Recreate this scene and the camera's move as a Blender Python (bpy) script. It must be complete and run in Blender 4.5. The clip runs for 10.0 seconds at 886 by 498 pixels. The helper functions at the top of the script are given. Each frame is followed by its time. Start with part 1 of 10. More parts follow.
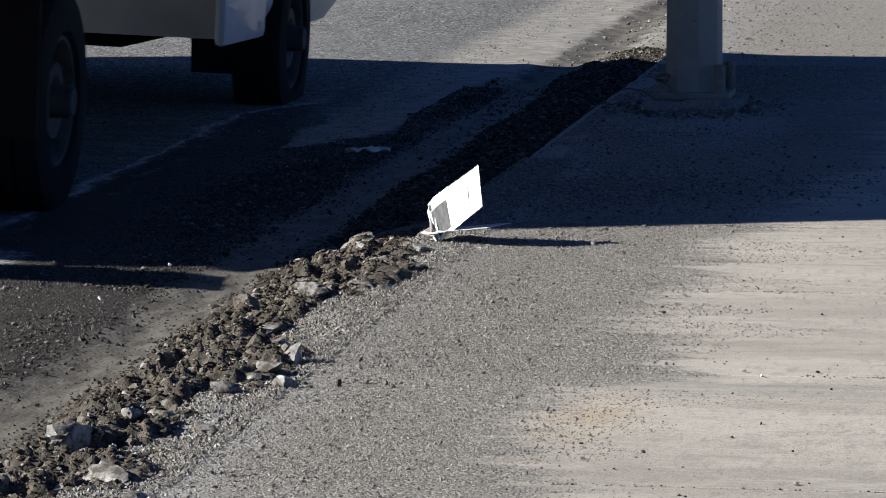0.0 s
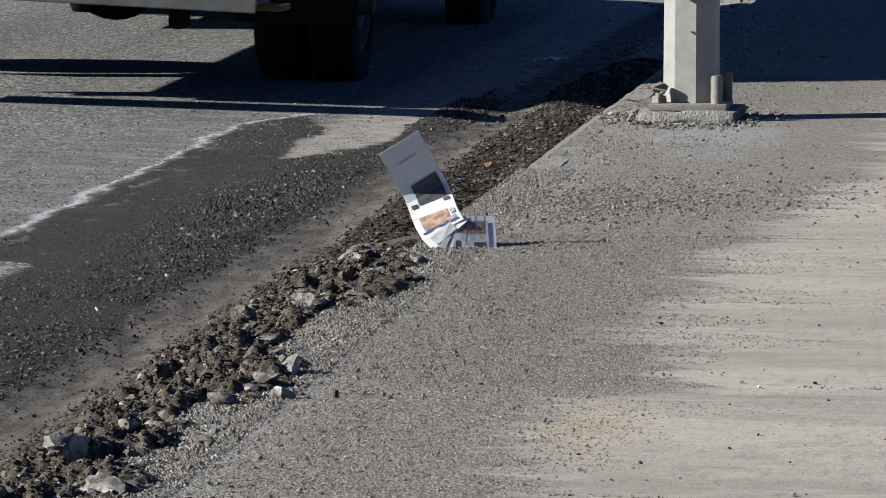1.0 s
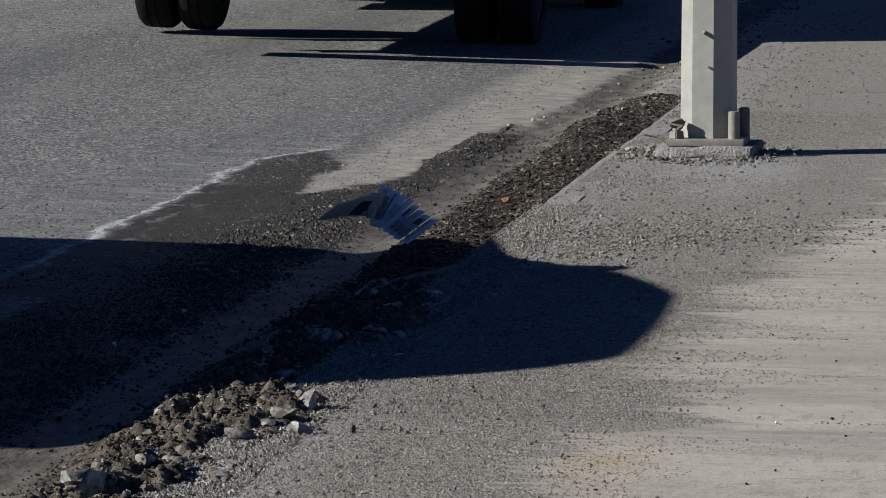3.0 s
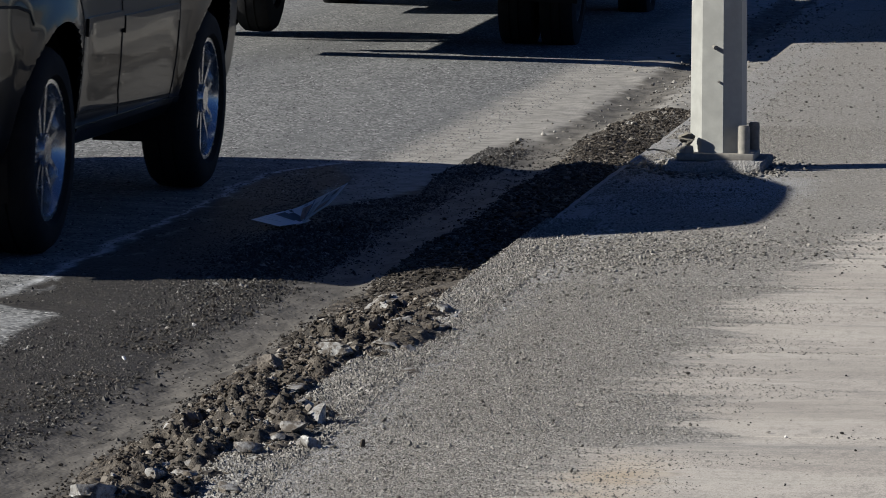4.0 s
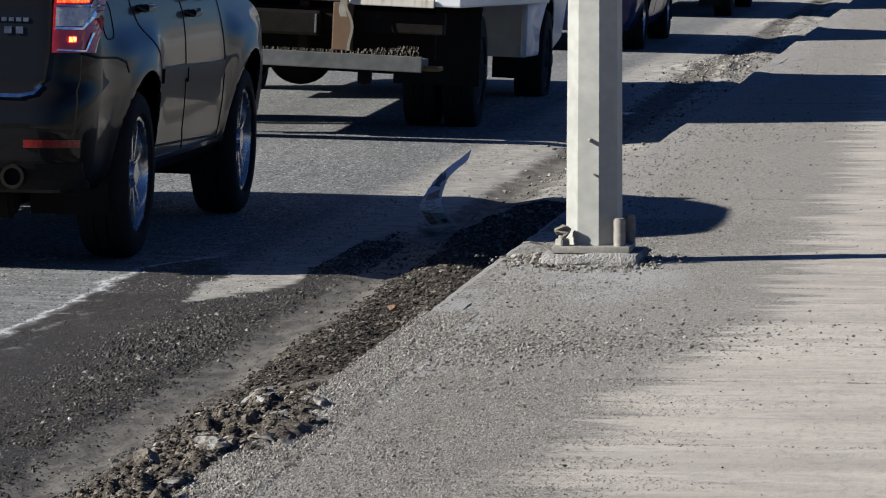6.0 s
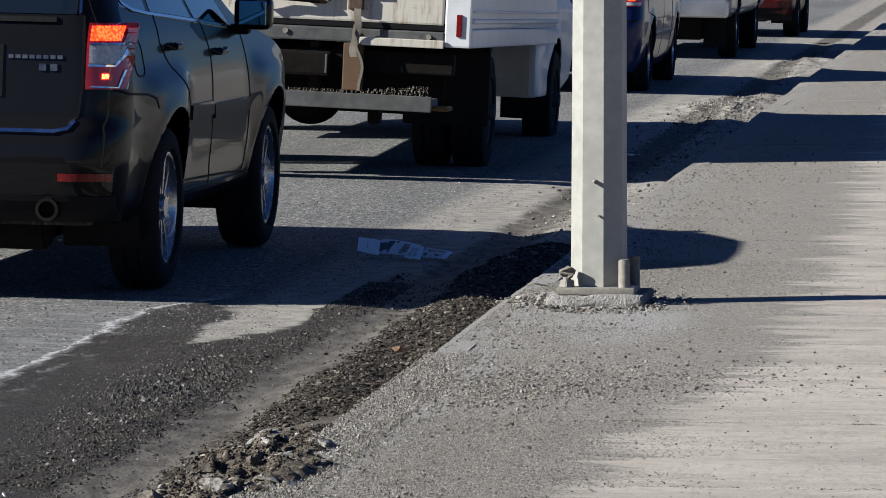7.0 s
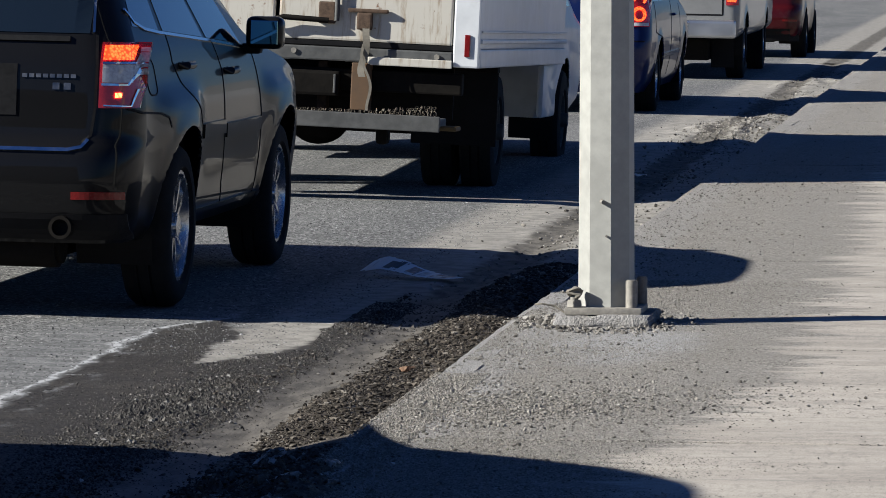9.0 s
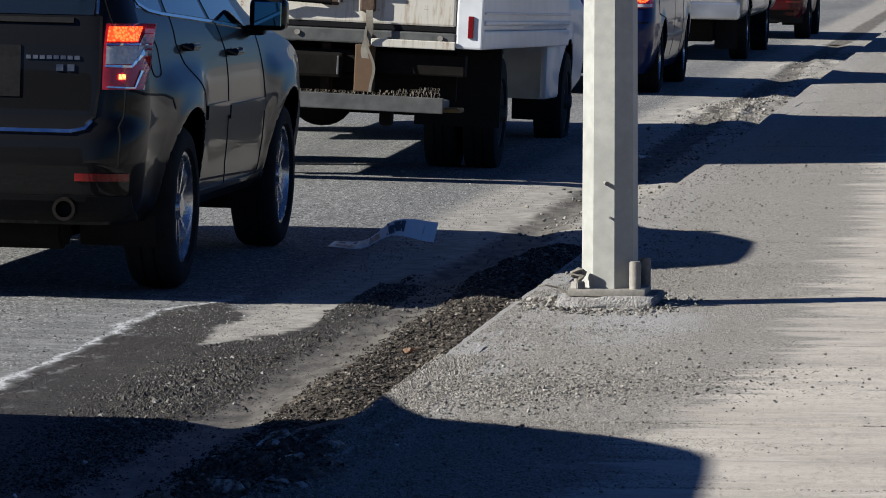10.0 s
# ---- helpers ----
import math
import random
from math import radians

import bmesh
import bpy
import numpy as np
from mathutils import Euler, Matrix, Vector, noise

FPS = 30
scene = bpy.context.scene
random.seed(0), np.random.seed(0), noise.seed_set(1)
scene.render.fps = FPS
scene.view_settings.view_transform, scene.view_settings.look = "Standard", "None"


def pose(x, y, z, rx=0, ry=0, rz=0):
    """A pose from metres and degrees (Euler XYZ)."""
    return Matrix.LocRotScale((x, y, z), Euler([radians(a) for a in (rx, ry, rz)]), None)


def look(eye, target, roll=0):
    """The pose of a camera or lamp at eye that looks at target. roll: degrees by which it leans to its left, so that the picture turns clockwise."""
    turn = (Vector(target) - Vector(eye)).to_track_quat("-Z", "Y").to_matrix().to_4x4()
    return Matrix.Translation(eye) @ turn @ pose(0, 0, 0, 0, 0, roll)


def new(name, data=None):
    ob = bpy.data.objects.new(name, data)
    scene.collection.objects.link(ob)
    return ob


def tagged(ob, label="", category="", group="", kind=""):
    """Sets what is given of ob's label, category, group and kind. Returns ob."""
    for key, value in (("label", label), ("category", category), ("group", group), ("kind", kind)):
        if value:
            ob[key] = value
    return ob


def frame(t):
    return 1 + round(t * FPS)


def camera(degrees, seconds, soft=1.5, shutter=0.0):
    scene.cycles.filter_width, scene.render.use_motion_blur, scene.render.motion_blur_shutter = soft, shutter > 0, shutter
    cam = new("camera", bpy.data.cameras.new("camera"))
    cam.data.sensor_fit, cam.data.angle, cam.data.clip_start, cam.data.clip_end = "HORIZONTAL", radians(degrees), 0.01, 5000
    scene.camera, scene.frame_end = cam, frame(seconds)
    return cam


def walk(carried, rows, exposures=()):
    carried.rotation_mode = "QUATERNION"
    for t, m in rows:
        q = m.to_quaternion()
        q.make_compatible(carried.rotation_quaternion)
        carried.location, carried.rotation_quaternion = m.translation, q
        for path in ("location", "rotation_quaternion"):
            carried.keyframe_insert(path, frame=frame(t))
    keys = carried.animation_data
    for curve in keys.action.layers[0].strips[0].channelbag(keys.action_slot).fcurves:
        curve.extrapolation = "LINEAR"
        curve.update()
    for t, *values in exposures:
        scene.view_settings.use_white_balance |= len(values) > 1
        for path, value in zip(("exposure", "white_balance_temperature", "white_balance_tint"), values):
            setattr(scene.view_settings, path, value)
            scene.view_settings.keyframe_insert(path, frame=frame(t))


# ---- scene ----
from mathutils import Quaternion

# ---- camera and its walk ----
cam = camera(11.48, 10.0, soft=0.7, shutter=0.2)
EYE_Z = 1.65
AIM = [
    (0.0, -8.620, -6.729, -0.038),
    (0.5, -8.537, -6.607, -0.036),
    (0.7, -8.549, -6.585, -0.002),
    (1.0, -8.584, -6.587, -0.023),
    (1.5, -8.348, -6.633, -0.031),
    (2.0, -8.316, -6.621, -0.024),
    (2.5, -8.663, -6.292, -0.004),
    (2.7, -8.729, -6.215, 0.001),
    (3.8, -8.964, -5.957, 0.000),
    (4.0, -8.935, -5.943, 0.025),
    (4.5, -9.064, -5.876, 0.038),
    (5.0, -9.328, -5.601, 0.028),
    (5.3, -9.306, -5.410, 0.000),
    (5.5, -8.608, -5.054, -0.002),
    (6.0, -7.321, -4.731, 0.002),
    (6.2, -7.094, -4.452, 0.024),
    (7.3, -7.477, -4.188, -0.017),
    (7.5, -7.500, -4.331, -0.003),
    (8.0, -7.505, -4.337, 0.009),
    (8.5, -7.497, -4.137, 0.007),
    (9.0, -7.478, -3.931, 0.026),
    (9.5, -7.534, -3.869, 0.035),
    (10.0, -7.524, -4.172, 0.000),
]


def cam_pose(pan, tilt, roll):
    """pan to the right of the road's direction, tilt upwards, in degrees"""
    p, q = radians(pan), radians(tilt)
    way = (math.sin(p) * math.cos(q), math.cos(p) * math.cos(q), math.sin(q))
    eye = (0.0, 0.0, EYE_Z)
    return look(eye, [a + 10 * b for a, b in zip(eye, way)], roll)


EXPOSURES = [(0.0, 1.08), (0.5, 1.02), (1.0, 0.88), (2.0, 0.61), (2.5, 0.52), (3.3, 0.64), (4.0, 0.82), (4.5, 0.92), (5.5, 1.10), (7.5, 1.07), (10.0, 1.12)]
walk(cam, [(t, cam_pose(a, b, c)) for t, a, b, c in AIM], [(t, e, 5980, 10) for t, e in EXPOSURES])

# ---- light ----
SUN_AZ, SUN_EL = 20.0, 27.8      # shadows run to the right and SUN_AZ degrees up the road
world = bpy.data.worlds.new("sky")
scene.world = world
world.use_nodes = True
wn = world.node_tree
sky = wn.nodes.new("ShaderNodeTexSky")
sky.sky_type, sky.sun_disc = "NISHITA", False
sky.sun_elevation = radians(SUN_EL)
sky.sun_rotation = radians(180 + 90 - SUN_AZ)
sky.altitude, sky.dust_density, sky.ozone_density = 1100.0, 0.0, 2.0
wn.nodes["Background"].inputs["Strength"].default_value = 0.0205
deep = wn.nodes.new("ShaderNodeMix")         # clear, dry winter air: a deep blue sky
deep.data_type, deep.blend_type = "RGBA", "MULTIPLY"
deep.inputs[0].default_value = 1.0
deep.inputs[7].default_value = (0.56, 0.84, 1.40, 1)
wn.links.new(sky.outputs["Color"], deep.inputs[6])
wn.links.new(deep.outputs[2], wn.nodes["Background"].inputs["Color"])
sun_data = bpy.data.lights.new("sun", "SUN")
sun_data.energy, sun_data.angle, sun_data.color = 5.0, radians(0.53), (1.0, 0.935, 0.80)
sun = new("sun", sun_data)
ray = Vector((math.cos(radians(SUN_AZ)) * math.cos(radians(SUN_EL)), math.sin(radians(SUN_AZ)) * math.cos(radians(SUN_EL)), -math.sin(radians(SUN_EL))))
sun.matrix_world = look((-30, -10, 20), Vector((-30, -10, 20)) + ray)


# ---- materials ----
class Mat:
    """A small writer of node materials."""

    def __init__(self, name):
        self.m = bpy.data.materials.new(name)
        self.m.use_nodes = True
        self.t = self.m.node_tree
        self.b = self.t.nodes["Principled BSDF"]
        self.cached = {}

    def n(self, kind):
        return self.t.nodes.new(kind)

    def put(self, value, socket):
        if isinstance(value, bpy.types.NodeSocket):
            self.t.links.new(value, socket)
        elif isinstance(value, (tuple, list)) and len(value) == 3 and socket.type == "RGBA":
            socket.default_value = (*value, 1)
        else:
            socket.default_value = value

    def math(self, op, a, b=0.0, c=0.0, clamp=False):
        node = self.n("ShaderNodeMath")
        node.operation, node.use_clamp = op, clamp
        for v, s in zip((a, b, c), node.inputs):
            self.put(v, s)
        return node.outputs[0]

    def pos(self):
        if "pos" not in self.cached:
            self.cached["pos"] = self.n("ShaderNodeNewGeometry").outputs["Position"]
        return self.cached["pos"]

    def obj(self):
        if "obj" not in self.cached:
            self.cached["obj"] = self.n("ShaderNodeTexCoord").outputs["Object"]
        return self.cached["obj"]

    def xyz(self):
        if "xyz" not in self.cached:
            s = self.n("ShaderNodeSeparateXYZ")
            self.put(self.pos(), s.inputs[0])
            self.cached["xyz"] = s.outputs
        return self.cached["xyz"]

    def noise(self, scale, detail=4.0, rough=0.6, vec=None, stretch=None, distort=0.0):
        node = self.n("ShaderNodeTexNoise")
        v = vec if vec is not None else self.pos()
        if stretch:
            mp = self.n("ShaderNodeMapping")
            mp.inputs["Scale"].default_value = stretch
            self.put(v, mp.inputs["Vector"])
            v = mp.outputs[0]
        self.put(v, node.inputs["Vector"])
        for k, val in (("Scale", scale), ("Detail", detail), ("Roughness", rough), ("Distortion", distort)):
            node.inputs[k].default_value = val
        return node.outputs[0]

    def voronoi(self, scale, feature="F1", vec=None, out="Distance"):
        node = self.n("ShaderNodeTexVoronoi")
        node.feature = feature
        self.put(vec if vec is not None else self.pos(), node.inputs["Vector"])
        node.inputs["Scale"].default_value = scale
        return node.outputs[out]

    def span(self, v, a, b, lo=0.0, hi=1.0):
        node = self.n("ShaderNodeMapRange")
        node.interpolation_type = "SMOOTHSTEP"
        for val, s in zip((v, a, b, lo, hi), node.inputs):
            self.put(val, s)
        return node.outputs[0]

    def mix(self, f, a, b, blend="MIX"):
        node = self.n("ShaderNodeMix")
        node.data_type, node.blend_type = "RGBA", blend
        self.put(f, node.inputs[0])
        self.put(a, node.inputs[6])
        self.put(b, node.inputs[7])
        return node.outputs[2]

    def curve(self, v, pts):
        """a smooth function of v through pts"""
        x0, x1 = pts[0][0], pts[-1][0]
        lo, hi = min(p[1] for p in pts) - 0.1, max(p[1] for p in pts) + 0.1
        node = self.n("ShaderNodeFloatCurve")
        cu = node.mapping.curves[0]
        q = [((x - x0) / (x1 - x0), (y - lo) / (hi - lo)) for x, y in pts]
        cu.points[0].location, cu.points[1].location = q[0], q[-1]
        for p in q[1:-1]:
            cu.points.new(*p)
        for p in cu.points:
            p.handle_type = "VECTOR"
        node.mapping.update()
        lin = self.n("ShaderNodeMapRange")
        for val, s in zip((v, x0, x1, 0.0, 1.0), lin.inputs):
            self.put(val, s)
        self.put(lin.outputs[0], node.inputs["Value"])
        return self.math("MULTIPLY_ADD", node.outputs[0], hi - lo, lo)

    def bump(self, height, strength=0.5, dist=0.01):
        node = self.n("ShaderNodeBump")
        node.inputs["Strength"].default_value = strength
        node.inputs["Distance"].default_value = dist
        self.put(height, node.inputs["Height"])
        if self.b.inputs["Normal"].links:
            self.put(self.b.inputs["Normal"].links[0].from_socket, node.inputs["Normal"])
        self.put(node.outputs[0], self.b.inputs["Normal"])

    def set(self, **kw):
        names = dict(color="Base Color", rough="Roughness", metal="Metallic", coat="Coat Weight", coat_rough="Coat Roughness", spec="Specular IOR Level",
                     emit="Emission Color", power="Emission Strength", trans="Transmission Weight", ior="IOR", alpha="Alpha", sss="Subsurface Weight")
        for k, v in kw.items():
            self.put(v, self.b.inputs[names[k]])
        return self

    def random(self):
        return self.n("ShaderNodeNewGeometry").outputs["Random Per Island"]

    def ramp(self, f, stops):
        node = self.n("ShaderNodeValToRGB")
        el = node.color_ramp.elements
        while len(el) < len(stops):
            el.new(0.5)
        for e, (p, c) in zip(el, stops):
            e.position, e.color = p, (*c, 1)
        self.put(f, node.inputs[0])
        return node.outputs[0]


def simple(name, color, rough, var=0.25, scale=30.0, bump=0.0, metal=0.0, space="obj", **kw):
    """A plain surface with two scales of unevenness."""
    m = Mat(name)
    v = m.obj() if space == "obj" else m.pos()
    a, b = m.noise(scale, 5, vec=v), m.noise(scale / 9, 3, vec=v)
    f = m.math("MULTIPLY_ADD", a, 0.5, m.math("MULTIPLY", b, 0.5))
    dark = tuple(c * (1 - var) for c in color)
    light = tuple(min(1, c * (1 + var)) for c in color)
    m.set(color=m.mix(m.span(f, 0.32, 0.68), dark, light), rough=m.span(a, 0.2, 0.8, max(0.02, rough - 0.08), min(1, rough + 0.1)), metal=metal, **kw)
    if bump:
        m.bump(a, 0.6, bump)
    return m.m


def road_material():
    m = Mat("asphalt_road")
    x, y, z = m.xyz()
    n1, n2 = m.noise(5, 5), m.noise(1.3, 3)
    fine, grit = m.noise(160, 3, 0.7), m.voronoi(75)
    wob = m.math("MULTIPLY", m.math("SUBTRACT", n1, 0.5), 0.22)
    xw = m.math("ADD", x, wob)
    # asphalt, worn grey with lighter grit
    stones = m.voronoi(75, out="Color")
    bw = m.n("ShaderNodeRGBToBW")
    m.put(stones, bw.inputs[0])
    col = m.ramp(bw.outputs[0], [(0.0, (0.02, 0.02, 0.021)), (0.35, (0.06, 0.06, 0.06)), (0.6, (0.145, 0.144, 0.142)), (0.8, (0.27, 0.268, 0.26)), (1.0, (0.52, 0.51, 0.49))])
    col = m.mix(m.span(m.noise(0.9, 4, stretch=(1.2, 0.25, 1)), 0.4, 0.65, 0.0, 0.4), col, (0.17, 0.168, 0.163))
    col = m.mix(m.span(m.noise(0.5, 6, 0.66, stretch=(1.7, 0.16, 1)), 0.44, 0.62, 0.0, 0.5), col, (0.07, 0.071, 0.074))
    col = m.mix(m.span(m.noise(14, 6, 0.75, stretch=(1, 0.25, 1)), 0.5, 0.68, 0.0, 0.5), col, (0.05, 0.05, 0.051))
    # tar seams and worn marks
    tar = m.span(m.noise(2.2, 3, 0.5, stretch=(0.35, 2.6, 1)), 0.665, 0.70)
    col = m.mix(m.math("MULTIPLY", tar, 0.55), col, (0.07, 0.07, 0.07))
    # sand blown along the gutter
    sandy = m.math("MULTIPLY", m.span(xw, -3.40, -3.15), m.span(y, 16.2, 17.2))
    col = m.mix(m.math("MULTIPLY", sandy, 0.75), col, m.mix(m.span(m.noise(9, 5), 0.35, 0.65), (0.22, 0.205, 0.18), (0.34, 0.315, 0.28)))
    # wet dark grit beside the gutter
    left = m.curve(y, [(8, -3.30), (12.2, -3.26), (12.8, -3.34), (13.3, -3.35), (13.55, -3.62), (14.4, -3.57), (15.3, -3.60), (16.1, -3.60), (17.3, -3.63), (18.4, -3.61), (18.9, -3.42), (19.6, -3.44), (20.7, -3.40), (24, -3.35)])
    wob2 = m.math("MULTIPLY", m.math("SUBTRACT", m.noise(3.4, 6, 0.62, stretch=(1, 0.55, 1)), 0.5), 0.24)
    from_edge = m.math("SUBTRACT", m.math("ADD", x, wob2), left)
    right_a = m.curve(y, [(8, -2.0), (16.70, -2.0), (16.85, -3.17), (17.6, -3.27), (18.2, -3.23), (18.7, -3.42), (24, -3.5)])
    left_b = m.curve(y, [(8, -3.17), (16.8, -3.17), (17.66, -2.93), (19.8, -2.90), (24, -2.86)])
    jag = m.math("MULTIPLY", m.math("SUBTRACT", m.noise(3.5, 4, 0.7, stretch=(0.4, 2.2, 1)), 0.5), 0.5)
    wet_a = m.math("MULTIPLY", m.span(from_edge, 0.0, 0.05), m.span(m.math("SUBTRACT", m.math("ADD", x, m.math("MULTIPLY", jag, 0.5)), right_a), 0.02, -0.02))
    wet_b = m.math("MULTIPLY", m.span(m.math("SUBTRACT", m.math("ADD", x, m.math("MULTIPLY", jag, 0.7)), left_b), -0.02, 0.03), m.span(m.math("ADD", y, m.math("MULTIPLY", jag, 6.0)), 21.0, 19.2))
    wet = m.math("MAXIMUM", wet_a, wet_b, clamp=True)
    wetcol = m.mix(m.span(m.noise(40, 5), 0.35, 0.7), (0.010, 0.009, 0.008), (0.05, 0.044, 0.038))
    wetcol = m.mix(m.span(m.noise(2.6, 4), 0.48, 0.7, 0, 0.6), wetcol, (0.05, 0.044, 0.037))
    col = m.mix(wet, col, wetcol)
    # trodden mud strip, in the drain of the gutter
    strip = m.math("MULTIPLY", m.span(xw, -2.79, -2.72), m.span(xw, -2.42, -2.50))
    strip = m.math("MULTIPLY", strip, m.span(m.noise(6, 4), 0.25, 0.45, 0.55, 1.0))
    mud = m.mix(m.span(m.noise(14, 5, stretch=(1, 0.35, 1)), 0.35, 0.65), (0.060, 0.054, 0.046), (0.128, 0.116, 0.100))
    col = m.mix(strip, col, mud)
    dirt = m.math("MULTIPLY", m.span(xw, -2.50, -2.44), m.span(y, 24.0, 19.0))
    col = m.mix(dirt, col, m.mix(m.span(m.noise(20, 5), 0.35, 0.65), (0.026, 0.021, 0.016), (0.080, 0.065, 0.050)))
    # dried salt along the rim of the wet patch, and a pale bar of clean asphalt
    rim = m.math("MULTIPLY", m.span(m.math("ABSOLUTE", m.math("ADD", from_edge, 0.005)), m.math("MULTIPLY_ADD", m.noise(7.0, 6, 0.7, stretch=(1, 0.35, 1)), 0.15, -0.045), 0.0), m.math("MULTIPLY", m.span(y, 13.6, 14.2), m.span(y, 19.6, 18.5)))
    rim = m.math("MULTIPLY", rim, m.span(m.noise(22, 6, 0.75, stretch=(1, 0.4, 1)), 0.36, 0.56, 0.05, 1.0))
    feather = m.math("MULTIPLY", m.span(from_edge, 0.22, 0.03), m.math("MULTIPLY", m.span(from_edge, -0.02, 0.02), m.span(m.noise(9, 4, 0.7, stretch=(1.4, 0.5, 1)), 0.54, 0.66, 0, 0.45)))
    feather = m.math("MULTIPLY", feather, m.math("MULTIPLY", m.span(y, 13.6, 14.2), m.span(y, 19.5, 18.8)))
    salt = m.math("MAXIMUM", rim, feather, clamp=True)
    col = m.mix(m.math("MULTIPLY", salt, 0.9), col, (0.46, 0.465, 0.475))
    haze = m.math("MULTIPLY", m.math("MULTIPLY", m.span(from_edge, -0.75, -0.05), m.span(from_edge, 0.0, -0.02)), m.span(m.noise(3.2, 5, 0.7, stretch=(0.5, 1.8, 1)), 0.42, 0.66, 0.0, 0.5))
    haze = m.math("MULTIPLY", haze, m.span(y, 22.0, 18.0))
    col = m.mix(haze, col, (0.27, 0.27, 0.268))
    m.set(color=col, rough=m.math("SUBTRACT", 0.9, m.math("MULTIPLY", wet, 0.22)), spec=0.35)
    m.bump(m.math("MULTIPLY", grit, -1.0), 0.22, 0.010)
    m.bump(m.noise(28, 5, 0.7), 0.3, 0.012)
    return m.m


def pavement_material():
    m = Mat("dusty_concrete")
    x, y, z = m.xyz()
    streak = m.noise(1.1, 7, 0.66, stretch=(0.5, 2.0, 1), distort=0.4)
    base = m.mix(m.span(streak, 0.35, 0.66), (0.30, 0.268, 0.236), (0.425, 0.385, 0.34))
    base = m.mix(m.span(m.noise(1.3, 7, 0.75, stretch=(0.35, 3.2, 1), distort=0.3), 0.56, 0.68, 0, 0.75), base, (0.235, 0.222, 0.205))
    base = m.mix(m.span(m.noise(0.8, 4), 0.5, 0.75, 0.0, 0.5), base, (0.33, 0.305, 0.27))
    speck = m.noise(210, 3, 0.75)
    base = m.mix(m.span(speck, 0.36, 0.50, 0.75, 0.0), base, (0.13, 0.12, 0.11))
    base = m.mix(m.span(speck, 0.56, 0.72, 0.0, 0.5), base, (0.50, 0.47, 0.43))
    base = m.mix(m.span(m.noise(42, 5, 0.78, stretch=(1, 0.3, 1)), 0.5, 0.64, 0.0, 0.55), base, (0.20, 0.185, 0.166))
    base = m.mix(m.span(m.noise(5, 7, 0.75, stretch=(0.5, 1.6, 1)), 0.52, 0.66, 0.0, 0.45), base, (0.47, 0.43, 0.385))
    base = m.mix(m.span(m.noise(2.6, 8, 0.72, stretch=(0.55, 1.5, 1), distort=0.5), 0.50, 0.62, 0.0, 0.4), base, (0.41, 0.380, 0.334))
    base = m.mix(m.span(m.noise(24, 6, 0.8, stretch=(0.6, 1.2, 1)), 0.56, 0.66, 0.0, 0.6), base, (0.24, 0.222, 0.198))
    # sand and grit swept towards the kerb, with an edge drawn out crosswise
    edge = m.curve(y, [(6, -1.05), (9.6, -1.25), (9.95, -1.18), (10.3, -0.98), (11.2, -1.22), (12.1, -1.16), (13.5, -1.08), (14.5, -0.98), (15.3, -0.86), (17.1, -0.80), (21, -0.82), (30, -0.95), (60, -1.1)])
    smear = m.math("MULTIPLY", m.math("SUBTRACT", m.noise(1.5, 9, 0.78, stretch=(0.30, 2.8, 1), distort=0.15), 0.5), 1.5)
    grav = m.span(m.math("SUBTRACT", m.math("ADD", x, smear), edge), 0.06, -0.05)
    mott = m.noise(11, 6, 0.72, stretch=(0.7, 1.3, 1))
    base = m.mix(m.span(mott, 0.52, 0.68, 0.0, 0.5), base, (0.22, 0.205, 0.187))
    isles = m.math("MULTIPLY", m.span(m.noise(1.9, 9, 0.78, stretch=(0.4, 2.6, 1)), 0.585, 0.64, 0.0, 0.8), m.span(x, 0.6, -0.6))
    grav = m.math("MAXIMUM", grav, isles)
    cell = m.voronoi(130, out="Color")
    bw = m.n("ShaderNodeRGBToBW")
    m.put(cell, bw.inputs[0])
    gcol = m.ramp(bw.outputs[0], [(0.0, (0.095, 0.087, 0.077)), (0.3, (0.18, 0.167, 0.15)), (0.6, (0.275, 0.257, 0.233)), (1.0, (0.47, 0.44, 0.40))])
    gcol = m.mix(m.span(m.noise(2.4, 4), 0.4, 0.65, 0.0, 0.5), gcol, (0.235, 0.22, 0.2))
    col = m.mix(m.math("MULTIPLY", grav, 0.92), base, gcol)
    # scattered grit on the bare slabs
    spot = m.math("MULTIPLY", m.span(m.voronoi(34), 0.15, 0.08), m.span(m.noise(5, 4), 0.46, 0.56))
    col = m.mix(m.math("MULTIPLY", spot, 0.8), col, (0.10, 0.095, 0.088))
    # salt bloom round the pole's foot and at the kerb
    dx, dy = m.math("SUBTRACT", x, -1.52), m.math("MULTIPLY", m.math("SUBTRACT", y, 16.75), 0.36)
    d = m.math("SQRT", m.math("ADD", m.math("MULTIPLY", dx, dx), m.math("MULTIPLY", dy, dy)))
    bloom = m.math("MULTIPLY", m.span(m.math("ADD", d, m.math("MULTIPLY", m.math("SUBTRACT", m.noise(5, 5), 0.5), 0.3)), 0.40, 0.15), 0.6)
    kerbside = m.math("MULTIPLY", m.span(m.math("ADD", x, m.math("MULTIPLY", m.math("SUBTRACT", m.noise(3, 5, 0.7), 0.5), 0.3)), -1.70, -1.85), m.span(y, 24, 18, 0.15, 0.38))
    col = m.mix(m.math("MAXIMUM", bloom, kerbside), col, m.mix(m.noise(60, 4), (0.30, 0.30, 0.31), (0.50, 0.50, 0.51)))
    fringe = m.math("MULTIPLY", m.span(m.math("SUBTRACT", m.math("ADD", x, smear), edge), -0.05, 0.10), m.span(m.math("SUBTRACT", m.math("ADD", x, smear), edge), 0.75, 0.15))
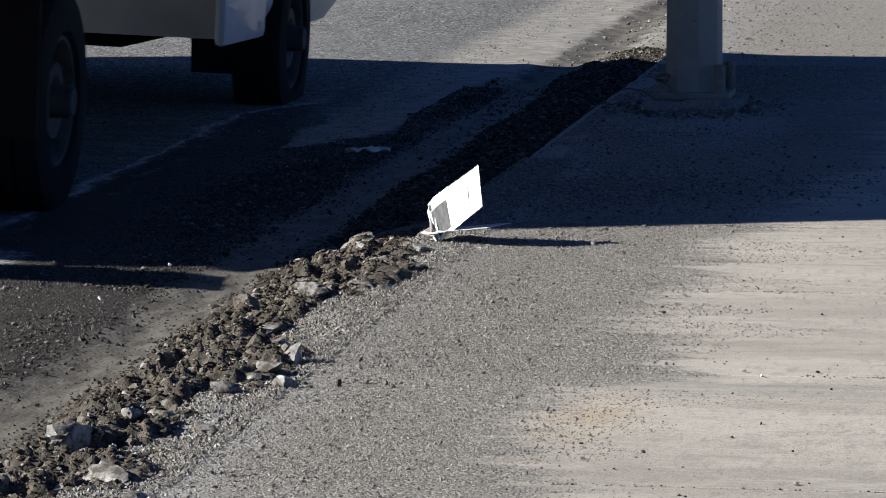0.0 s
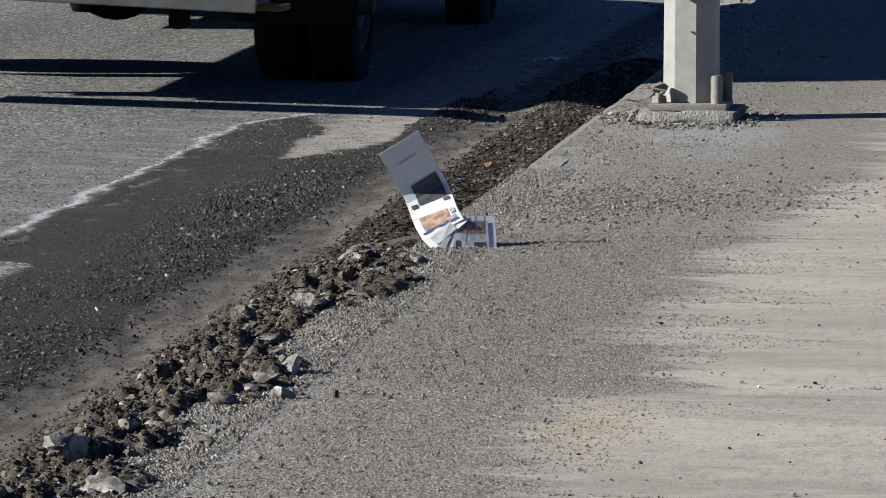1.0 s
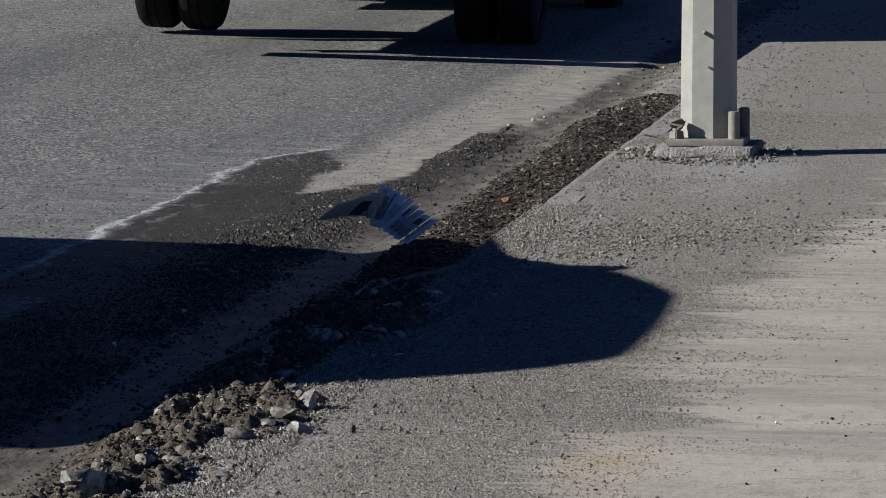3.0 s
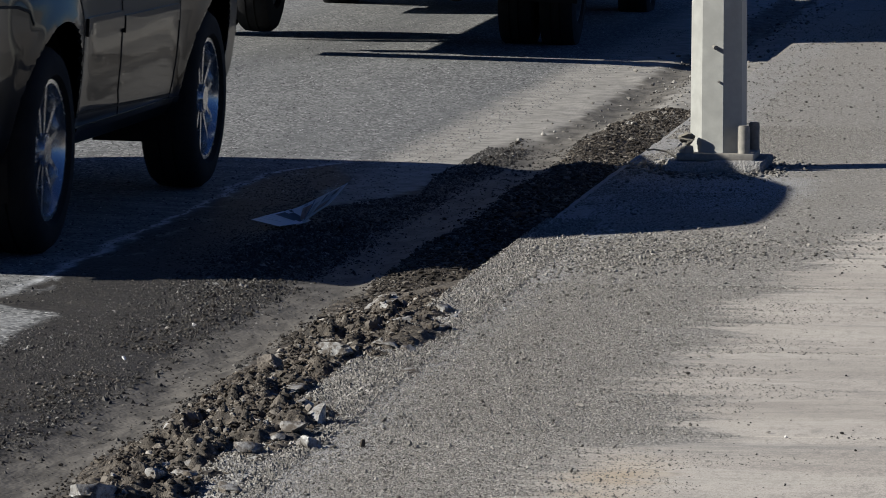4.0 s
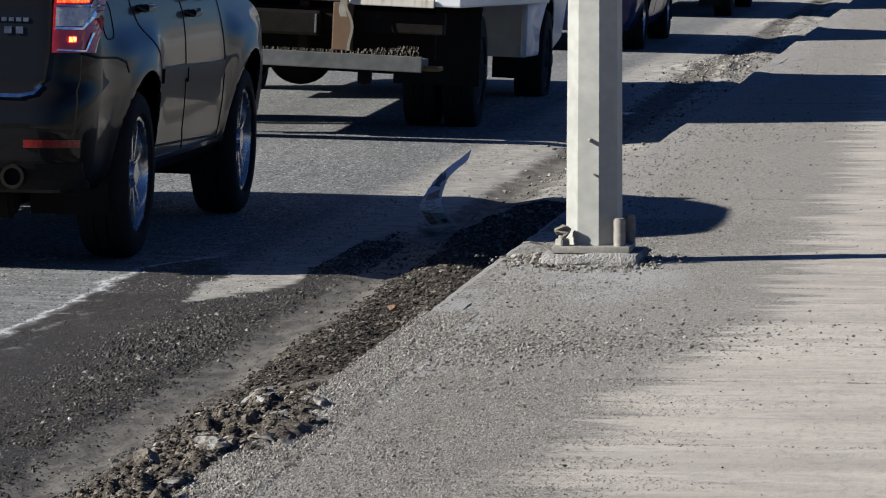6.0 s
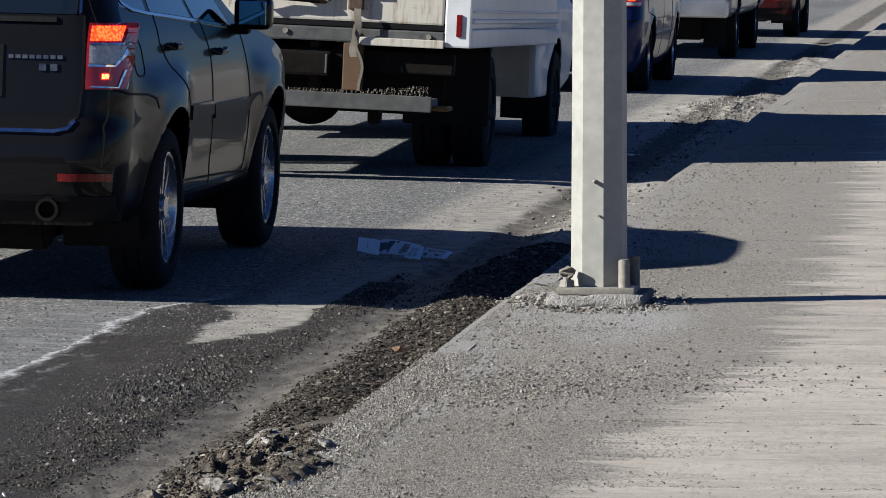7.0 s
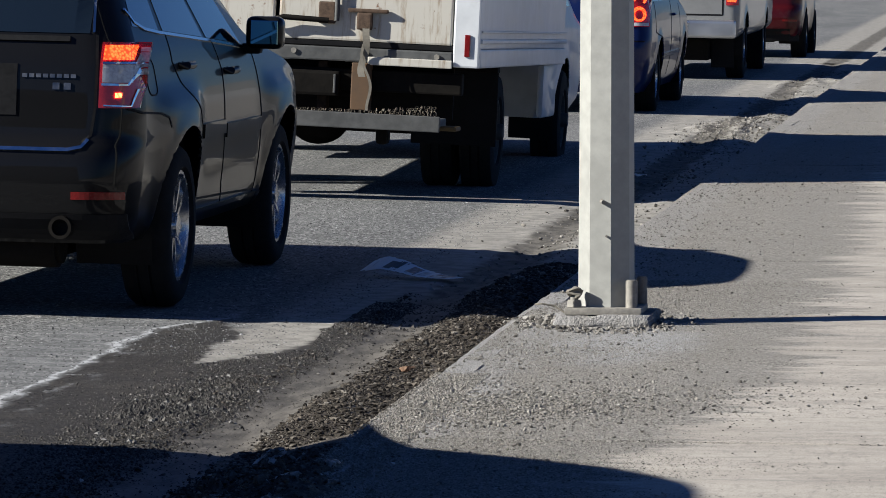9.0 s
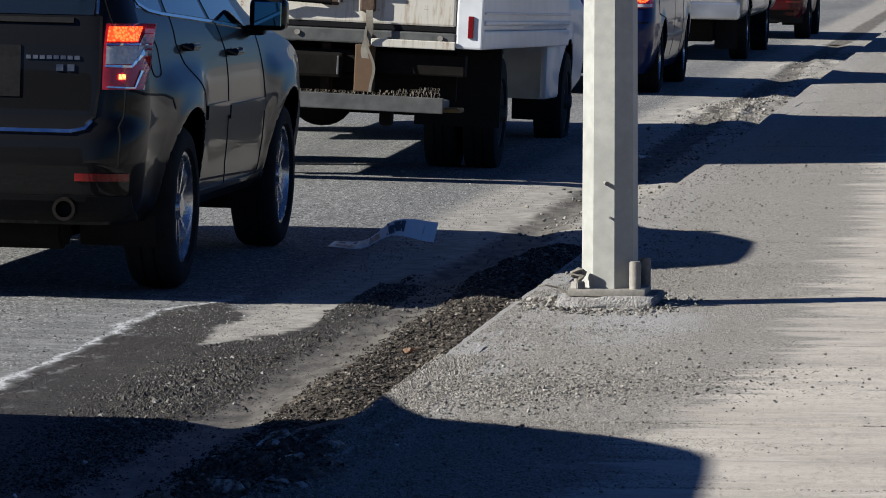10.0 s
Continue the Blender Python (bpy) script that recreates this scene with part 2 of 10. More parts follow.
    col = m.mix(m.math("MULTIPLY", fringe, m.span(m.noise(3.3, 7, 0.74, stretch=(0.5, 1.8, 1)), 0.48, 0.60, 0.0, 0.35)), col, (0.42, 0.383, 0.332))
    # ochre stain
    sx, sy = m.math("SUBTRACT", x, -1.12), m.math("MULTIPLY", m.math("SUBTRACT", y, 9.65), 0.5)
    ds = m.math("SQRT", m.math("ADD", m.math("MULTIPLY", sx, sx), m.math("MULTIPLY", sy, sy)))
    col = m.mix(m.math("MULTIPLY", m.span(m.math("ADD", ds, m.math("MULTIPLY", m.math("SUBTRACT", streak, 0.5), 0.6)), 0.22, 0.02), 0.55), col, (0.36, 0.27, 0.16))
    m.set(color=col, rough=0.92, spec=0.25)
    m.bump(m.math("MULTIPLY", m.voronoi(130), m.math("MULTIPLY", grav, -1.0)), 0.6, 0.014)
    m.bump(m.math("MULTIPLY", m.noise(75, 4, 0.7), grav), 0.7, 0.02)
    m.bump(m.noise(120, 4, 0.7), 0.25, 0.006)
    return m.m


def stone_material(name, stops, rough=0.9, fine=60.0):
    m = Mat(name)
    c = m.ramp(m.random(), stops)
    c = m.mix(m.span(m.noise(fine, 5, 0.7), 0.3, 0.7), m.mix(0.45, c, (0, 0, 0)), c)
    m.set(color=c, rough=rough, spec=0.3)
    m.bump(m.noise(fine * 1.5, 4), 0.5, 0.006)
    return m.m


ROAD, PAVE = road_material(), pavement_material()
KERB = simple("kerb_concrete", (0.34, 0.32, 0.295), 0.92, 0.25, 18, 0.006, space="pos")
GRAVEL = stone_material("grey_gravel", [(0.0, (0.080, 0.073, 0.064)), (0.35, (0.200, 0.185, 0.163)), (0.8, (0.285, 0.265, 0.237)), (1.0, (0.40, 0.378, 0.345))])
MIXGRAVEL = stone_material("mixed_gravel", [(0.0, (0.018, 0.015, 0.012)), (0.5, (0.050, 0.042, 0.034)), (0.85, (0.11, 0.097, 0.082)), (1.0, (0.26, 0.245, 0.225))], 0.8)
WETGRAVEL = stone_material("wet_gravel", [(0.0, (0.013, 0.012, 0.0105)), (0.6, (0.036, 0.032, 0.028)), (0.9, (0.085, 0.077, 0.067)), (1.0, (0.26, 0.25, 0.24))], 0.7)
SOIL = stone_material("frozen_soil", [(0.0, (0.020, 0.015, 0.011)), (0.5, (0.070, 0.055, 0.041)), (0.88, (0.17, 0.143, 0.113)), (1.0, (0.34, 0.31, 0.27))], 0.9, 40)
DARKSOIL = stone_material("damp_soil", [(0.0, (0.014, 0.011, 0.008)), (0.55, (0.056, 0.046, 0.036)), (0.9, (0.125, 0.106, 0.086)), (1.0, (0.25, 0.225, 0.195))], 0.9, 50)
ICE = Mat("dirty_ice")
ICE_DIRT = ICE.span(ICE.noise(34, 6, 0.72), 0.40, 0.60)
ICE.set(color=ICE.mix(ICE_DIRT, (0.27, 0.26, 0.245), (0.07, 0.056, 0.043)), rough=ICE.math("MULTIPLY_ADD", ICE_DIRT, 0.5, 0.28), spec=0.5)
ICE.bump(ICE.noise(60, 5, 0.7), 0.5, 0.010)
ICE = ICE.m
ASPHALT_GRIT = stone_material("asphalt_grit", [(0.0, (0.03, 0.03, 0.031)), (0.45, (0.10, 0.10, 0.10)), (0.8, (0.20, 0.199, 0.197)), (1.0, (0.50, 0.495, 0.49))], 0.8)
# teal base colour carries the sky's reflection in the mirror
MIRROR = Mat("mirror_glass").set(color=(0.16, 0.30, 0.36), rough=0.03, metal=1.0).m
CHAIN = simple("dull_chain_steel", (0.20, 0.175, 0.14), 0.55, 0.4, 60, metal=0.6)
STEEL = simple("galvanised_steel", (0.295, 0.292, 0.268), 0.65, 0.14, 22, 0.001, metal=0.15)
RUST = simple("weathered_steel", (0.22, 0.205, 0.18), 0.7, 0.35, 40, 0.003, metal=0.3)
PAINT = Mat("dark_car_paint")
PAINT.set(color=PAINT.mix(PAINT.span(PAINT.noise(900, 2, vec=PAINT.obj()), 0.4, 0.7), (0.005, 0.005, 0.0055), (0.010, 0.010, 0.0105)), rough=0.35, metal=0.0, spec=0.05, coat=0.37, coat_rough=0.008)
PAINT = PAINT.m
TYRE = simple("tyre_rubber", (0.012, 0.012, 0.0125), 0.85, 0.4, 40, 0.002, spec=0.12)
ALLOY = simple("alloy_rim", (0.50, 0.51, 0.53), 0.22, 0.1, 20, 0.0, metal=0.9)
BLACK = simple("black_plastic", (0.007, 0.007, 0.008), 0.6, 0.3, 60, spec=0.12)
GLASS = Mat("tinted_glass").set(color=(0.007, 0.011, 0.015), rough=0.02, spec=0.9, coat=0.6, coat_rough=0.02).m
CHROME = simple("chrome", (0.72, 0.72, 0.73), 0.12, 0.08, 20, metal=1.0)
DULLCHROME = simple("dull_chrome", (0.22, 0.22, 0.23), 0.35, 0.2, 20, metal=1.0)
REDLENS = simple("red_lens", (0.36, 0.012, 0.012), 0.12, 0.2, 60, coat=0.8)
CLEARLENS = simple("clear_lens", (0.42, 0.42, 0.43), 0.15, 0.3, 60, coat=0.8)
REFLECTOR = simple("red_reflector", (0.14, 0.006, 0.006), 0.2, 0.2, 80)


def glow(name, color, power):
    m = Mat(name)
    v = m.voronoi(70, vec=m.obj())
    m.set(color=(0.3, 0.02, 0.01), rough=0.2, emit=color, power=m.span(v, 0.75, 0.15, power * 0.25, power))
    return m.m


LAMP_ON = glow("lit_brake_lamp", (1.0, 0.055, 0.008), 3.2)
LAMP_DOT = glow("lit_tail_lamp", (1.0, 0.12, 0.03), 6.0)
DARKRUST = simple("sooty_rust", (0.026, 0.017, 0.011), 0.85, 0.5, 30, 0.004, spec=0.1)
OLDRUST = simple("dark_rust", (0.075, 0.05, 0.035), 0.8, 0.5, 40, 0.004, spec=0.2)
WHITEPAINT = simple("dirty_white_paint", (0.52, 0.535, 0.55), 0.5, 0.16, 5, coat=0.2)


def grimy_white():
    m = Mat("grimy_white_door")
    v = m.obj()
    run = m.noise(6, 6, 0.7, vec=v, stretch=(4, 1, 0.5))
    col = m.mix(m.span(run, 0.5, 0.72), (0.47, 0.445, 0.39), (0.27, 0.21, 0.145))
    col = m.mix(m.span(m.noise(9, 5, 0.7, vec=v), 0.62, 0.7), col, (0.16, 0.08, 0.04))
    m.set(color=col, rough=0.55)
    return m.m


GRIME = grimy_white()
CHASSIS = simple("grimy_black_chassis", (0.008, 0.007, 0.006), 0.8, 0.4, 20, 0.004, spec=0.08)
GATE = simple("worn_grey_steel", (0.075, 0.076, 0.075), 0.65, 0.3, 18, 0.003, metal=0.3)
WOOD = simple("raw_timber", (0.075, 0.042, 0.020), 0.8, 0.3, 12)
STRAP = simple("grey_webbing", (0.15, 0.135, 0.11), 0.9, 0.2, 60)
YELLOW = simple("faded_yellow_paint", (0.07, 0.043, 0.008), 0.7, 0.4, 20)


# ---- mesh helpers ----
def mesh_of(bm, name, smooth=None):
    me = bpy.data.meshes.new(name)
    bm.normal_update()
    bm.to_mesh(me)
    bm.free()
    if smooth:
        me.polygons.foreach_set("use_smooth", [True] * len(me.polygons))
        me.set_sharp_from_angle(angle=radians(smooth))
    return me


def part(name, bm, material, parent=None, label="", smooth=None, at=None):
    """Links a bmesh as one mesh object under a thing or part."""
    me = mesh_of(bm, name, smooth) if isinstance(bm, bmesh.types.BMesh) else bm
    if material and not me.materials:
        me.materials.append(material)
    ob = new(name, me)
    if parent:
        ob.parent = parent
    if at is not None:
        ob.matrix_basis = at
    if label:
        tagged(ob, label)
    return ob


def box(x0, x1, y0, y1, z0, z1, bevel=0.0, bm=None, seg=2):
    bm2 = bmesh.new()
    bmesh.ops.create_cube(bm2, size=1.0)
    bmesh.ops.scale(bm2, vec=(x1 - x0, y1 - y0, z1 - z0), verts=bm2.verts)
    bmesh.ops.translate(bm2, vec=((x0 + x1) / 2, (y0 + y1) / 2, (z0 + z1) / 2), verts=bm2.verts)
    if bevel:
        bmesh.ops.bevel(bm2, geom=bm2.edges[:], offset=bevel, segments=seg, affect="EDGES", profile=0.6)
    if bm is None:
        return bm2
    return join(bm, bm2)


def join(bm, other):
    me = bpy.data.meshes.new("tmp")
    other.to_mesh(me)
    other.free()
    bm.from_mesh(me)
    bpy.data.meshes.remove(me)
    return bm


def cyl(r0, r1, length, seg=20, axis="Z", at=(0, 0, 0), bevel=0.0):
    bm = bmesh.new()
    bmesh.ops.create_cone(bm, cap_ends=True, segments=seg, radius1=r0, radius2=r1, depth=length)
    if bevel:
        bmesh.ops.bevel(bm, geom=[e for e in bm.edges if len(e.link_faces) == 2 and e.calc_face_angle(0) > 1.0], offset=bevel, segments=2, affect="EDGES")
    if axis == "X":
        bmesh.ops.rotate(bm, matrix=Matrix.Rotation(radians(90), 3, "Y"), verts=bm.verts)
    if axis == "Y":
        bmesh.ops.rotate(bm, matrix=Matrix.Rotation(radians(-90), 3, "X"), verts=bm.verts)
    bmesh.ops.translate(bm, vec=at, verts=bm.verts)
    return bm


def lathe(profile, seg=40):
    """profile of (x, r), turned round the x axis, closed round"""
    bm = bmesh.new()
    rings = []
    for i in range(seg):
        a = 2 * math.pi * i / seg
        rings.append([bm.verts.new((x, r * math.cos(a), r * math.sin(a))) for x, r in profile])
    for i in range(seg):
        p, q = rings[i], rings[(i + 1) % seg]
        for j in range(len(profile) - 1):
            bm.faces.new((p[j], p[j + 1], q[j + 1], q[j]))
    return bm


def tube(points, r, seg=8):
    bm = bmesh.new()
    rings = []
    for i, p in enumerate(points):
        p = Vector(p)
        a, b = Vector(points[max(0, i - 1)]), Vector(points[min(len(points) - 1, i + 1)])
        d = (b - a).normalized()
        u = d.orthogonal().normalized()
        v = d.cross(u)
        rings.append([bm.verts.new(p + r * (math.cos(2 * math.pi * k / seg) * u + math.sin(2 * math.pi * k / seg) * v)) for k in range(seg)])
    for a, b in zip(rings, rings[1:]):
        for k in range(seg):
            bm.faces.new((a[k], a[(k + 1) % seg], b[(k + 1) % seg], b[k]))
    bm.faces.new(rings[0][::-1])
    bm.faces.new(rings[-1])
    return bm


def empty(name, label, category, group=""):
    return tagged(new(name), label, category, group)


def lerp_table(rows, v):
    """piecewise linear with softened corners"""
    xs = [r[0] for r in rows]
    return [float(np.interp(v, xs, [r[k] for r in rows])) for k in range(1, len(rows[0]))]


# ---- structure ----
KERB_X, PAVE_Z, FALL = -2.07, 0.13, 0.02


def road_z(x):
    return max(0.0, KERB_X - x) * FALL


def grid_sheet(xs, ys, height):
    xs, ys = np.asarray(xs), np.asarray(ys)
    verts = [(float(x), float(y), float(height(x, y))) for y in ys for x in xs]
    w = len(xs)
    faces = [(j * w + i, j * w + i + 1, (j + 1) * w + i + 1, (j + 1) * w + i) for j in range(len(ys) - 1) for i in range(w - 1)]
    me = bpy.data.meshes.new("sheet")
    me.from_pydata(verts, [], faces)
    return me


def smooth_all(me):
    me.polygons.foreach_set("use_smooth", [True] * len(me.polygons))
    return me


def gutter_height(x, y):
    """crossfall, a shallow dish at the mud strip, ruts and swept-up sand farther on"""
    z = road_z(x)
    n = noise.noise(Vector((x * 2.2, y * 0.7, 3.1)))
    near = math.exp(-((x + 2.6) / 0.45) ** 2)
    z += near * (0.012 * n + 0.010 * noise.noise(Vector((x * 9, y * 5, 0.3))))
    z -= 0.022 * math.exp(-((x + 2.6) / 0.13) ** 2)
    z += 0.05 * math.exp(-((x + 2.35) / 0.22) ** 2) * (0.5 + n) * (1 if y < 21 else 0.4)
    for cx, cy, r, h in ((-2.35, 39.0, 0.55, 0.12), (-2.55, 37.0, 0.5, 0.05), (-2.3, 51.5, 0.6, 0.10), (-2.3, 21.3, 0.35, 0.05)):
        z += h * math.exp(-((x - cx) / r) ** 2 - ((y - cy) / (2.6 * r)) ** 2) * (0.75 + 0.5 * noise.noise(Vector((x * 6, y * 3, 7.7))))
    return z


xs_road = list(np.linspace(-3.4, KERB_X, 46))
ys_road = list(np.arange(5.0, 62.0, 0.09))
road = tagged(part("road", smooth_all(grid_sheet(xs_road, ys_road, gutter_height)), ROAD), "grey asphalt gutter lane with wet grit, salt rim and mud", "road", kind="structure")
outer = grid_sheet([-16, -9, -5, -3.4], [-30, 5, 20, 62], lambda x, y: road_z(x))
part("carriageway", outer, ROAD, road)
part("carriageway", grid_sheet([-3.4, KERB_X], [62, 140], lambda x, y: road_z(x)), ROAD, road)
part("carriageway", grid_sheet([-16, -3.4], [62, 140], lambda x, y: road_z(x)), ROAD, road)
part("carriageway", grid_sheet([-3.4, KERB_X], [-30, 5], lambda x, y: road_z(x)), ROAD, road)
FAR = simple("dry_ground", (0.22, 0.20, 0.165), 0.95, 0.3, 0.5, space="pos")
ground = tagged(part("ground", grid_sheet([-900, -16, 8, 900], [-900, -30, 140, 1800], lambda x, y: -0.06), FAR), "dry grey-brown ground reaching to the horizon", "ground", kind="structure")

# pavement of concrete bays with open joints, and kerb stones
pavement = tagged(part("pavement", grid_sheet([-1.95, 8], [-30, 140], lambda x, y: PAVE_Z - 0.02), KERB), "dusty concrete pavement bays strewn with grey grit", "pavement", kind="structure")
JOINT, PITCH = 8.75, 1.57


def bay_mesh(x0, x1):
    return mesh_of(box(x0, x1, 0.006, PITCH - 0.006, -0.10, 0.0, 0.006), "bay")


bay = bay_mesh(-1.945, 1.6)
bay_b = bay_mesh(1.604, 8.0)
for k in range(-4, 46):
    for me in (bay, bay_b):
        if me == bay_b and not -4 <= k < 4:
            continue
        tilt = 0.06 * math.sin(k * 2.7)
        part("bay", me, PAVE, pavement, at=pose(0, JOINT + k * PITCH, PAVE_Z + 0.0015 * math.sin(k * 5.1), tilt, 0, 0))


def kerb_stone_mesh():
    bm = box(KERB_X, -1.932, 0.002, 3.138, -0.22, PAVE_Z)
    bmesh.ops.bevel(bm, geom=[e for e in bm.edges if all(v.co.x < KERB_X + 0.001 and v.co.z > 0.1 for v in e.verts)], offset=0.022, segments=3, affect='EDGES')
    bmesh.ops.subdivide_edges(bm, edges=[e for e in bm.edges if e.calc_length() > 1.0], cuts=24, use_grid_fill=True)
    for v in bm.verts:
        n = noise.noise(Vector((v.co.x * 8, v.co.y * 4, v.co.z * 8)))
        if v.co.z > 0.05:
            v.co.z += 0.008 * n
            if v.co.x < KERB_X + 0.06:
                v.co.x += 0.022 * n
    return mesh_of(bm, "kerb_stone", 40)


kerb = tagged(new("kerb"), "weathered concrete kerb along the gutter", "kerb", kind="structure")
stone = kerb_stone_mesh()
for k in range(-3, 24):
    part("kerb_stone", stone, PAVE, kerb, at=pose(0.004 * math.sin(k * 3.3), 6.4 + 3.14 * k, 0))


# ---- loose stones ----
def pebble_shapes(count, rng, rough=0.25, tiny=False):
    """a few low stones of 20 triangles, or half-sunk grains of 4"""
    bm = bmesh.new()
    if tiny:
        vs = [bm.verts.new(c) for c in ((1, 0, -0.25), (0, 1, -0.25), (-1, 0, -0.25), (0, -1, -0.25), (0.1, 0, 0.85))]
        bm.verts.index_update()
        for i in range(4):
            bm.faces.new((vs[i], vs[(i + 1) % 4], vs[4]))
    else:
        bmesh.ops.create_icosphere(bm, subdivisions=1, radius=1.0)
    base = np.array([v.co for v in bm.verts])
    tri = np.array([[v.index for v in f.verts] for f in bm.faces])
    bm.free()
    return [base * (1 + rough * rng.standard_normal((len(base), 1))) * np.array([1, rng.uniform(0.65, 1), rng.uniform(0.45, 0.75)]) for _ in range(count)], tri


def scatter(name, label, material, places, sizes, seed, parent=None, sink=0.15, rough=0.25, tiny=False, soft=False):
    """all stones of one kind in one mesh; places: n x 3"""
    rng = np.random.default_rng(seed)
    shapes, tri = pebble_shapes(12, rng, rough, tiny)
    n, nv = len(places), len(shapes[0])
    which = rng.integers(0, 12, n)
    ang = rng.uniform(0, 6.283, n)
    P = np.array(shapes)[which] * np.asarray(sizes)[:, None, None]
    lowest = P[:, :, 2].min(axis=1)
    c, s = np.cos(ang)[:, None], np.sin(ang)[:, None]
    X, Y = P[:, :, 0] * c - P[:, :, 1] * s, P[:, :, 0] * s + P[:, :, 1] * c
    V = np.stack([X, Y, P[:, :, 2] - lowest[:, None] * (1 - sink)], axis=2) + np.asarray(places)[:, None, :]
    F = tri[None] + (np.arange(n) * nv)[:, None, None]
    me = bpy.data.meshes.new(name)
    me.from_pydata(V.reshape(-1, 3), [], F.reshape(-1, 3))
    me.materials.append(material)
    if soft:
        me.shade_smooth()
    ob = new(name, me)
    if parent:
        ob.parent = parent
        return tagged(ob, label, kind="stuff")
    return tagged(ob, label, "gravel", kind="stuff")


def power_sizes(rng, n, lo, hi, k=2.2):
    u = rng.uniform(0, 1, n)
    return lo * (1 - u * (1 - (lo / hi) ** k)) ** (-1 / k)


def ridge_height(x, y):
    """the ridge of frozen soil and slush that buries the kerb"""
    if y > 14.2:
        return -1.0
    along = 1.0 if y < 12.6 else max(0.0, 1 - (y - 12.6) / 1.1)
    mid, half = -2.20 + 0.03 * math.sin(y * 2.1), 0.27 + 0.05 * math.sin(y * 3.7 + 1)
    d = abs(x - mid) / half
    if d > 1:
        return -1.0
    n = 0.6 + 0.5 * noise.noise(Vector((x * 5, y * 4, 1.7))) + 0.6 * noise.noise(Vector((x * 12, y * 10, 5.2))) + 0.35 * noise.noise(Vector((x * 29, y * 24, 2.2))) + 0.2 * noise.noise(Vector((x * 60, y * 50, 7.2)))
    ground_z = PAVE_Z if x > -1.95 else max(0.02, PAVE_Z - (-1.95 - x) * 0.25)
    return ground_z + 0.105 * along * (1 - d ** 1.7) * max(0.12, n) - 0.012


def build_stones():
    rng = np.random.default_rng(7)
    # pavement: thick near the kerb, thinning out
    n = 190000
    y = 7.0 + 13 * rng.uniform(0, 1, n) ** 1.15
    x = -2.03 + np.abs(rng.normal(0, 0.55, n))
    lump = np.array([noise.noise(Vector((a * 0.9, b * 3.2, 4.0))) for a, b in zip(x, y)])
    keep = (x < -0.95 + 0.7 * lump) | (rng.uniform(0, 1, n) < 0.04)
    x, y = x[keep], y[keep]
    scatter("pavement_grit", "fine grey grit strewn over the pavement", GRAVEL, np.stack([x, y, np.full(len(x), PAVE_Z)], 1), power_sizes(rng, len(x), 0.0020, 0.0056, 2.9), 1, tiny=True, sink=0.1)
    n = 24000
    x, y = rng.uniform(-2.06, -1.86, n), rng.uniform(7.5, 15.5, n)
    scatter("kerb_grit", "grey grit caught along the top of the kerb", GRAVEL, np.stack([x, y, np.full(n, PAVE_Z + 0.003)], 1), power_sizes(rng, n, 0.0026, 0.009, 2.6), 51, tiny=True)
    n = 5200
    y = 6.8 + 22 * rng.uniform(0, 1, n) ** 1.25
    x = -2.03 + np.abs(rng.normal(0, 0.40, n))
    keep = x < 1.0
    x, y = x[keep], y[keep]
    scatter("pavement_gravel", "grey gravel stones strewn over the pavement", GRAVEL, np.stack([x, y, np.full(len(x), PAVE_Z)], 1), power_sizes(rng, len(x), 0.003, 0.009, 2.8), 9)
    # a swell of coarser grit before the pole
    n = 11000
    x = -1.97 + np.abs(rng.normal(0, 0.52, n))
    y = 14.35 + 0.35 * (x + 1.9) + rng.normal(0, 0.34, n)
    size = power_sizes(rng, n, 0.0024, 0.0085, 2.9)
    scatter("coarse_gravel", "band of coarser grey gravel across the pavement", GRAVEL, np.stack([x, y, np.full(n, PAVE_Z)], 1), size, 2)
    # dark single stones on the bare concrete
    n = 520
    x, y = rng.uniform(-1.3, 1.4, n), 7 + 17 * rng.uniform(0, 1, n) ** 1.6
    scatter("stray_gravel", "dark stray stones on bare concrete", WETGRAVEL, np.stack([x, y, np.full(n, PAVE_Z)], 1), power_sizes(rng, n, 0.002, 0.006, 2.4), 3)
    # dark crumbs caught in the joints
    n = 7500
    x = rng.uniform(-1.5, 1.4, n)
    y = JOINT + PITCH * rng.integers(-1, 10, n) + rng.normal(0, 0.014, n)
    patchy = np.array([noise.noise(Vector((a * 1.6, b * 0.8, 6.0))) for a, b in zip(x, y)])
    x, y = x[patchy > -0.05], y[patchy > -0.05]
    scatter("joint_grit", "dark grit caught in the pavement joints", WETGRAVEL, np.stack([x, y, np.full(len(x), PAVE_Z - 0.001)], 1), power_sizes(rng, len(x), 0.0018, 0.006, 2.4), 10, tiny=True)
    # wet grit on the road
    n = 90000
    x = rng.normal(-3.02, 0.27, n)
    y = 7.5 + 12.5 * rng.uniform(0, 1, n)
    lump = np.array([noise.noise(Vector((a * 3, b * 1.2, 9.0))) for a, b in zip(x, y)])
    patch = np.array([noise.noise(Vector((a * 2.2, b * 0.7, 15.0))) for a, b in zip(x, y)])
    keep = (x < -2.1) & (x > -3.56 + 0.25 * (y < 13.5)) & ((lump > -0.35) | (rng.uniform(0, 1, n) < 0.5)) & ~((y > 16.75 + 0.5 * lump) & (x < np.interp(y, [16.8, 17.66], [-3.17, -2.93]) + 0.12 * lump) & (x > np.interp(y, [16.8, 17.6, 18.7], [-3.17, -3.27, -3.45]) + 0.12 * lump)) & ~((y > 18.5) & (x < -2.93))
    keep &= ~((x > -2.72) & (x < -2.52) & (rng.uniform(0, 1, n) < 0.8))
    x, y = x[keep], y[keep]
    z = np.array([gutter_height(a, b) for a, b in zip(x, y)])
